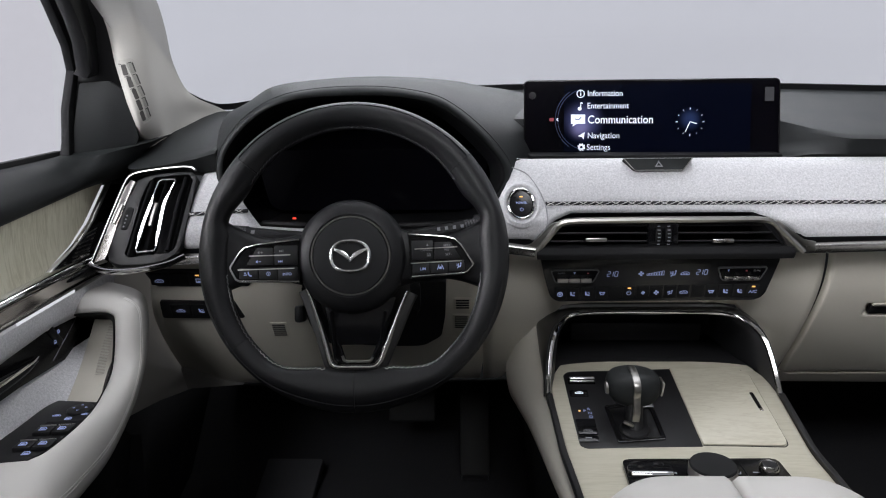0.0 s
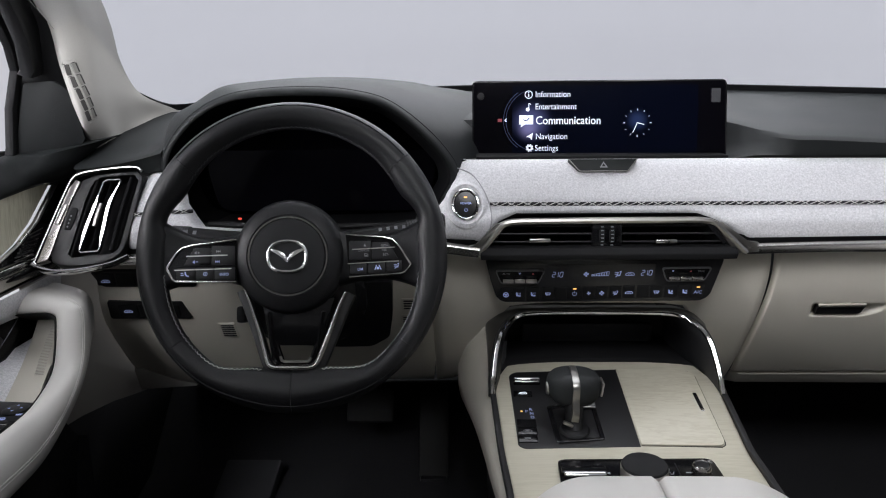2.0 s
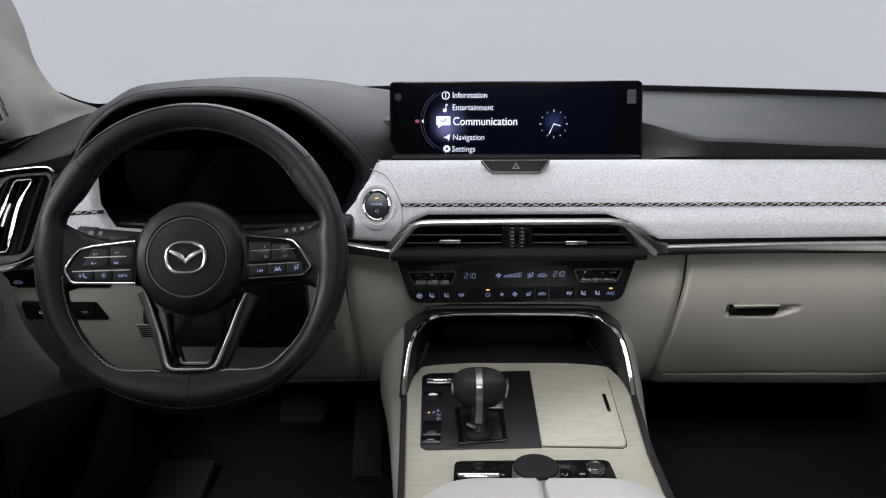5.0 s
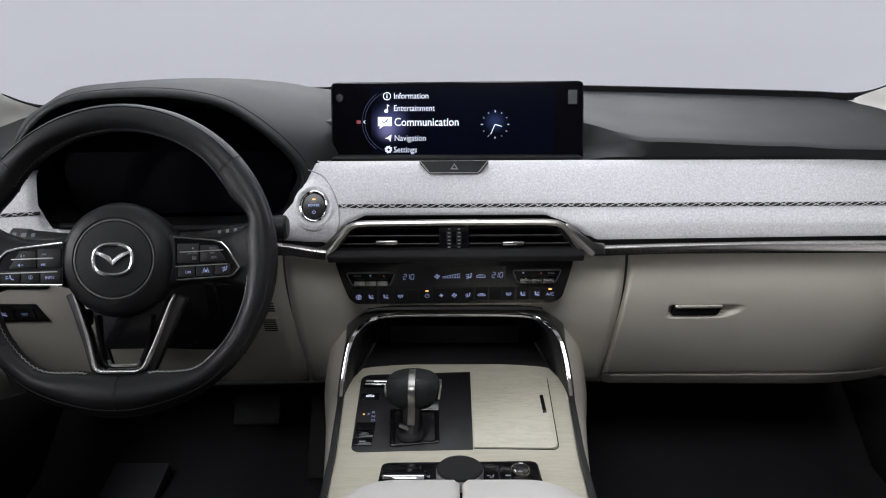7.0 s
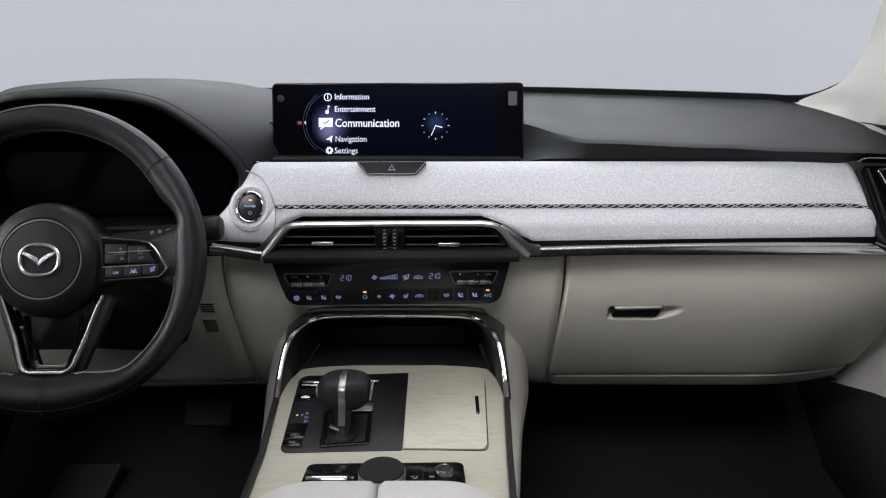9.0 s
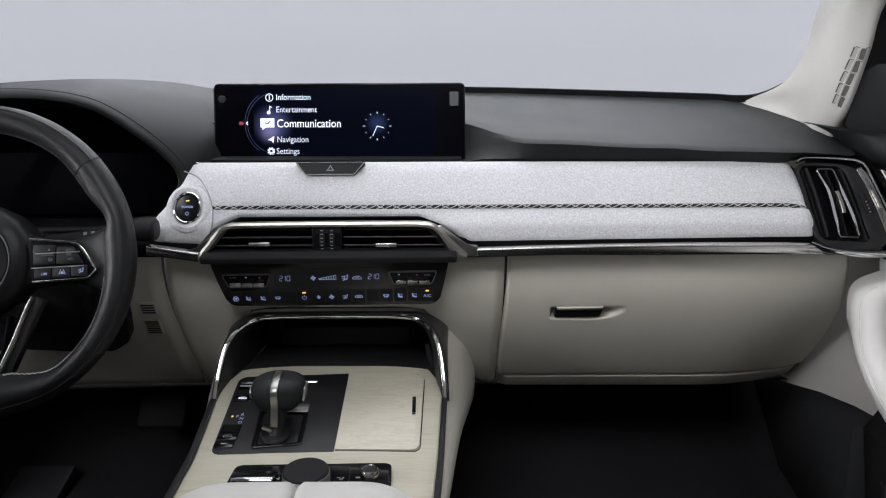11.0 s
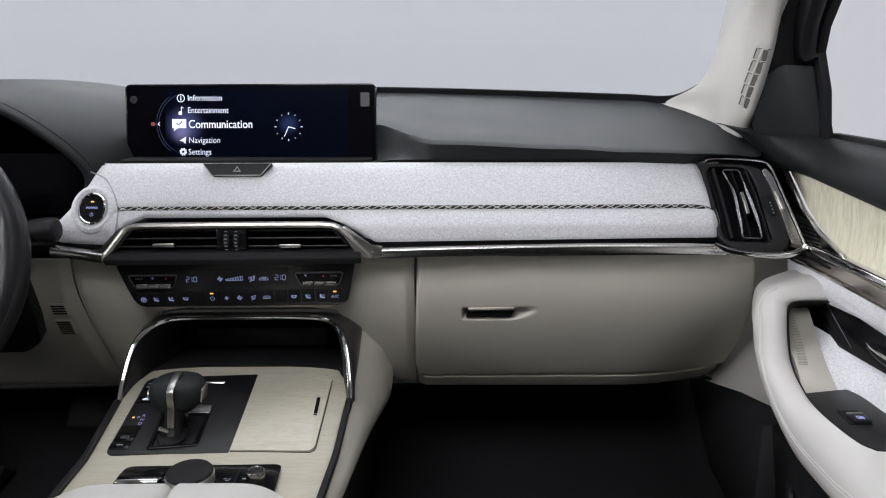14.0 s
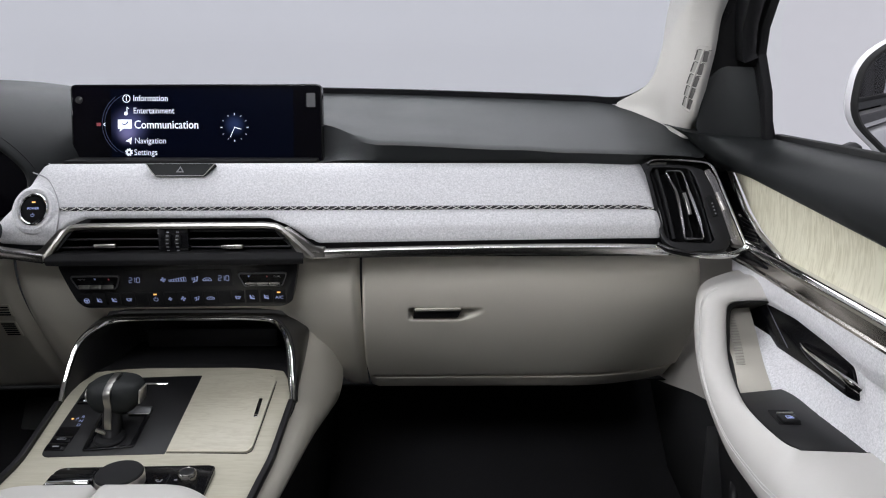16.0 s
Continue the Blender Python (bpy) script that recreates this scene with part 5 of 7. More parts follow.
part("accent", sweep([(-0.0160, -0.1185, -0.0075), (-0.0142, -0.1235, -0.0075), (-0.0110, -0.1250, -0.0075), (0.0165, -0.1253, -0.0075), (0.0185, -0.1238, -0.0075), (0.0200, -0.1205, -0.0075)], rounded([(-0.0018, -0.002), (0.0018, -0.002), (0.0014, 0.0014), (-0.0014, 0.0014)], 0.0006, 2), up=(0, 0, 1)), STEEL, low, "satin metal edge of the opening", m=WHP)

# column and stalks
col = thing("steering_column", (-0.393, 1.03, 0.93), "black steering column shroud behind the wheel", "steering column")
COLP = WHP @ pose(0, -0.004, -0.03)
part("shroud", grid([[COLP @ Vector((x * w, y * h - 0.006 * k, -0.032 * k)) for x, y in rounded([(-1, -1), (1, -1), (1, 1), (-1, 1)], 0.5, 5)] for k, (w, h) in enumerate(((0.050, 0.048), (0.056, 0.052), (0.058, 0.053), (0.060, 0.055), (0.062, 0.060), (0.064, 0.064)))], True, True), SATIN, col)
part("tilt_lever", box(0.012, 0.022, 0.030, 0.004), SATIN, col, m=WHP @ pose(-0.080, -0.070, -0.09))
part("lower_shroud", plate(rounded([(-0.092, 0.030), (-0.092, -0.012), (-0.085, -0.040), (-0.074, -0.062), (-0.055, -0.070), (0.03, -0.070), (0.07, -0.02), (0.07, 0.030)], 0.012, 4), 0.05, 0.006), SATIN, col, "lower half of the shroud", m=plane_pose((-0.394, 1.000, 0.882), (1, 0, 0), (0, -0.2, 1)))
part("ignition_cover", plate(rounded([(0.1048, 0.0615), (0.1021, -0.0033), (0.0960, -0.0420), (0.0700, -0.0616), (0.0200, -0.0627), (-0.0800, -0.0560), (-0.0900, -0.0250), (-0.0950, 0.0500)][::-1], [0.008, 0.02, 0.014, 0.014, 0.01, 0.006, 0.006, 0.006], 5), 0.02, 0.003), SATIN, col, "black panel round the column", m=plane_pose((-0.393, 1.026, 0.852), (1, 0, 0), (0, -0.45, 1)))
st = thing("indicator_stalk", (-0.30, 0.96, 0.985), "black wiper stalk with a rounded end knob behind the wheel", "stalk", "column stalks")
path = spline([(-0.345, 0.945, 0.978), (-0.300, 0.952, 0.983), (-0.255, 0.960, 0.989), (-0.240, 0.963, 0.991)], 5)
part("arm", tube(path, 0.0105, 14, ry=0.0125), SATIN, st)
for i in range(5):
    part("rib", tube([Vector((-0.262 + 0.0036 * i, 0.9590 + 0.0006 * i, 0.9880 + 0.0005 * i)), Vector((-0.2600 + 0.0036 * i, 0.9593 + 0.0006 * i, 0.9883 + 0.0005 * i))], 0.0118, 16, up=(0, 0, 1), ry=0.0138), GREYPLASTIC, st, "grey grip ring")
part("end_knob", moved(lathe([(0.0, -0.030), (0.0125, -0.030), (0.0150, -0.018), (0.0165, -0.004), (0.0155, 0.004), (0.0120, 0.0070), (0.0, 0.0078)], 28), plane_pose((-0.2215, 0.966, 0.9935), (0, 1, 0), (0, 0, 1)) @ pose(0, 0, 0)), SATIN, st, "rounded end knob")
part("mark", merge(*[moved(box(0.004, 0.0045, 0.0004), pose(0.010 * i, 0, 0)) for i in range(4)]), PRINT, st, "pale printed marks", m=plane_pose((-0.296, 0.9435, 0.993), (1, 0.1, 0.1), (0, 0.75, 1)))
st = thing("indicator_stalk", (-0.49, 0.955, 0.985), "black indicator stalk with printed marks behind the wheel", "stalk", "column stalks")
path = spline([(-0.440, 0.940, 0.976), (-0.490, 0.948, 0.978), (-0.535, 0.957, 0.980), (-0.566, 0.963, 0.981)], 5)
part("arm", tube(path, 0.0110, 14, ry=0.0130), SATIN, st)
for i in range(7):
    part("rib", tube([Vector((-0.5660 + 0.0034 * i, 0.9630 - 0.0005 * i, 0.9810 - 0.0001 * i)), Vector((-0.5640 + 0.0034 * i, 0.9627 - 0.0005 * i, 0.9810 - 0.0001 * i))], 0.0120, 16, up=(0, 0, 1), ry=0.0142), GREYPLASTIC, st, "grey grip ring")
part("mark", merge(*[moved(box(0.005 + 0.002 * (i == 1), 0.0050, 0.0004), pose(0.013 * i, 0, 0)) for i in range(3)]), PRINT, st, "pale printed marks", m=plane_pose((-0.560, 0.9520, 0.989), (1, -0.12, 0.0), (0, 0.75, 1)))

# switch panels on the knee panel
sw = thing("switch_panel", (-0.69, 1.04, 0.89), "black strip of driver switches set in the knee panel", "switch panel", "driver switch panels")
SWP = plane_pose((-0.655, 1.0225, 0.9060), (1, 0, 0), (0, -0.35, 1))
part("bezel", plate(rounded([(-0.056, 0.0135), (-0.044, -0.0125), (0.09, -0.0125), (0.09, 0.0135)], 0.004, 4), 0.006, 0.001), SATIN, sw, m=SWP)
for i, (u, kind) in enumerate(((-0.036, "car"), (-0.008, "bar"), (0.020, "window"), (0.048, "bar"))):
    key = part("switch", plate(rect(0.0255, 0.0195, 0.0015, 2), 0.003, 0.0007), MATT, sw, m=SWP @ pose(u, 0.0005, 0.0018))
    if kind != "bar":
        part("symbol", symbol(kind, 0.0085), GLOW_BLUE, key, "lit blue symbol", m=SWP @ pose(u, -0.0015, 0.0026))
part("lamp", plate(rect(0.0055, 0.0022, 0.0005, 2), 0.0003), GLOW_AMBER, sw, "lit amber lamp", m=SWP @ pose(0.019, 0.0078, 0.0026))
sw = thing("switch_panel", (-0.645, 1.05, 0.84), "black panel of seat memory switches below the driver switches", "switch panel", "driver switch panels")
SWP = plane_pose((-0.642, 1.042, 0.8545), (1, 0, 0), (0, -0.42, 1))
part("bezel", plate(rounded([(-0.058, 0.0160), (-0.060, -0.0160), (0.060, -0.0160), (0.050, 0.0160)], 0.003, 4), 0.006, 0.001), SATIN, sw, m=SWP)
for u, kind in ((-0.030, "car"), (0.000, "seat"), (0.030, "set")):
    key = part("switch", plate(rect(0.0275, 0.0225, 0.0015, 2), 0.003, 0.0007), MATT, sw, m=SWP @ pose(u, 0, 0.0018))
    part("symbol", text_mesh("SET", 0.0062, "CENTER") if kind == "set" else symbol(kind, 0.0085), GLOW_BLUE, key, "lit blue symbol", m=SWP @ pose(u, -0.002 * (kind == "set"), 0.0026))
for at, n in (((-0.2665, 1.040, 0.8620), 4), ((-0.2685, 1.046, 0.8290), 6), ((-0.5370, 1.068, 0.8155), 6)):
    gr = thing("speaker_grille", at, "small slotted cream grille flush in the knee panel", "grille", "knee panel grilles")
    zc = at[2]
    slope = (LOW_Y(zc + 0.01) - LOW_Y(zc - 0.01)) / 0.02
    P = plane_pose((at[0], LOW_Y(zc + 0.055 * max(0.0, -0.42 - at[0])) - 0.0004, zc), (1, 0, 0), (-0.12, slope, 1))
    part("frame", plate(rect(0.025, 0.0052 * n + 0.002, 0.002, 3), 0.004, 0.0004), CREAM, gr, m=P @ pose(0, 0, 0.0006))
    for i in range(n):
        part("slot", plate(rect(0.0190, 0.0024, 0.0006, 2), 0.0006), DARKTHREAD, gr, "dark slot", m=P @ pose(0, (i - (n - 1) / 2) * 0.0047, 0.0011))

SAG = True
# ---- centre console ----
con = thing("centre_console", (0, 0.85, 0.40), "centre console with figured maple top and cream leather flanks", "console")
CONP = plane_pose((0, 0.836, 0.748), (1, 0, 0), (0, 1, 0.19))
SURF = lambda y: 0.748 + 0.19 * (y - 0.836) if y > 0.836 else 0.748 + 0.19 * (y - 0.836) * max(0.0, (y - 0.79) / 0.046) * 0.5
EDGE = line_at([0.30, 0.735, 0.834, 0.945, 0.985, 1.02], [0.128, 0.1395, 0.1440, 0.1485, 0.1475, 0.132])
rows = []
for i in range(37):
    y = 0.45 + 0.57 * i / 36
    e = EDGE(y)
    far_ = max(0.0, (y - 0.95) / 0.07)
    rows.append([(x, yy - 0.013 * far_ * (abs(x) / 0.13) ** 4, z) for x, yy, z in [(-e, y, SURF(y) - 0.012), (-e, y, SURF(y) - 0.002), (-e + 0.003, y, SURF(y)), (-0.115, y, SURF(y) + 0.0003), (-0.09, y, SURF(y) + 0.0005), (-0.06, y, SURF(y) + 0.0008), (0.06, y, SURF(y) + 0.0008), (0.09, y, SURF(y) + 0.0005), (0.115, y, SURF(y) + 0.0003), (e - 0.003, y, SURF(y)), (e, y, SURF(y) - 0.002), (e, y, SURF(y) - 0.012)]])
part("wood_top", grid(rows), MAPLE, con, "pale figured maple top", smooth=60)
blk = part("selector_plate", plate(rounded([(0.0195, 0.0010), (0.0200, 0.1668), (-0.1230, 0.1600), (-0.1290, 0.1500), (-0.1262, 0.0030), (-0.1190, -0.0028)], [0.001, 0.001, 0.008, 0.003, 0.004, 0.004], 4), 0.003, 0.0006), SATIN, con, "satin black selector plate", m=CONP @ pose(0, 0, 0.0016))
part("storage_lid", plate(rounded([(0.0207, 0.0040), (0.1162, 0.0022), (0.1212, 0.0098), (0.1240, 0.1530), (0.1165, 0.1625), (0.0205, 0.1670)][::1], [0.001, 0.004, 0.006, 0.010, 0.012, 0.001], 5), 0.004, 0.0012), MAPLE_LID, con, "rippled maple storage lid", m=CONP @ pose(0, 0, 0.0030))
part("lid_gap", tube([CONP @ Vector((x, y, 0.0010)) for x, y in [(0.0205, 0.0032), (0.1165, 0.0012), (0.1210, 0.0050), (0.1222, 0.0098), (0.1250, 0.1530), (0.1215, 0.1605), (0.1165, 0.1637), (0.0205, 0.1682)]], 0.0006, 6), DARKTHREAD, con)
slot = part("finger_slot", plate(rect(0.0048, 0.040, 0.0015, 3), 0.002, 0.0004), GLOSS, con, "narrow finger slot", m=CONP @ pose(0.1124, 0.089, 0.0038, 0, 0, 1))
part("slot_tip", plate(rect(0.0048, 0.006, 0.001, 3), 0.002, 0.0004), CHROME, slot, "chrome tip", m=CONP @ pose(0.1127, 0.0715, 0.0042, 0, 0, 1))
# recess round the lever
part("lever_recess", frame_plate(rounded([(-0.0800, 0.0060), (-0.0205, 0.0130), (-0.0225, 0.0910), (-0.0850, 0.0800)], 0.004, 4), rounded([(-0.0740, 0.0120), (-0.0265, 0.0170), (-0.0280, 0.0850), (-0.0785, 0.0750)], 0.003, 4), 0.002, 0.0006), GLOSS, blk, "gloss black frame", m=CONP @ pose(0, 0, 0.0034))
part("recess_corner", box(0.028, 0.014, 0.004, 0.001), DARKSTEEL, blk, "dark satin corner", m=CONP @ pose(-0.036, 0.0830, 0.0040, 12, 0, 0))
part("recess_edge", box(0.026, 0.0020, 0.002, 0.0006), SATINCHROME, blk, "bright edge of the corner", m=CONP @ pose(-0.036, 0.0755, 0.0046, 12, 0, 0))
part("toggle", box(0.036, 0.0105, 0.004, 0.001), GLOSS, blk, m=CONP @ pose(-0.106, 0.1345, 0.0035))
part("toggle_bar", box(0.034, 0.0036, 0.003, 0.0008), CHROME, blk, "chrome bar", m=CONP @ pose(-0.105, 0.1395, 0.0052, 28, 0, 0))
part("toggle_bar", box(0.032, 0.0030, 0.002, 0.0006), SATINCHROME, blk, "chrome bar", m=CONP @ pose(-0.106, 0.1325, 0.0052, 28, 0, 0))
part("toggle_bar", box(0.036, 0.0036, 0.003, 0.0010), CHROME, blk, "chrome bar", m=CONP @ pose(-0.0375, 0.1440, 0.0038, 30, 0, 0))
for u, v, kind, mat in ((-0.1130, 0.1080, "car", GLOW_WHITE), (-0.1130, 0.0290, "car", PRINT), (-0.1140, 0.0145, "bar", PRINT)):
    k = part("button", plate(rect(0.0240, 0.0130, 0.0012, 2), 0.002, 0.0006), GLOSS, blk, m=CONP @ pose(u, v, 0.0030))
    part("symbol", symbol(kind, 0.0075), mat, k, m=CONP @ pose(u, v, 0.0034))
part("lamp_window", plate(rect(0.024, 0.016, 0.0012, 2), 0.001), GLOSS, blk, m=CONP @ pose(-0.1130, 0.0450, 0.0024))
part("lamp", plate(rect(0.0026, 0.0026, 0.0006, 2), 0.0003), GLOW_AMBER, blk, "lit amber lamp", m=CONP @ pose(-0.1175, 0.0702, 0.0022))
for ch, u, v in (("P", -0.1112, 0.0676), ("R", -0.1055, 0.0716), ("N", -0.1050, 0.0632), ("D", -0.1046, 0.0552)):
    part("letter", text_mesh(ch, 0.0068, "CENTER", bold=0.00005), GLOW_BLUE, blk, m=CONP @ pose(u, v, 0.0022))

# gear lever
gl = thing("gear_lever", (-0.055, 0.866, 0.755), "dark leather gear lever with a satin chrome band", "gear lever")
part("boot", lathe([(0.0, 0.002), (0.0175, 0.002), (0.0185, 0.0045), (0.0165, 0.0070), (0.0, 0.0075)], 32), SATIN, gl, m=CONP @ pose(-0.0555, 0.030, 0))
KNOB = [(-1.0, 0.40), (-0.97, 0.58), (-0.86, 0.70), (-0.62, 0.84), (-0.30, 0.95), (0.05, 0.995), (0.40, 1.0), (0.68, 0.955), (0.86, 0.86), (0.96, 0.70), (1.0, 0.46)]
rows = []
for v_, w_ in KNOB:
    rows.append([(-0.0540 + 0.0338 * w_ * math.copysign(abs(math.cos(a)) ** 0.74, math.cos(a)), 0.892 + 0.025 * w_ * math.copysign(abs(math.sin(a)) ** 0.8, math.sin(a)) + 0.005 * v_, 0.8015 + 0.0180 * v_ + 0.0030 * max(0.0, v_) * (1 - math.cos(a) ** 2)) for a in [2 * math.pi * k / 32 for k in range(32)]])
part("knob", grid(rows, True, True), DASH, gl, "dark leather knob", smooth=80)
band = spline([(-0.0545, 0.905, 0.8232), (-0.0545, 0.889, 0.8226), (-0.0545, 0.8705, 0.8170), (-0.0545, 0.8650, 0.8080), (-0.0545, 0.8665, 0.7950), (-0.0548, 0.8625, 0.7800), (-0.0556, 0.8630, 0.7690)], 5)
part("band", sweep(band, rounded([(-0.0044, -0.0018), (0.0044, -0.0018), (0.0044, 0.0012), (-0.0044, 0.0012)], 0.001, 2), up=(0, -1, 0.4)), STEEL, gl, "satin chrome band")
part("stem", tube(spline([(-0.055, 0.880, 0.795), (-0.055, 0.876, 0.780), (-0.055, 0.872, 0.764), (-0.055, 0.866, 0.754)], 4), 0.0110, 14), SATIN, gl)
part("stem_hook", box(0.013, 0.005, 0.004, 0.001), SATINCHROME, gl, "chrome foot of the band", m=pose(-0.0640, 0.862, 0.7665, 0, 25, 0))
part("release_button", moved(lathe([(0.0, 0.0), (0.0075, 0.0), (0.0085, -0.003), (0.0, -0.004)], 24), plane_pose((-0.0885, 0.890, 0.8020), (0, -1, 0), (0, 0, 1))), SATINCHROME, gl, "round side button")

part("release_button", box(0.003, 0.022, 0.018, 0.0012), SATINCHROME, gl, "chrome thumb button", m=pose(-0.0205, 0.889, 0.8035, 0, 8, 0))

# button panel and rotary controller
bp_ = thing("controller_panel", (0, 0.755, 0.75), "gloss black panel with rotary controller buttons on the console", "control panel")
BPP = plane_pose((0.003, 0.752, 0.7535), (1, 0, 0), (0, 1, 0.03))
part("plate", plate(rounded([(-0.092, -0.055), (0.092, -0.055), (0.0880, 0.0480), (-0.0880, 0.0450)], 0.008, 5), 0.006, 0.0008), GLOSS, bp_, m=BPP)
part("parking_switch", box(0.050, 0.014, 0.006, 0.0015), GLOSS, bp_, m=BPP @ pose(-0.062, 0.019, 0.001))
part("switch_edge", box(0.046, 0.0050, 0.004, 0.0015), CHROME, bp_, "chrome edge", m=BPP @ pose(-0.062, 0.0080, 0.0036, 35, 0, 0))
part("symbol", symbol("up", 0.0075), PRINT, bp_, m=BPP @ pose(-0.0345, 0.016, 0.0006, 0, 0, -30))
part("symbol", symbol("flow", 0.0075), PRINT, bp_, m=BPP @ pose(0.0345, 0.016, 0.0006))
part("symbol", symbol("bar", 0.0085), PRINT, bp_, m=BPP @ pose(0.0545, 0.017, 0.0006))
part("divider", box(0.0008, 0.045, 0.001), MATT, bp_, m=BPP @ pose(0.043, 0.014, 0.0003))
part("divider", box(0.0008, 0.045, 0.001), MATT, bp_, m=BPP @ pose(-0.044, 0.014, 0.0003))
ro = thing("rotary_controller", (0.003, 0.752, 0.754), "large black rotary controller knob with a knurled metal edge", "knob")
ROP = BPP @ pose(-0.0005, -0.001, 0.0) @ Matrix.Diagonal((0.875, 0.90, 1, 1))
part("skirt", lathe([(0.0305, 0.0), (0.0305, 0.005), (0.0290, 0.0075), (0.0290, 0.010)], 48), GLOSS, ro, m=ROP)
part("edge", lathe([(0.0292, 0.0080), (0.0292, 0.0180), (0.0278, 0.0200), (0.0265, 0.0200)], 72), SATINCHROME, ro, "dark knurled metal edge", m=ROP)
part("cap", lathe([(0.0280, 0.0175), (0.0284, 0.0200), (0.0270, 0.0218), (0.015, 0.0228), (0.0, 0.0230)], 48), MATT, ro, "matt black top", m=ROP)
vk = thing("volume_knob", (0.0695, 0.77, 0.754), "small satin chrome volume knob", "knob")
part("body", lathe([(0.0125, 0.0), (0.0125, 0.008), (0.0115, 0.0125), (0.0100, 0.0140), (0.0090, 0.0132)], 40), SMOKED, vk, m=BPP @ pose(0.0660, 0.014, 0) @ Matrix.Diagonal((0.85, 0.85, 0.95, 1)))
part("cap", lathe([(0.0090, 0.0110), (0.0088, 0.0134), (0.004, 0.0138), (0.0, 0.0138)], 32), SATIN, vk, "dark cap", m=BPP @ pose(0.0660, 0.014, 0) @ Matrix.Diagonal((0.85, 0.85, 0.95, 1)))

# armrest, two lids
for a, b in ((-0.135, 0.0015), (0.0045, 0.141)):
    ar = thing("armrest", ((a + b) / 2, 0.45, 0.70), "white leather armrest lid at the rear of the console", "armrest", "console armrest lids")
    rows = []
    for d in (0.0, 0.0012, 0.0035, 0.007, 0.012, 0.03, 0.06, 0.12, 0.25, 0.50):
        drop = 0.012 * max(0, 1 - d / 0.012) ** 2
        row = []
        for k in range(25):
            x = a + (b - a) * k / 24
            outer = abs(x - 0.003) / 0.138
            edge_d = min(x - a, b - x)
            z = 0.7925 - drop - 0.020 * max(0, outer - 0.55) ** 2 / 0.2 - 0.004 * max(0, 1 - edge_d / 0.004) ** 2
            row.append((x, 0.706 - d - 0.10 * max(0, outer - 0.40) ** 2.2 - 0.002 * max(0, 1 - edge_d / 0.005) ** 2, z))
        rows.append([(row[0][0], row[0][1], 0.735)] + row + [(row[-1][0], row[-1][1], 0.735)])
    front = [(p[0], p[1] + 0.004, 0.735) for p in rows[0]]
    part("lid", grid([front] + rows), WHITE, ar, smooth=60)

# arch over the storage tray
ARCH = [(0.1529, 0.949, 0.7655), (0.1507, 0.960, 0.7874), (0.1471, 0.978, 0.8124), (0.1428, 0.990, 0.8281), (0.1364, 1.003, 0.8381), (0.1262, 1.018, 0.8451), (0.1155, 1.030, 0.8481), (0.1001, 1.036, 0.8499), (0.0644, 1.040, 0.8503), (0.0, 1.041, 0.8506)]
COLLAR = [(0.1556, 0.955, 0.7587), (0.1555, 0.975, 0.7727), (0.1563, 1.020, 0.7873), (0.1571, 1.055, 0.8037), (0.1585, 1.070, 0.8227), (0.1519, 1.065, 0.8322), (0.1387, 1.060, 0.8443), (0.1218, 1.055, 0.8511), (0.0971, 1.050, 0.8549), (0.0, 1.047, 0.8562)]
mirrored = lambda pts: pts + [(-x, y, z) for x, y, z in pts[-2::-1]]
arch, collar = spline(mirrored(ARCH), 5), spline(mirrored(COLLAR), 5)
part("arch_trim", sweep(arch, rounded([(-0.0028, -0.006), (0.0024, -0.006), (0.0024, 0.003), (-0.0028, 0.002)], 0.0010, 3), up=(0, -1, 0.3)), CHROME, con, "chrome arch")
inner_rows = []
for p in arch:
    d = Vector((-p.x, 0, 0.78 - p.z))
    q = p + d.normalized() * 0.004
    back = Vector((p.x * 0.82, 1.17, 0.778 + (p.z - 0.778) * 0.74))
    inner_rows.append([q, q.lerp(back, 0.12) + d.normalized() * 0.004, q.lerp(back, 0.5), back])
part("tray_lining", grid(inner_rows), TRAY, con, "satin black lining of the tray", smooth=60)
part("tray_back", plate(rect(0.27, 0.11), 0.004), TRAY, con, m=plane_pose((0, 1.155, 0.82), (1, 0, 0), (0, 0, 1)))
part("arch_gap", tube([p + Vector((p.x * 0.0, 0.004, 0)) + Vector((p.x, 0, max(p.z - 0.80, 0.0))).normalized() * 0.0038 for p in arch], 0.0016, 6, up=(0, -1, 0.3)), RUBBER, con, "dark joint outside the arch")
part("tray_floor", grid([[(-0.138, 1.005, 0.7795), (0.138, 1.005, 0.7795)], [(-0.128, 1.06, 0.776), (0.128, 1.06, 0.776)], [(-0.12, 1.16, 0.774), (0.12, 1.16, 0.774)]]), TRAY, con, solid=0.003)
part("tray_step", box(0.20, 0.012, 0.030, 0.004), TRAY, con, m=pose(0, 1.13, 0.790))
# dark collar between the arch and the fascia
oc = []
for p, q in zip(arch, collar):
    d = (q - p).normalized()
    oc.append([p + d * 0.0020 + Vector((0, 0.001, 0)), p.lerp(q, 0.3) + Vector((p.x * 0.02, -0.003, 0.0022)), p.lerp(q, 0.65) + Vector((p.x * 0.025, -0.003, 0.0024)), p.lerp(q, 0.9) + Vector((p.x * 0.01, -0.001, 0.001)), q, q + Vector((0, 0.03, -0.006))])
part("arch_collar", grid(oc), CHARCOAL, con, "charcoal collar round the arch", smooth=60)


def flank(s):
    """Cream side of the console; s: -1 left, 1 right."""
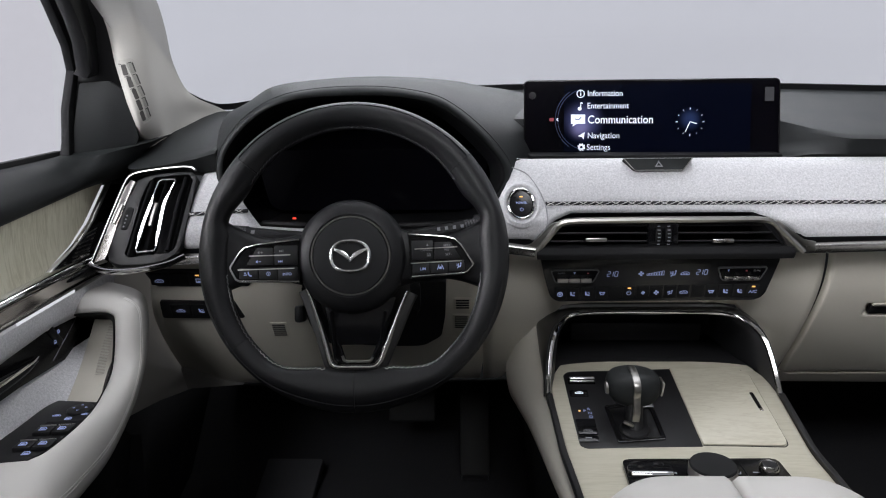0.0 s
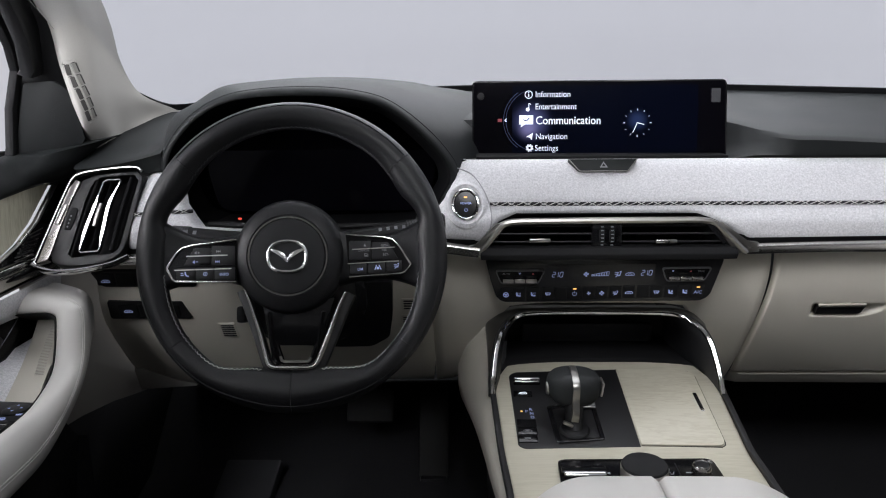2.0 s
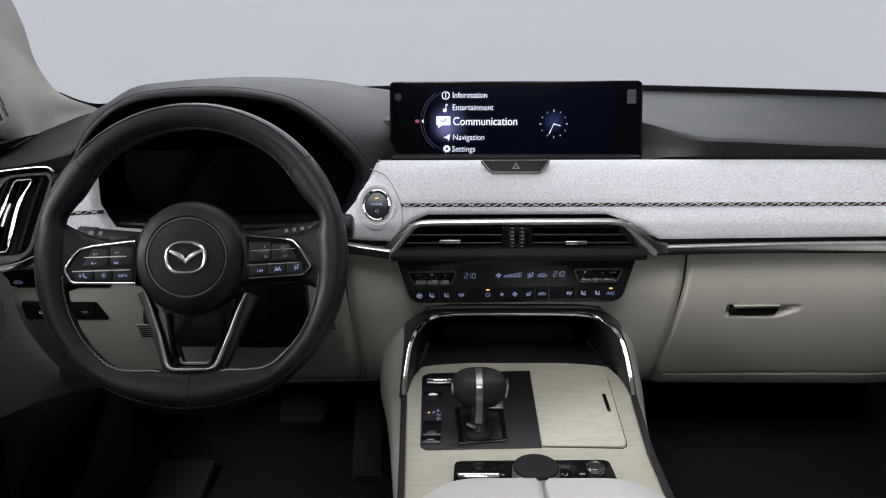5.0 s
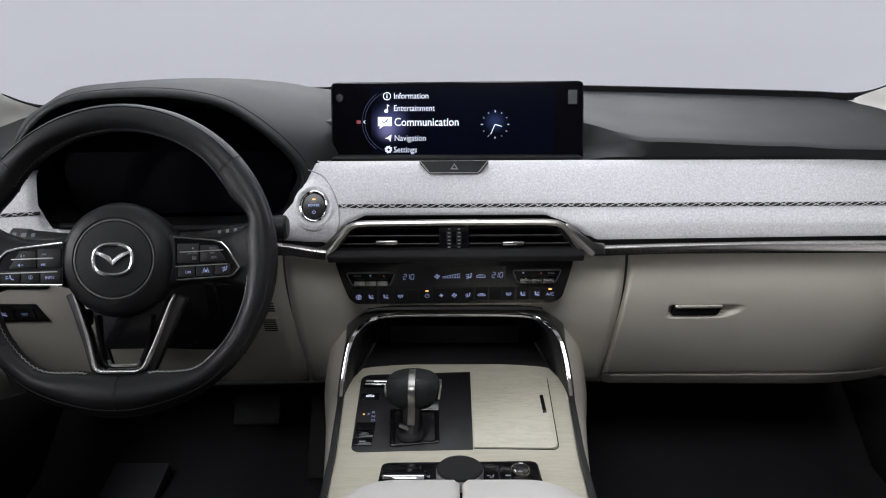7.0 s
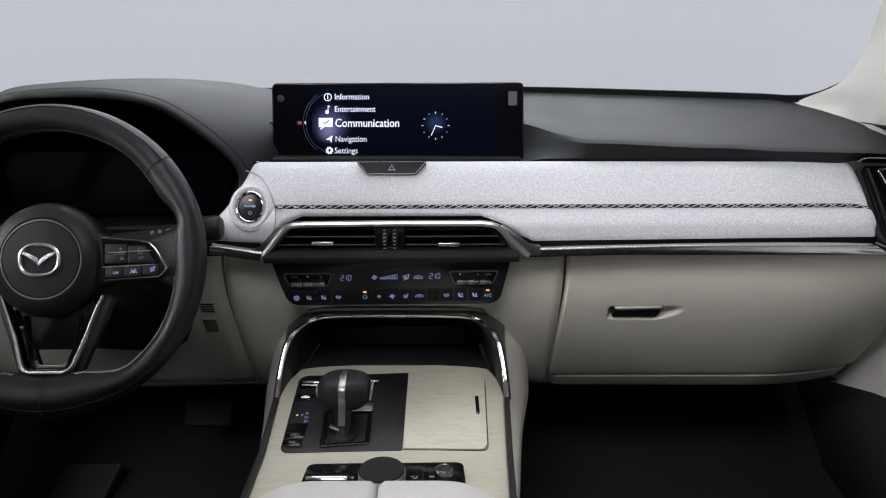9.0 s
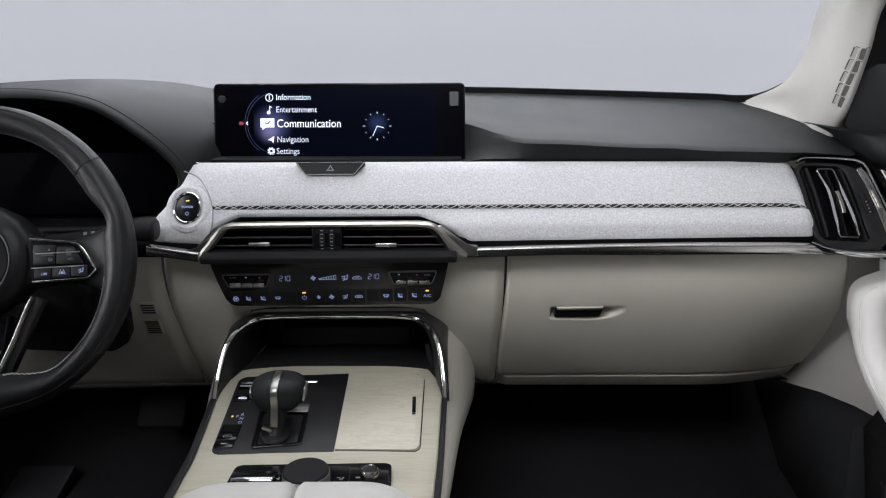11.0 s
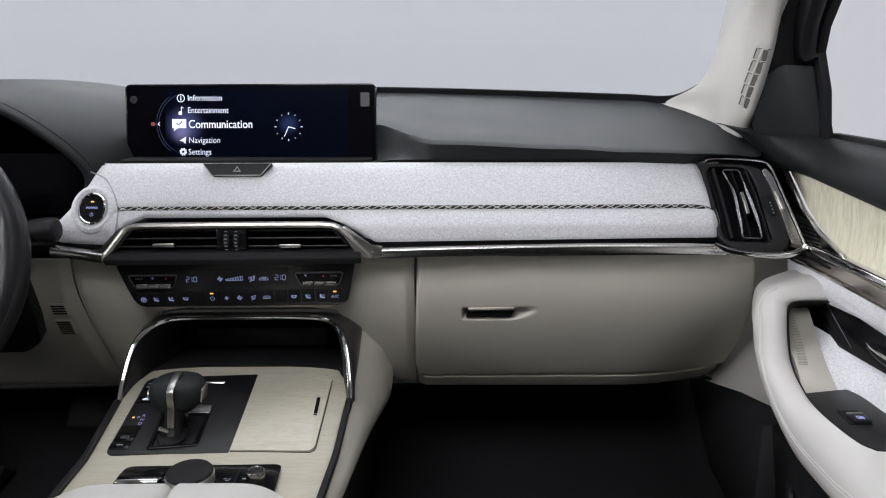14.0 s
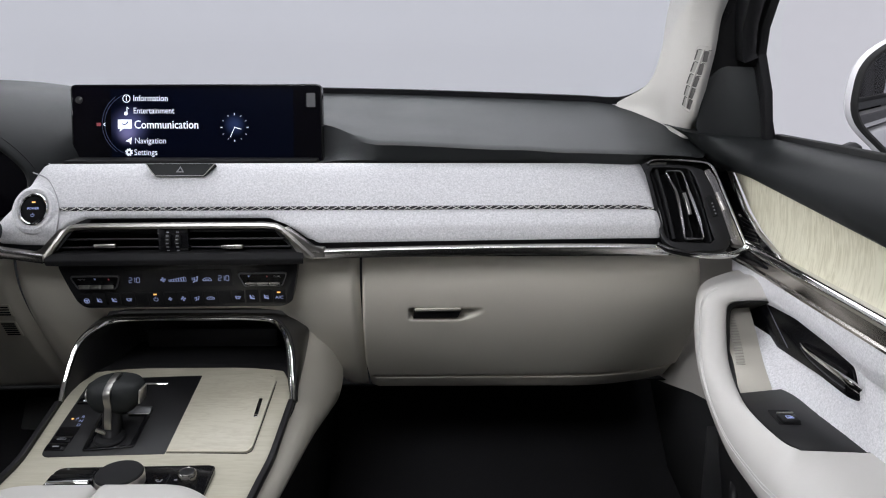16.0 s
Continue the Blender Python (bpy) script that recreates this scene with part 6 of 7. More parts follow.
    top = spline([(0.1585, 1.068, 0.8227), (0.1572, 1.054, 0.8037), (0.1564, 1.019, 0.7873), (0.1558, 0.974, 0.7727), (0.1545, 0.945, 0.7560), (0.1500, 0.900, 0.7500), (0.1460, 0.834, 0.738), (0.1415, 0.735, 0.738), (0.132, 0.45, 0.738)], 6)
    bot = spline([(0.1610, 1.082, 0.8210), (0.1865, 1.110, 0.7756), (0.1985, 1.125, 0.738), (0.1970, 1.085, 0.7120), (0.1880, 1.035, 0.7080), (0.1740, 0.960, 0.7060), (0.1570, 0.830, 0.700), (0.148, 0.735, 0.702), (0.140, 0.45, 0.702)], 6)
    midl = [a.lerp(b, 0.5) + Vector((0.006, -0.004, 0.002)) * min(1.0, i / 6) for i, (a, b) in enumerate(zip(top, bot))]
    und = [p + Vector((-0.05, 0.02, -0.03)) * min(1.0, i / 14) for i, p in enumerate(bot)]
    rows = [[(s * q.x, q.y, q.z) for q in (a, a.lerp(b, 0.5) + Vector((0.002, 0, 0)), b, b.lerp(c, 0.5) + Vector((0.003, 0, 0)), c, d)] for a, b, c, d in zip(top, midl, bot, und)]
    part("flank", grid(rows), CREAM, con, "cream leather flank", smooth=60)
    edge = [(s * (EDGE(y) + 0.0035), y, SURF(y) + 0.001) for y in [0.45 + 0.49 * i / 24 for i in range(25)]]
    part("edge_trim", sweep(edge, rounded([(-0.0035, -0.006), (0.0035, -0.006), (0.0035, 0.003), (-0.0035, 0.003)], 0.001, 2), up=(0, 0, 1)), SATIN, con, "black edge trim")
    part("pedestal", grid([[(s * 0.12, y, 0.72), (s * 0.155, y, 0.69), (s * 0.150, y, 0.55), (s * 0.145, y, 0.40)] for y in (0.0, 0.3, 0.6, 0.9, 1.2, 1.5)]), MATT, con, "black lower side", solid=0.004)


flank(1), flank(-1)


# ---- side air vents ----
def polar(outline, c, n=48):
    """Points of an outline at n even angles round c."""
    out, k = [], len(outline)
    for i in range(n):
        a = 2 * math.pi * i / n
        d = (math.cos(a), math.sin(a))
        best = None
        for j in range(k):
            p, q = outline[j], outline[(j + 1) % k]
            ex, ey = q[0] - p[0], q[1] - p[1]
            det = d[0] * -ey + d[1] * ex
            if abs(det) < 1e-12:
                continue
            rx, ry = p[0] - c[0], p[1] - c[1]
            t, u = (rx * -ey + ry * ex) / det, (d[0] * ry - d[1] * rx) / det
            if t > 0 and -1e-9 <= u <= 1 + 1e-9 and (best is None or t > best):
                best = t
        out.append((c[0] + d[0] * best, c[1] + d[1] * best))
    return out


def side_vent(s):
    v = thing("air_vent", (0.70 * s, 1.02, 0.96), "black side air vent with upright slats in a chrome frame", "air vent", "side air vents")
    P = plane_pose((0.70 * s, 1.006, 1.012), (1, -0.15 * s, 0), (0, 0.5, 0.86))
    if s < 0:
        P = plane_pose((-0.7045, 0.998, 1.012), (1, 0.15, 0), (0, 0.5, 0.86)) @ Matrix.Diagonal((1.05, 1.05, 1, 1))
    M = lambda pts: [(x * s, y) for x, y in (pts if s > 0 else pts[::-1])]
    face = rounded([(-0.0760, 0.0595), (-0.0506, 0.0615), (-0.0136, 0.0590), (0.0025, 0.0535), (0.0111, 0.0291), (0.0225, -0.0075), (0.0325, -0.0401), (0.0350, -0.0493), (0.0259, -0.0570), (0.0081, -0.0610), (-0.0348, -0.0600), (-0.0540, -0.0480), (-0.0600, -0.0270), (-0.0690, 0.0209)], 0.004, 3)
    hole = rounded([(-0.0715, 0.0555), (-0.0507, 0.0570), (-0.0205, 0.0560), (-0.0130, 0.0498), (-0.0046, 0.0263), (0.0068, -0.0252), (0.0128, -0.0455), (0.0098, -0.0500), (-0.0411, -0.0490), (-0.0495, -0.0433), (-0.0550, -0.0200), (-0.0640, 0.0209)], 0.004, 3)
    c = (-0.022, 0.0)
    part("face", frame_plate(polar(M(face), (c[0] * s, c[1])), polar(M(hole), (c[0] * s, c[1])), 0.03, 0.0010), SATIN, v, "satin black face", m=P)
    part("duct", plate(M(hole), 0.002), DEEP, v, "dark duct", m=P @ pose(0, 0, -0.028))
    for top, low, w in (((-0.0612, 0.0539), (-0.0395, -0.0440), 0.0046), ((-0.0372, 0.0500), (-0.0160, -0.0440), 0.0014), ((-0.0189, 0.0530), (0.0078, -0.0471), 0.0032), ((-0.0700, 0.0539), (-0.0470, -0.0440), 0.0012)):
        t0, b0 = Vector((top[0] * s, top[1], -0.008)), Vector((low[0] * s, low[1], -0.008))
        part("slat", sweep([t0, t0.lerp(b0, 0.35) + Vector((0.0016 * s, 0, 0)), t0.lerp(b0, 0.7) + Vector((0.0012 * s, 0, 0)), b0], rounded([(-w / 2, -0.011), (w / 2, -0.011), (w / 2, 0.005), (0.0, 0.0075), (-w / 2, 0.005)], 0.0008, 2), up=(0.30 * s, 0, 1)), MATT, v, m=P)
    # dark loop round the two middle slats, with broad bright edges
    loop = [(-0.0479, 0.0485), (-0.0466, 0.0514), (-0.0300, 0.0518), (-0.0262, 0.0490), (-0.0216, 0.0341), (-0.0183, 0.0204), (-0.0136, 0.0060), (-0.0083, -0.0114), (-0.0045, -0.0271), (-0.0014, -0.0419), (-0.0032, -0.0443), (-0.0240, -0.0441), (-0.0260, -0.0400), (-0.0275, -0.0262), (-0.0300, -0.0104), (-0.0325, 0.0071), (-0.0359, 0.0216), (-0.0422, 0.0361)]
    part("slat_loop", sweep([(a * s, b, 0.0) for a, b in loop], rounded([(-0.0011, -0.006), (0.0011, -0.006), (0.0011, 0.0012), (-0.0011, 0.0012)], 0.0005, 2), up=(0, 0, 1), closed=True), DARKSTEEL, v, "dark satin metal loop round the middle slats", m=P)
    for run, full in ((loop[:-7:-1] + loop[:1], (0.30, 0.78)), (loop[4:10], (0.22, 0.72))):
        run = sorted(run, key=lambda q: -q[1])
        line = spline([(a * s, b, 0) for a, b in run], 4)
        n_ = len(line) - 1
        edge_a, edge_b = [], []
        for i, q in enumerate(line):
            f = i / n_
            w = 0.0009 + 0.0010 * max(0.0, min(1.0, (f - full[0] + 0.12) / 0.12, (full[1] + 0.12 - f) / 0.12))
            edge_a.append((q.x - w, q.y))
            edge_b.append((q.x + w, q.y))
        part("slat_trim", plate(edge_a + edge_b[::-1], 0.004, 0.0006), CHROME, v, "bright chrome edge of a middle slat", m=P @ pose(0, 0, 0.0022))
    part("tab", sweep([(-0.0257 * s, 0.0180, 0.004), (-0.0222 * s, 0.0030, 0.006), (-0.0185 * s, -0.0115, 0.004)], rounded([(-0.0028, -0.003), (0.0028, -0.003), (0.0022, 0.0022), (-0.0022, 0.0022)], 0.001, 2), up=(0, 0, 1)), STEEL, v, "satin chrome tab", m=P)
    th = part("thumb_wheel", plate(M(rounded([(0.0027, 0.0152), (0.0086, 0.0177), (0.0121, 0.0146), (0.0166, 0.0003), (0.0191, -0.0115), (0.0111, -0.0133), (0.0065, 0.0001)][::-1], 0.002, 3)), 0.006, 0.0015), MATT, v, m=P @ pose(0, 0, 0.0015))
    part("mark", merge(*[moved(plate(ring(0.0011, 8), 0.0005), pose((0.0108 + 0.00128 * i) * s, 0.0055 - 0.0047 * i, 0)) for i in range(4)]), PRINT, th, "pale dots", m=P @ pose(0, 0, 0.0022))
    side = rounded([(0.0009, 0.0512), (0.0084, 0.0551), (0.0153, 0.0429), (0.0258, 0.0133), (0.0386, -0.0244), (0.0493, -0.0545), (0.0350, -0.0511), (0.0315, -0.0401), (0.0222, -0.0051), (0.0111, 0.0291)][::-1], 0.002, 2)
    part("side_trim", plate(M(side), 0.012, 0.0012), TRIMSATIN, v, "broad warm satin metal outer edge", m=P @ pose(0, 0, 0.0030))
    part("trim_tab", plate(M(rounded([(0.0150, 0.0204), (0.0190, 0.0206), (0.0282, -0.0042), (0.0242, -0.0052)][::-1], 0.001, 2)), 0.004, 0.0008), SATINCHROME, v, m=P @ pose(0, 0, 0.0060))
    edge = [(-0.0730, 0.0611), (-0.0685, 0.0650), (-0.0580, 0.0668), (-0.0350, 0.0664), (-0.0134, 0.0650), (0.0028, 0.0626), (0.0121, 0.0564), (0.0195, 0.0390), (0.0287, 0.0134), (0.0414, -0.0243), (0.0515, -0.0542)]
    part("outer_trim", sweep([(p.x * s, p.y, 0.0030) for p in spline([(a, b, 0) for a, b in edge], 4)], rounded([(-0.0022, -0.006), (0.0022, -0.006), (0.0016, 0.002), (-0.0016, 0.002)], 0.001, 2), up=(0, 0, 1), size=lambda t: 1.0 - 0.35 * max(0.0, t - 0.5)), DARKCHROME, v, "chrome upper and outer edge", m=P)
    low = spline([(-0.0620, -0.0545, 0), (-0.0540, -0.0580, 0), (-0.0400, -0.0630, 0), (-0.0050, -0.0675, 0), (0.0290, -0.0660, 0), (0.0470, -0.0590, 0), (0.0530, -0.0530, 0)], 4)
    part("bottom_trim", sweep([(p.x * s, p.y, 0.0040) for p in low], rounded([(-0.0042, -0.008), (0.0034, -0.008), (0.0030, 0.000), (0.0000, 0.002), (-0.0042, -0.001)], 0.0010, 2), up=(0, 0, 1)), CHROME, v, "chrome lower edge", m=P)


side_vent(1), side_vent(-1)


# ---- doors ----
def door(s):
    global OUT
    OUT = 0.016
    d = thing("car_door", (0.80 * s, 0.35, 0.45), "closed car door trimmed in dark leather, maple, cloth and white leather", "car door", "front doors")
    X = lambda rows: [[(s * x, y, z) for x, y, z in r] for r in rows]
    ys = [1.24, 1.18, 1.12, 1.09, 1.06, 1.045, 1.03, 1.015, 1.0, 0.985, 0.97, 0.95, 0.90, 0.85, 0.80, 0.72, 0.64, 0.55, 0.40, 0.20, -0.10, -0.40, -0.95]
    at_y = lambda *v: line_at([0.70, 0.97, 1.00, 1.03, 1.06, 1.09, 1.12, 1.24], v)
    lift = at_y(0, 0, 0.0015, 0.0050, 0.0090, 0.0130, 0.0150, 0.0150)
    crest_x, crest_z = at_y(0.772, 0.772, 0.764, 0.731, 0.684, 0.678, 0.680, 0.680), at_y(1.090, 1.090, 1.0915, 1.0995, 1.1085, 1.1115, 1.1125, 1.1125)
    brow_x, brow_z = at_y(0.756, 0.756, 0.751, 0.7270, 0.7030, 0.6990, 0.696, 0.696), at_y(1.078, 1.078, 1.0785, 1.0870, 1.0930, 1.0980, 1.100, 1.100)
    side_x, side_z = at_y(0.751, 0.751, 0.750, 0.735, 0.7150, 0.7120, 0.708, 0.700), at_y(1.063, 1.063, 1.064, 1.0690, 1.0735, 1.0800, 1.082, 1.082)
    xlow = at_y(0.7520, 0.7520, 0.7520, 0.7480, 0.7360, 0.7280, 0.7200, 0.7200)
    zb = lambda y: 1.058 - 0.054 * (1.05 - min(y, 1.10)) if s < 0 else 1.0550 - 0.066 * (1.05 - min(y, 1.08))
    part("upper_pad", grid(X([[(0.835, y, 1.080), (0.822, y, 1.0945), (0.805, y, 1.0985), (0.788, y, 1.0970 + lift(y)), (crest_x(y), y, crest_z(y)), (brow_x(y), y, brow_z(y)), (side_x(y), y, side_z(y)), (xlow(y) + 0.001, y, zb(y) + 0.004), (xlow(y) + 0.006, y, zb(y)), (xlow(y) + 0.025, y, zb(y) - 0.004)] for y in ys])), DASH, d, "dark grey leather upper pad", smooth=60)
    # wood
    wf = line_at([0.955, 0.973, 0.989, 1.010, 1.054, 1.08], [0.86, 0.893, 0.957, 1.006, 1.070, 1.09])
    rows = []
    for i in range(25):
        row = []
        for j in range(11):
            t = j / 10
            yb_ = -0.40
            z = 0.962 + (1.054 - 0.962) * t
            y = wf(z) + (yb_ - wf(z)) * (i / 24) ** 1.6
            zz = 0.962 + (zb(y) + 0.002 - 0.962) * t
            row.append((0.7585 + 0.004 * math.sin(math.pi * t) , y, zz))
        rows.append(row)
    part("wood_inlay", grid(X(rows)), MAPLE_DOOR, d, "pale figured maple inlay", smooth=60)
    part("inlay_trim", grid(X([[(0.7590, wf(z) - 0.001, z), (0.7545, wf(z), z), (0.7535, wf(z) + 0.0035, z), (0.7535, wf(z) + 0.0085, z), (0.7550, wf(z) + 0.0105, z)] for z in (0.962, 0.968, 0.973, 0.977, 0.981, 0.985, 0.989, 0.994, 1.000, 1.005, 1.010, 1.020, 1.030, 1.042, 1.053)])), SATINCHROME, d, "chrome edge of the inlay", smooth=60)
    part("front_trim", grid(X([[(0.7575, wf(z), z), (0.7560, wf(z) + 0.05, z + 0.004), (0.7540, 1.20, z + 0.01)] for z in (0.957, 0.968, 0.980, 0.995, 1.010, 1.030, 1.052)])), GLOSS, d, "gloss black front trim", smooth=60)
    for i in range(11):
        f = i / 10
        a = (s * 0.7548, 1.021 - 0.032 * f, 0.9985 - 0.028 * f)
        b = (s * 0.7556, 0.984 - 0.034 * f, 0.9955 - 0.021 * f)
        # bright and dark metal by turns stands for light caught on black ribs
        part("rib", tube([a, b], 0.0010, 6, up=(1, 0, 0)), SATINCHROME if i % 2 == 0 else GUNMETAL, d, "raised rib, caught light put into its metal colour")
    OUT = 0.011
    # chrome spear: bright upper edge and warm lower face
    ye = [1.035, 1.00, 0.96, 0.92, 0.86, 0.78, 0.70, 0.60, 0.40, 0.10, -0.40]
    cx = line_at([0.90, 0.96, 1.0, 1.035], [0.7500, 0.7490, 0.7460, 0.7450])
    part("chrome_spear", grid(X([[(0.762, y, 0.9720), (cx(y) + 0.003, y, 0.9700), (cx(y), y, 0.9665), (cx(y), y, 0.9600), (cx(y) + 0.003, y, 0.9580)] for y in ye])), CHROME, d, "bright chrome spear", smooth=50)
    part("spear_face", grid(X([[(cx(y) + 0.003, y, 0.9585), (cx(y) + 0.0035, y, 0.9560), (cx(y) + 0.006, y, 0.9420), (cx(y) + 0.0035, y, 0.9400), (cx(y) + 0.005, y, 0.9365), (0.768, y, 0.9350)] for y in ye])), BRONZE, d, "warm satin metal lower face", smooth=50)
    part("spear_inset", grid(X([[(cx(y) - 0.0010, y, zc_ + h), (cx(y) - 0.0016, y, zc_), (cx(y) - 0.0004, y, zc_ - h)] for y, zc_, h in ((1.034, 0.9555, 0.0085), (1.00, 0.9550, 0.0080), (0.97, 0.9545, 0.0065), (0.935, 0.9545, 0.0040), (0.905, 0.9545, 0.0008))])), PIANO, d, "gloss black wedge set in the spear", solid=0.002)
    OUT = 0.004
    # cloth band under the spear
    cb = line_at([-0.4, 0.60, 0.75, 0.80, 0.90, 0.985, 1.04], [0.900, 0.900, 0.893, 0.908, 0.903, 0.893, 0.900])
    part("cloth_band", grid(X([[(0.756, y, 0.9360), (0.7565, y, 0.925), (0.759, y, 0.912), (0.766, y, cb(y)), (0.776, y, cb(y) - 0.003)] for y in ye])), CLOTH, d, "pale melange cloth band", smooth=60)
    # recess with the latch
    rec = [(0.990, 0.882), (0.956, 0.907), (0.871, 0.909), (0.802, 0.909), (0.771, 0.906), (0.752, 0.904), (0.730, 0.893), (0.712, 0.866), (0.733, 0.8625), (0.792, 0.862), (0.955, 0.852), (0.990, 0.840)]
    pr = plane_pose((0.7660 * s, 0, 0), (0, 1, 0) if s < 0 else (0, -1, 0), (0, 0, 1))
    o = [((y if s < 0 else -y), z) for y, z in rec]
    part("latch_panel", plate(rounded(o if s > 0 else o, 0.006, 3), 0.01, 0.001), PIANO, d, "gloss black latch panel", m=pr)
    part("groove", tube([(s * 0.7656, y, z) for y, z in ((0.935, 0.898), (0.904, 0.882), (0.869, 0.865))], 0.0006, 6, up=(1, 0, 0)), GUNMETAL, d, "fine bright line")
    part("lever_cup", sweep([(s * 0.7652, y, z) for y, z in ((0.832, 0.8800), (0.800, 0.8770), (0.770, 0.8760), (0.738, 0.8770))], rounded([(-0.004, -0.009), (0.001, -0.009), (0.001, 0.009), (-0.004, 0.009)], 0.001, 2), up=(0, 0, 1), size=lambda t: 0.25 + 0.95 * min(1, t * 1.6)), MATT, d, "dark cup behind the lever")
    lv = part("latch_lever", sweep([(s * x, y, z) for x, y, z in spline([(0.7625, 0.834, 0.8840), (0.7580, 0.815, 0.8850), (0.7545, 0.775, 0.8870), (0.7540, 0.735, 0.8880), (0.7560, 0.716, 0.8860), (0.7640, 0.708, 0.8800)], 5)], rounded([(-0.003, -0.0036), (0.002, -0.0036), (0.002, 0.003), (-0.003, 0.003)], 0.0012, 2), up=(0, 0, 1), size=lambda t: 0.30 + 0.75 * min(1, t * 1.2)), CHROME, d, "chrome latch lever")
    part("lever_edge", sweep([(s * x, y, z) for x, y, z in spline([(0.7610, 0.830, 0.8800), (0.7565, 0.800, 0.8780), (0.7550, 0.760, 0.8770), (0.7555, 0.722, 0.8770)], 4)], ring(0.0007, 6), up=(0, 0, 1)), GUNMETAL, lv)
    if s < 0:
        lk = part("lock_switch", box(0.003, 0.011, 0.034, 0.001), SATIN, d, "lock switch", m=pose(0.7655 * s, 0.881, 0.892, 38, 0, 0))
        for y, z in ((0.886, 0.8965), (0.876, 0.8865)):
            part("symbol", symbol("window", 0.0055), GLOW_BLUE, lk, m=plane_pose((0.7635 * s, y, z), (0, 1, 0), (0, 0, 1)))
    # pocket
    cols = [[(0.7575, 0.950, 0.866), (0.752, 0.917, 0.851), (0.745, 0.887, 0.842), (0.737, 0.835, 0.822), (0.737, 0.83, 0.81)],
            [(0.769, 0.900, 0.862), (0.766, 0.885, 0.852), (0.760, 0.850, 0.843), (0.751, 0.810, 0.822), (0.751, 0.81, 0.81)],
            [(0.771, 0.800, 0.868), (0.768, 0.800, 0.856), (0.763, 0.780, 0.845), (0.755, 0.760, 0.822), (0.755, 0.76, 0.81)],
            [(0.769, 0.700, 0.910), (0.768, 0.700, 0.866), (0.766, 0.690, 0.846), (0.763, 0.670, 0.822), (0.763, 0.67, 0.81)],
            [(0.770, 0.450, 0.910), (0.770, 0.450, 0.866), (0.770, 0.450, 0.850), (0.770, 0.450, 0.822), (0.770, 0.45, 0.81)],
            [(0.772, -0.40, 0.910), (0.772, -0.40, 0.866), (0.773, -0.40, 0.850), (0.773, -0.40, 0.822), (0.773, -0.4, 0.81)]]
    part("pocket_cloth", grid(X([list(r) for r in zip(*[spline(c, 3) for c in zip(*cols)])])), CLOTH, d, "pale melange cloth in the pull pocket", smooth=60)
    wall = [[(0.717, 0.962, 0.886), (0.730, 0.957, 0.8865), (0.752, 0.956, 0.888)], [(0.7135, 0.940, 0.860), (0.730, 0.936, 0.860), (0.755, 0.936, 0.862)],
            [(0.7095, 0.892, 0.842), (0.724, 0.886, 0.842), (0.745, 0.886, 0.842)], [(0.699, 0.842, 0.822), (0.716, 0.835, 0.822), (0.737, 0.834, 0.822)], [(0.699, 0.838, 0.81), (0.700, 0.832, 0.81), (0.737, 0.830, 0.81)]]
    fw = part("pocket_front", grid(X([spline(c, 4) for c in zip(*[spline(r, 4) for r in wall])])), SHADEDTAN, d, "beige front wall of the pocket, darkened for the grip's shade", smooth=60)
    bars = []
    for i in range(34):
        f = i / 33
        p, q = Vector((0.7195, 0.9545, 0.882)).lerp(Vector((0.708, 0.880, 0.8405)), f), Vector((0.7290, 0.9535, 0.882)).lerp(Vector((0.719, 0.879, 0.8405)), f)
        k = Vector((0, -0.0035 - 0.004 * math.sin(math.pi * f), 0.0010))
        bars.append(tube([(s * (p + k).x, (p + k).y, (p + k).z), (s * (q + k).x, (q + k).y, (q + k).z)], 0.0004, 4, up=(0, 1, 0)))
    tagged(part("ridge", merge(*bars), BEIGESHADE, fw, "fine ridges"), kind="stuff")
    part("pocket_lining", grid(X([[(0.722, 0.992, z), (0.74, 0.985, z), (0.79, 0.99, z)] for z in (0.85, 0.88, 0.912)] + [[(0.722, 0.945, 0.913), (0.74, 0.945, 0.913), (0.79, 0.945, 0.913)]])), MATT, d, "black rim of the pocket", solid=0.003)
    # white leather grip and armrest
    def run(pts, k):
        out = spline(pts[:k], 6)
        for a, b in zip(pts[k - 1:-1], pts[k:]):
            out += [Vector(a).lerp(Vector(b), i / 6) for i in range(1, 7)]
        return out
    O = run([(0.762, 0.980, 0.926), (0.728, 0.974, 0.921), (0.694, 0.966, 0.909), (0.682, 0.957, 0.885), (0.678, 0.932, 0.839), (0.675, 0.878, 0.800), (0.674, 0.796, 0.768), (0.674, 0.725, 0.762), (0.673, 0.66, 0.762), (0.672, 0.58, 0.762), (0.671, 0.45, 0.762), (0.670, 0.10, 0.762), (0.668, -0.40, 0.762)], 9)
    I = run([(0.770, 0.927, 0.906), (0.740, 0.928, 0.906), (0.717, 0.929, 0.903), (0.709, 0.922, 0.890), (0.704, 0.892, 0.842), (0.692, 0.825, 0.828), (0.684, 0.765, 0.8285), (0.688, 0.704, 0.8285), (0.698, 0.683, 0.8285), (0.728, 0.680, 0.8285), (0.768, 0.676, 0.8285), (0.772, 0.20, 0.832), (0.774, -0.40, 0.836)], 9)
    rows, rim = [], []
    n = len(O) - 1
    for i, (a, b) in enumerate(zip(O, I)):
        t = i / n * 12
        w = max(0.0, min(1.0, (t - 3.5) / 2.5))
        nv = Vector((-0.45, -0.85, 0.25)).lerp(Vector((-0.75, 0.0, 0.66)), w).normalized()
        if t < 2:
            nv = Vector((-0.1, -0.85, 0.5)).lerp(nv, t / 2).normalized()
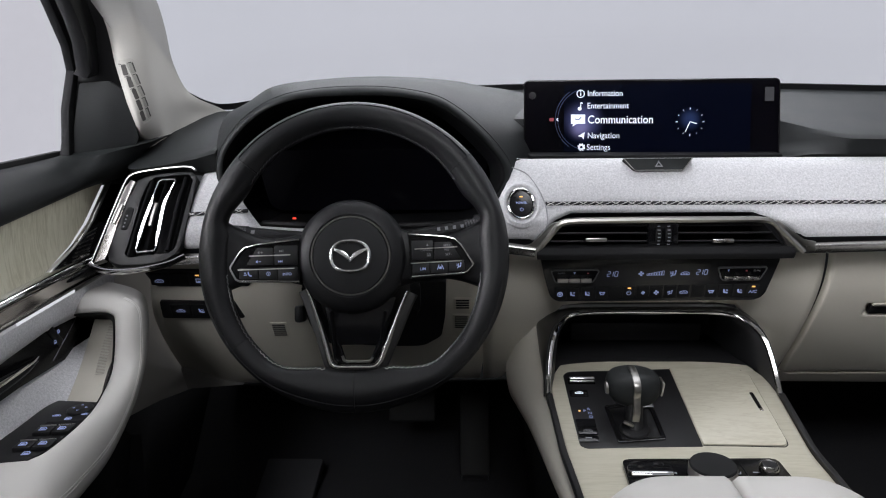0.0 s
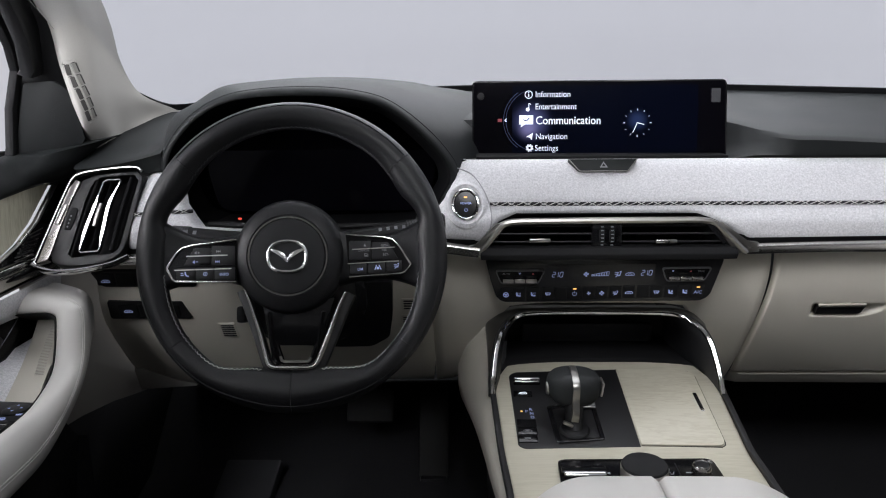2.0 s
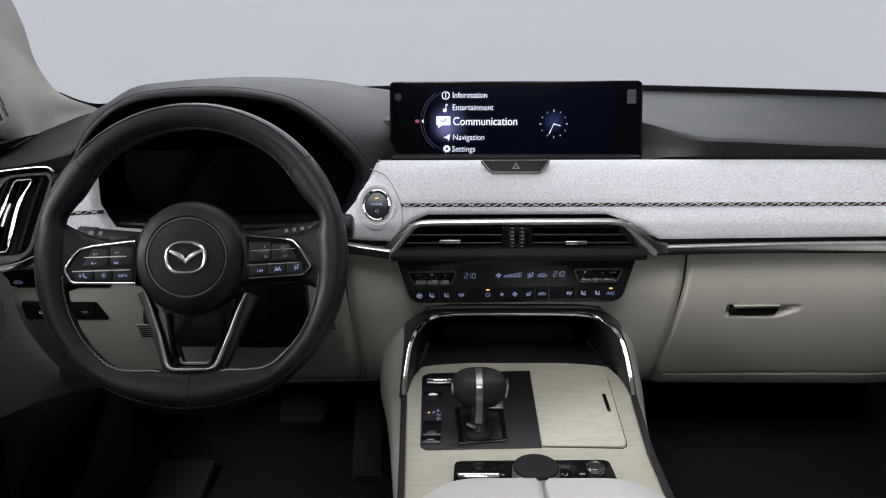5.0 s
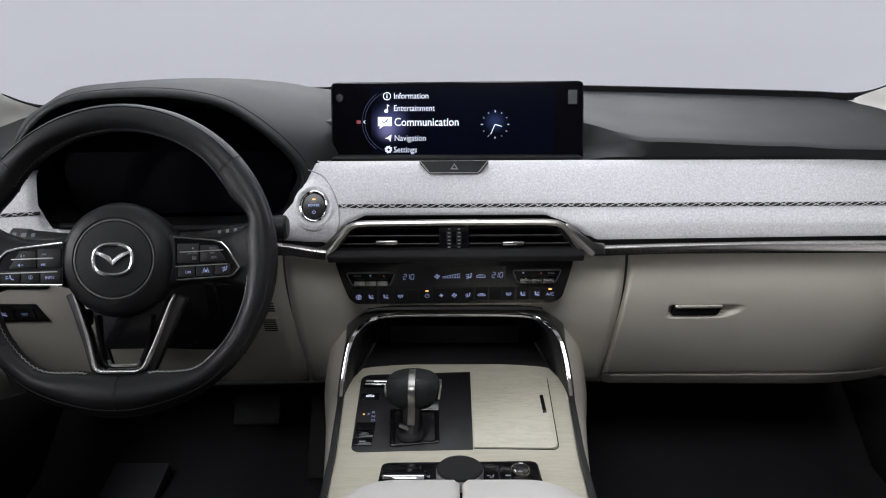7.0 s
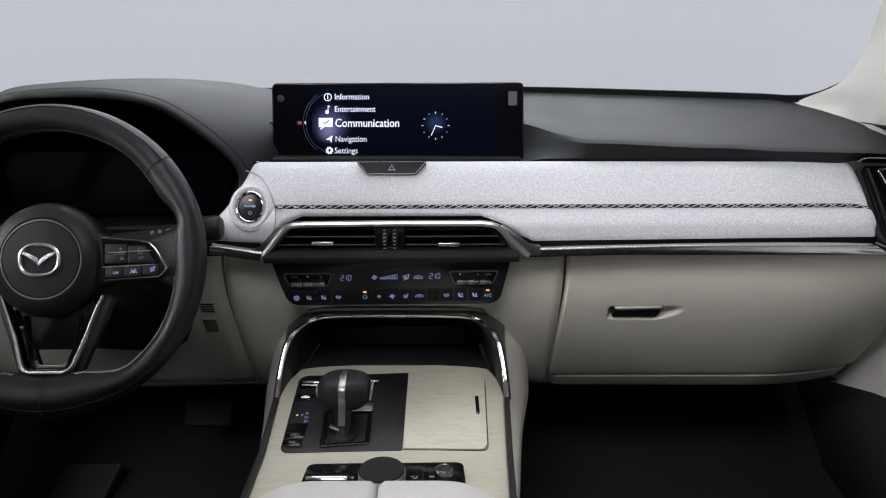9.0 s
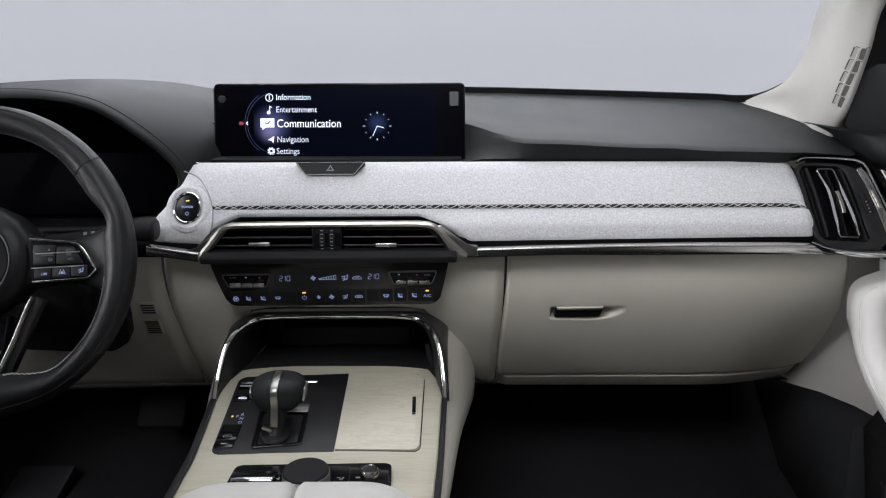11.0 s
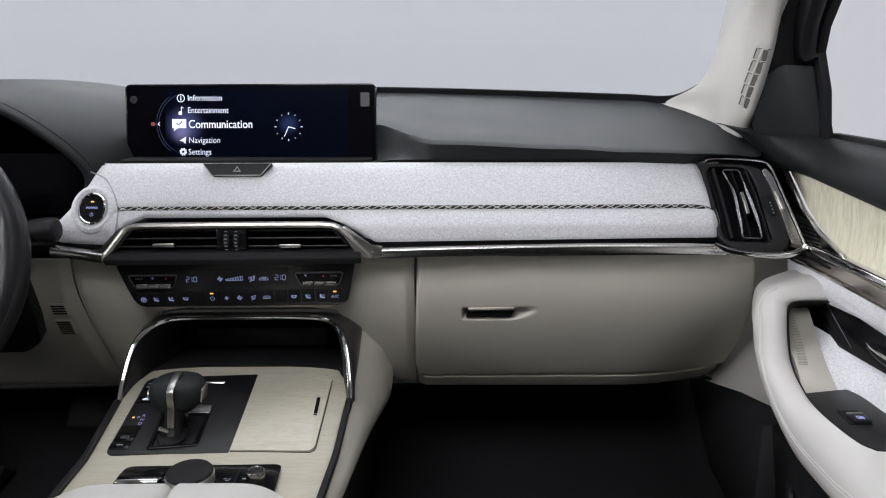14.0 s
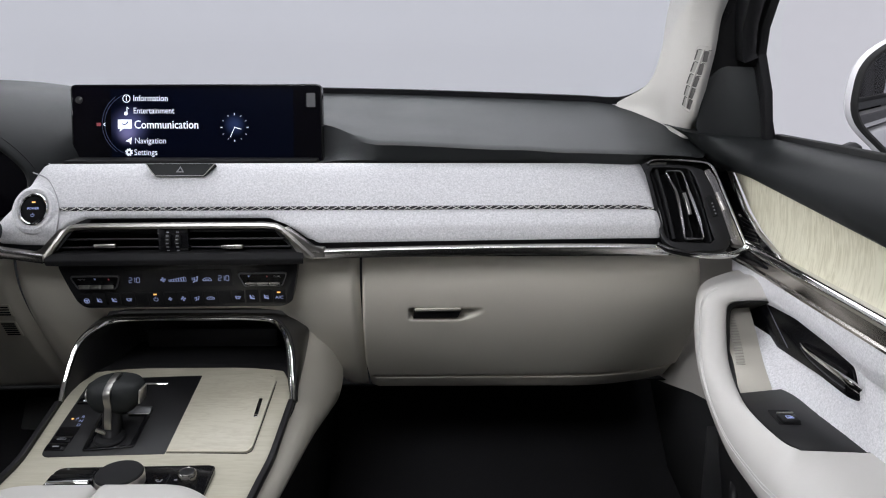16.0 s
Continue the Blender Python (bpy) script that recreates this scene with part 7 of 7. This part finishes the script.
        if t > 7.5:
            nv = nv.lerp(Vector((-0.45, 0.0, 0.85)), min(1, (t - 7.5) / 1.5)).normalized()
        back = Vector((0.012, 0.035, 0.0)).lerp(Vector((0.03, 0.01, -0.012)), w)
        u = max(0.0, min(1.0, (t - 4.2) / 0.8))
        tuck = Vector((0.006, 0.012, -0.006)).lerp(Vector((0.002, 0.001, -0.008)), u)
        rows.append([a + back, a + back * 0.3 + nv * -0.002, a + nv * 0.004, a.lerp(b, 0.12) + nv * 0.0110, a.lerp(b, 0.32) + nv * 0.0165, a.lerp(b, 0.55) + nv * 0.0165, a.lerp(b, 0.8) + nv * 0.0105, a.lerp(b, 0.93) + nv * 0.0055, b + nv * 0.001, b + tuck * 0.25])
        if t <= 10.2:
            e = (b - a).normalized() * 0.0032
            rim.append([b + tuck * 0.25, b + e * 0.6, b + e + tuck * 0.2, b + e + tuck * 1.2, b + e + tuck * 3.0, b + e + tuck * 6.0])
    part("opening_rim", grid(X(rim)), RUBBER, d, "black rim of the grip opening", smooth=60)
    grip = part("grip", grid(X(rows)), WHITE, d, "white leather grip and armrest with a double-stitched seam", smooth=70)
    for f in (0.20, 0.25):
        bms = []
        pts = [Vector(r[3]).lerp(Vector(r[4]), (f - 0.12) / 0.2) for r in rows]
        dense = [q for q in resample(pts, 0.0032) if q.y > 0.45]
        for i in range(18, len(dense) - 2):
            p, q = dense[i], dense[i + 1]
            p, q = p.lerp(q, 0.12), p.lerp(q, 0.88)
            k = Vector((-0.3, -0.4, 0.2)) * 0.0012
            bms.append(tube([(s * (p + k).x, (p + k).y, (p + k).z), (s * (q + k).x, (q + k).y, (q + k).z)], 0.00055, 5, up=(1, 0, 0)))
        tagged(part("thread", merge(*bms), THREAD, grip, "row of pale stitches"), kind="stuff")
    # switch panel
    sp = [(0.690, 0.824), (0.756, 0.838), (0.768, 0.676), (0.698, 0.681), (0.687, 0.697), (0.683, 0.747), (0.683, 0.785)]
    pan = part("window_switch_panel", plate(rounded([(s * x, y) for x, y in (sp if s < 0 else sp[::-1])], 0.004, 3), 0.006, 0.0008), SATIN, d, "dark switch panel", m=pose(0, 0, 0.8265))
    TP = lambda x, y, z=0.0: pose(s * x, y, 0.8265 + z)
    if s > 0:
        part("switch_well", plate(rect(0.024, 0.034, 0.002, 3), 0.001), MATT, pan, "dark well", m=TP(0.7165, 0.7610, 0.0006) @ pose(0, 0, 0, 0, 0, -3))
        sw_ = part("window_switch", box(0.020, 0.017, 0.006, 0.002), SATIN, pan, m=TP(0.7172, 0.7530, 0.0020))
        part("switch_edge", box(0.018, 0.0018, 0.002, 0.0005), SATINCHROME, sw_, "bright edge", m=TP(0.7170, 0.7620, 0.0050))
        part("symbol", symbol("window", 0.0075), GLOW_BLUE, sw_, m=TP(0.7175, 0.7515, 0.0054))
    else:
        for y, x0 in ((0.750, 0.706), (0.7165, 0.709)):
            part("switch_well", plate(rect(0.044, 0.018, 0.002, 3), 0.001), MATT, pan, "dark well", m=TP(x0, y + 0.0165, 0.0006))
            for x, xs in ((x0 - 0.0105, x0 - 0.0095), (x0 + 0.0105, x0 + 0.0115)):
                k = part("window_switch", box(0.0200, 0.016, 0.006, 0.0018), SATIN, pan, m=TP(x, y - 0.001, 0.0020))
                part("switch_edge", box(0.0185, 0.0014, 0.0018, 0.0005), SATINCHROME, k, "bright edge", m=TP(x, y + 0.0075, 0.0048))
                part("symbol", symbol("window", 0.0085), GLOW_BLUE, k, "lit blue symbol", m=TP(xs, y - 0.001, 0.0054))
        for x, y, n_ in ((0.711, 0.703, 0.0085), (0.725, 0.791, 0.0070), (0.707, 0.782, 0.0075), (0.692, 0.791, 0.0060)):
            part("symbol", symbol("window" if y < 0.79 else "car", n_), GLOW_BLUE, pan, m=TP(x, y, 0.001))
        part("mirror_dial", lathe([(0.0145, 0.0), (0.0145, 0.002), (0.0125, 0.0032), (0.0, 0.0026)], 28), SATIN, pan, "round mirror dial", m=TP(0.7045, 0.8045, 0.0))
        for a in range(4):
            part("symbol", symbol("up", 0.0050), GLOW_BLUE, pan, m=TP(0.7045, 0.8045, 0.0036) @ pose(0.0075 * math.cos(a * math.pi / 2), 0.0075 * math.sin(a * math.pi / 2), 0, 0, 0, -90 + 90 * a))
    # lower door, kick panel
    part("lower_panel", grid(X([[(0.690 + 0.75 * max(0, y - 0.88), y, 0.770), (0.712 + 0.5 * max(0, y - 0.88), y, 0.745), (0.735 + 0.03 * max(0, y - 0.9), y, 0.70), (0.750 + 0.03 * max(0, y - 0.9), y, 0.60), (0.760, y, 0.395)] for y in (0.99, 0.90, 0.80, 0.60, 0.30, -0.40, -0.95)])), MATT, d, "black lower door", solid=0.004)
    part("map_pocket", tube([(s * x, y, z) for x, y, z in spline([(0.752, 0.950, 0.640), (0.742, 0.925, 0.635), (0.737, 0.912, 0.60), (0.740, 0.905, 0.52), (0.744, 0.90, 0.42)], 5)], 0.006, 8, up=(1, 0, 0)), SATIN, d, "rounded rim of the map pocket")
    part("door_edge", grid(X([[(0.725, 0.995, z), (0.83, 1.005, z)] for z in (0.395, 0.55, 0.70)])), MATT, d, "black door edge", solid=0.004)
    OUT = 0.016
    # window frame and sill
    part("window_frame", sweep([(s * x, y, z) for x, y, z in ((0.7790, 1.026, 1.080), (0.7725, 1.031, 1.16), (0.7625, 1.038, 1.210), (0.7560, 1.018, 1.245), (0.7515, 0.986, 1.280), (0.7425, 0.914, 1.36))], rounded([(-0.008, -0.006 + 0.008 * s), (0.008, -0.006 + 0.008 * s), (0.008, 0.006 + 0.008 * s), (-0.008, 0.006 + 0.008 * s)], 0.003, 2), up=(1, 0, 0)), MATT, d, "black window frame")
    part("sill_seal", sweep([(s * 0.812, 1.05, 1.0955), (s * 0.812, 0.6, 1.0975), (s * 0.812, -0.4, 1.0985)], rounded([(-0.006, -0.006), (0.006, -0.006), (0.006, 0.0095), (-0.006, 0.0095)], 0.002, 2), up=(0, 0, 1)), RUBBER, d, "black sill seal")
    part("window_bar", sweep([(s * 0.757, 1.048, 1.206), (s * 0.752, 1.046, 1.218), (s * 0.742, 1.022, 1.255), (s * 0.736, 0.994, 1.285), (s * 0.727, 0.920, 1.36)], rounded([(-0.020, -0.010), (0.020, -0.010), (0.020, 0.010), (-0.020, 0.010)], 0.004, 2), up=(1, 0, 0)), SATIN, d, "satin black inner frame")
    # tweeter panel at the window's front corner
    TWP = plane_pose((0.735 * s, 1.046, 1.146), (1, -0.30 * s, 0), (0, 0, 1))
    M2 = lambda pts: [((x - 0.735) * 1.03 * s + 0.0085 * s, (z - 1.196) * 1.0215 + 0.050) for x, z in (pts if s < 0 else pts[::-1])]
    tw = part("speaker_cover", plate(rounded(M2([(0.7190, 1.1950), (0.7557, 1.1940), (0.7790, 1.0900), (0.7380, 1.0930), (0.7000, 1.1000), (0.6900, 1.1160), (0.6950, 1.1561), (0.7030, 1.1819)]), [0.008, 0.003, 0.001, 0.001, 0.004, 0.002, 0.02, 0.02][::1 if s < 0 else -1], 4), 0.02, 0.002), DASH, d, "dark grey corner speaker cover", m=TWP)
    part("cover_edge", plate(rounded(M2([(0.7570, 1.1930), (0.7670, 1.2000), (0.7788, 1.1520), (0.7940, 1.0900), (0.7800, 1.0900)]), 0.002, 2), 0.03, 0.002), SATIN, d, "satin black edge beside the speaker cover", m=TWP @ pose(0, 0, -0.006))
    bms = []
    for i in range(30):
        z = 1.112 + 0.0027 * i
        right = 0.7365 - 0.0170 * (z - 1.101) / 0.088
        left = line_at([1.10, 1.118, 1.156, 1.182, 1.195], [0.702, 0.690, 0.698, 0.707, 0.716])(z)
        n_ = int((right - left) / 0.0030)
        for j in range(n_):
            bms.append(moved(box(0.0018, 0.0009, 0.0006), pose((right - 0.0030 * j - 0.735) * 1.03 * s + 0.0085 * s, (z - 1.196) * 1.0215 + 0.050, 0.0003)))
    tagged(part("perforation", merge(*bms), DARKTHREAD, tw, "rows of small holes", m=TWP), kind="stuff")
    part("corner_filler", grid(X([[(x0 + (x1 - x0) * f, y, z) for f in (0, 0.5, 1)] for x0, x1, y, z in ((0.708, 0.80, 1.082, 1.05), (0.708, 0.795, 1.080, 1.15), (0.708, 0.785, 1.060, 1.215), (0.700, 0.772, 1.030, 1.285), (0.705, 0.752, 0.915, 1.44))])), MATT, d, "matt black corner", solid=0.003)
    # side glass
    g = part("window_glass", grid(X([[(0.818, 1.05, 1.09), (0.800, 1.04, 1.25), (0.760, 0.85, 1.50)], [(0.818, -0.4, 1.09), (0.800, -0.4, 1.25), (0.760, -0.4, 1.50)]])), SIDEGLASS, d, "clear side glass", solid=0.004, smooth=0)
    g.visible_shadow = False
    OUT = 0.006
    # painted outside
    ys_ = (1.10, 0.80, 0.40, 0.0, -0.40, -0.95)
    part("outer_skin", grid(X([[(0.905, y, 1.052), (0.925, y, 1.040), (0.945, y, 0.96), (0.952, y, 0.86), (0.945, y, 0.70), (0.935, y, 0.45)] for y in ys_])), BODY, d, "white painted outer skin", solid=0.004, smooth=60)
    part("belt_moulding", grid(X([[(0.868, y, 1.085), (0.890, y, 1.082), (0.902, y, 1.070), (0.905, y, 1.053)] for y in ys_])), SATIN, d, "satin black belt moulding", solid=0.003)
    part("belt_chrome", tube([(s * 0.905, y, 1.060) for y in ys_], 0.005, 8), CHROME, d, "chrome belt line")
    # kick panel
    k = part("kick_panel", grid(X([[(0.728, 1.235, z), (0.742, 1.20, z), (0.757, 1.15, z), (0.775, 1.08, z), (0.790, 0.99, z)] for z in (0.935, 0.85, 0.76, 0.70)] + [[(0.728, 1.235, 0.667), (0.742, 1.20, 0.672), (0.757, 1.15, 0.682), (0.775, 1.08, 0.690), (0.790, 0.99, 0.695)]])), KICK, d, "cream kick panel, part of its shade put into the colour", smooth=60)
    part("footwell_side", grid(X([[(0.803, y, 0.76), (0.795, y, 0.68), (0.785, y, 0.60), (0.785, y, 0.395)] for y in (0.86, 0.96, 1.10, 1.25, 1.45, 1.66)])), CARPET, d, "black carpeted footwell side", solid=0.004)


door(1), door(-1)
OUT = 0.0


# ---- windscreen pillars ----
def pillar(s):
    p = thing("pillar_trim", (0.70 * s, 1.10, 1.12), "pale lined windscreen pillar with a slotted demister grille", "pillar trim", "windscreen pillars")
    secs = [
        [(0.620, 1.275, 1.110), (0.650, 1.222, 1.110), (0.680, 1.155, 1.105), (0.684, 1.120, 1.100), (0.696, 1.088, 1.100), (0.716, 1.098, 1.100)],
        [(0.634, 1.252, 1.137), (0.662, 1.196, 1.136), (0.677, 1.138, 1.133), (0.680, 1.085, 1.130), (0.692, 1.055, 1.130), (0.708, 1.068, 1.130)],
        [(0.662, 1.178, 1.168), (0.668, 1.145, 1.166), (0.672, 1.105, 1.165), (0.676, 1.062, 1.165), (0.693, 1.040, 1.165), (0.708, 1.054, 1.165)],
        [(0.665, 1.125, 1.215), (0.667, 1.100, 1.215), (0.669, 1.070, 1.215), (0.675, 1.044, 1.215), (0.698, 1.028, 1.215), (0.712, 1.040, 1.215)],
        [(0.662, 1.085, 1.285), (0.664, 1.062, 1.285), (0.666, 1.036, 1.285), (0.673, 1.012, 1.285), (0.699, 1.003, 1.285), (0.713, 1.015, 1.285)]]
    secs = [[(x, y + 0.03, z - 0.06) for x, y, z in secs[0]]] + secs + [[(x + 0.002, y - 0.129, z + 0.155) for x, y, z in secs[-1]]]
    global OUT
    OUT = 0.017
    cols = list(zip(*[spline(c, 4) for c in secs]))
    rows = [spline(c, 4) for c in cols]
    part("lining", grid([[(s * q.x, q.y, q.z) for q in r] for r in rows]), PILLAR, p, smooth=70)
    # the grille lies flush on the lining
    pts = [Vector((s * q.x, q.y, q.z)) for r in rows for q in r]
    n = len(rows[0])
    tree = BVHTree.FromPolygons(pts, [(i * n + j, i * n + j + 1, i * n + n + j + 1, i * n + n + j) for i in range(len(rows) - 1) for j in range(n - 1)])
    GP = plane_pose((0.7020 * s, 1.0500, 1.1830), (0.42, -0.60 * s, -0.36 * s), (-0.05 * s, -0.52, 0.85))
    out = Vector(GP.col[2][:3]).normalized()

    def on(u, v, h):
        start = GP @ Vector((u, v, 0.03))
        loc, nor, _, _ = tree.ray_cast(start, -out)
        if loc is None:
            loc, nor, _, _ = tree.find_nearest(GP @ Vector((u, v, 0)))
        nor = nor if nor.dot(out) > 0 else -nor
        up = (GP.to_3x3() @ Vector((0, 1, 0))).normalized()
        side = up.cross(nor).normalized()
        return plane_pose(loc + nor * h, side, nor.cross(side))

    lean = lambda v: -0.10 * v
    rim_ = [(x + lean(y), y) for x, y in rounded([(-0.0100, -0.045), (0.0090, -0.045), (0.0090, 0.043), (-0.0090, 0.043)], 0.007, 5)]
    fr = part("grille_rim", tube([on(x * s, y, -0.0001).translation for x, y in rim_], 0.0006, 6, closed=True), PILLAR, p, "raised edge of the grille")
    for side_, x0 in ((-1, -0.0046), (1, 0.0040)):
        for i in range(5):
            v = -0.0330 + 0.0160 * i
            u = (x0 + lean(v)) * s
            part("slot", plate(rect(0.0056, 0.0146, 0.0016, 2), 0.0010), GRILLESHADE if side_ < 0 else GRILLEDEEPSHADE, fr, "flush slot, its shade put into the colour", m=on(u, v, 0.0002))
            part("gap", box(0.0018 if side_ < 0 else 0.0009, 0.0138, 0.0006, 0.0002), GAPSHADE, fr, "narrow gap, its shade put into the colour", m=on(u - 0.0022 * s, v, 0.0003))
            part("gap", box(0.0052, 0.0010, 0.0006, 0.0002), GAPSHADE, fr, "narrow gap, its shade put into the colour", m=on(u, v + 0.0074, 0.0004))
    part("grille_bar", tube([on((-0.0003 + lean(v)) * s, v, 0.0006).translation for v in (-0.040, -0.020, 0.0, 0.020, 0.039)], 0.0014, 6), PILLAR, fr, "raised middle bar")
    OUT = 0.0


pillar(1), pillar(-1)

# ---- windscreen ----
ws = thing("windscreen", (0, 1.30, 1.15), "clear curved windscreen with a black lower border", "windscreen")
half = [(0.0, FAR_Y(0), FAR_Z(0) + 0.003), (0.25, FAR_Y(0.25), FAR_Z(0.25) + 0.003), (0.45, FAR_Y(0.45), FAR_Z(0.45) + 0.003), (0.58, FAR_Y(0.58), FAR_Z(0.58) + 0.003), (0.632, 1.257, 1.1415), (0.652, 1.222, 1.152), (0.667, 1.182, 1.172)]
border = spline([(-x - 0.017 * max(0.0, min(1.0, (x - 0.56) / 0.07)), y, z + 0.003 * max(0.0, min(1.0, (x - 0.50) / 0.08))) for x, y, z in half[:0:-1]] + half, 6)
nb = len(border) - 1
part("border", grid([[(p.x, p.y - 0.006, p.z + 0.006 * k - 0.001), (p.x, p.y - 0.004, p.z - 0.006), (p.x, p.y + 0.006, p.z - 0.004), (p.x, p.y + 0.004, p.z + 0.006 * k)] for i, p in enumerate(border) for k in [min(1.0, i / 8 - 0.5, (nb - i) / 8 - 0.5)]], True), DEEP, ws, "black border", smooth=70)
rows = []
for i in range(25):
    x = -0.72 + 1.44 * i / 24
    rows.append([(x, FAR_Y(x) + 0.04 - t * (0.95 - 0.10 * abs(x)), FAR_Z(x) - 0.005 + t * 0.55) for t in (0, 0.25, 0.5, 0.75, 1)])
gl_ = part("glass", grid(rows), WINDSCREEN, ws, "clear glass", solid=0.004, smooth=80)
gl_.visible_shadow = False


# ---- door mirrors ----
def mirror(s):
    m = thing("door_mirror", (1.10 * s, 1.22, 1.04), "white door mirror on a black foot outside the window", "mirror", "door mirrors")
    o = rounded([(1.055, 1.042), (1.200, 1.040), (1.235, 1.140), (1.215, 1.250), (1.045, 1.247), (0.987, 1.205), (0.980, 1.115)], 0.035, 6)
    c = (1.105, 1.145)
    global OUT
    OUT = 0.022
    ob = [(s * x, y) for x, y in o]
    rings = []
    for k, (f, y) in enumerate(((0.90, 1.205), (0.97, 1.200), (1.0, 1.205), (1.0, 1.212), (0.90, 1.240), (0.68, 1.27), (0.3, 1.29))):
        rings.append([(s * c[0] + (x - s * c[0]) * f, y, c[1] + (z - c[1]) * f) for x, z in ob])
    turn = lambda x, y, z: (s * (0.985 + (abs(x) - 0.985) * 0.945), y - (abs(x) - 0.985) * 0.33, z)
    part("housing", grid([[turn(*q) for q in r] for r in rings], True, True), BODY, m, "white painted housing", smooth=60)
    part("rim", grid([[turn(s * c[0] + (x - s * c[0]) * f, y, c[1] + (z - c[1]) * f) for x, z in ob] for f, y in ((0.975, 1.2020), (0.965, 1.1950), (0.93, 1.1930), (0.895, 1.1965), (0.885, 1.2000))], True), RUBBER, m, "black rim", smooth=60)
    pane = [[turn(s * c[0] + (x - s * c[0]) * 0.89, y, c[1] + (z - c[1]) * 0.89) for x, z in ob] for y in (1.2005, 1.2035)]
    part("mirror_pane", grid(pane, True, True), MIRROR, m, "silvered pane", smooth=0)
    part("foot", tube(spline([(s * 0.86, 1.13, 1.040), (s * 0.93, 1.18, 1.046), (s * 1.02, 1.24, 1.062)], 5), 0.018, 10, ry=0.014), SATIN, m, "black foot")


mirror(1), mirror(-1)
OUT = 0.0

# ---- cabin floor, footwells ----
fl = part("floor", grid([[(x, y, z) for y, z in ((-1.0, 0.40), (0.6, 0.40), (1.10, 0.402), (1.32, 0.44), (1.50, 0.58), (1.60, 0.80), (1.62, 1.05))] for x in (-0.90, -0.55, -0.30, -0.15, 0.15, 0.30, 0.55, 0.90)]), CARPET, solid=0.02)
tagged(fl, "black carpeted cabin floor rising to the toe board", "floor", kind="structure")
for x0 in (-0.47, 0.47):
    tagged(part("floor_mat", grid([[(x0 + dx, y, z) for y, z in ((0.35, 0.412), (0.80, 0.412), (1.10, 0.414), (1.28, 0.442))] for dx in (-0.24, -0.12, 0, 0.12, 0.24)]), CARPET, solid=0.006), "black carpet mat in the footwell", "mat", "floor mats")
ped = thing("brake_pedal", (-0.36, 1.32, 0.60), "black rubber brake pedal in the driver's footwell", "pedal", "pedals")
part("pad", box(0.085, 0.060, 0.014, 0.005), RUBBER, ped, m=pose(-0.36, 1.30, 0.585, 55, 0, 0))
part("arm", sweep([(-0.36, 1.31, 0.59), (-0.36, 1.38, 0.66), (-0.36, 1.42, 0.78)], ring(0.009, 8), up=(1, 0, 0)), SATIN, ped)
ped = thing("accelerator_pedal", (-0.245, 1.30, 0.50), "black floor-hinged accelerator pedal in the driver's footwell", "pedal", "pedals")
part("pad", box(0.055, 0.19, 0.012, 0.005), RUBBER, ped, m=pose(-0.245, 1.33, 0.53, 58, 0, 0))
part("hinge", box(0.05, 0.02, 0.02, 0.004), SATIN, ped, m=pose(-0.245, 1.275, 0.447))
fr_ = thing("footrest", (-0.584, 1.262, 0.44), "dark grey footrest beside the pedals", "footrest")
FRP = plane_pose((-0.584, 1.262, 0.472), (1, -0.10, 0), (0, 0.93, 0.36))
part("pad", plate(rounded([(-0.053, -0.075), (0.055, -0.075), (0.052, 0.040), (-0.055, 0.040)], 0.006, 3), 0.02, 0.004), FOOTPAD, fr_, m=FRP)


# plain unseen walls, added to close the cabin and block light from behind
tagged(part("rear_wall", grid([[(x, y, z) for y, z in ((-0.30, 0.40), (-0.34, 0.90), (-0.40, 1.17), (-0.42, 1.30))] for x in (-0.80, -0.4, 0, 0.4, 0.80)]), MATT, solid=0.02), "unseen dark wall added to block light from behind", "wall", kind="structure")
for side in (-1, 1):
    tagged(part("wall_side", grid([[(side * x, y, z) for x, z in ((0.77, 0.95), (0.775, 1.10), (0.755, 1.25), (0.70, 1.46))] for y in (0.02, -0.20, -0.42)]), MATT, solid=0.02), "unseen dark panel added behind the front door window to block side light", "wall", kind="structure")

# unseen roof added over the cabin; its large opening is cut to shape the light
def ceiling():
    zr = lambda x, y: line_at([-1.10, -0.30, 0.30, 0.62, 0.82], [1.50, 1.53, 1.515, 1.470, 1.420])(y) - 0.10 * (abs(x) / 0.72) ** 3
    strips = []
    for xs, ys in (((-0.72, -0.64, -0.56, -0.48, -0.38, -0.28), (0.82, 0.62, 0.30, 0.0, -0.30, -0.70, -1.10)), ((0.48, 0.56, 0.64, 0.72), (0.82, 0.62, 0.30, 0.0, -0.30, -0.70, -1.10)), ((-0.28, -0.10, 0.10, 0.28, 0.48), (0.82, 0.70, 0.58)), ((-0.28, -0.10, 0.10, 0.28, 0.48), (0.10, -0.20, -0.60, -1.10))):
        strips.append(grid([[(x, y, zr(x, y)) for y in ys] for x in xs]))
    tagged(part("ceiling", merge(*strips), PILLAR, solid=0.02), "unseen roof lining added round an opening cut to shape the light", "ceiling", kind="structure")


ceiling()
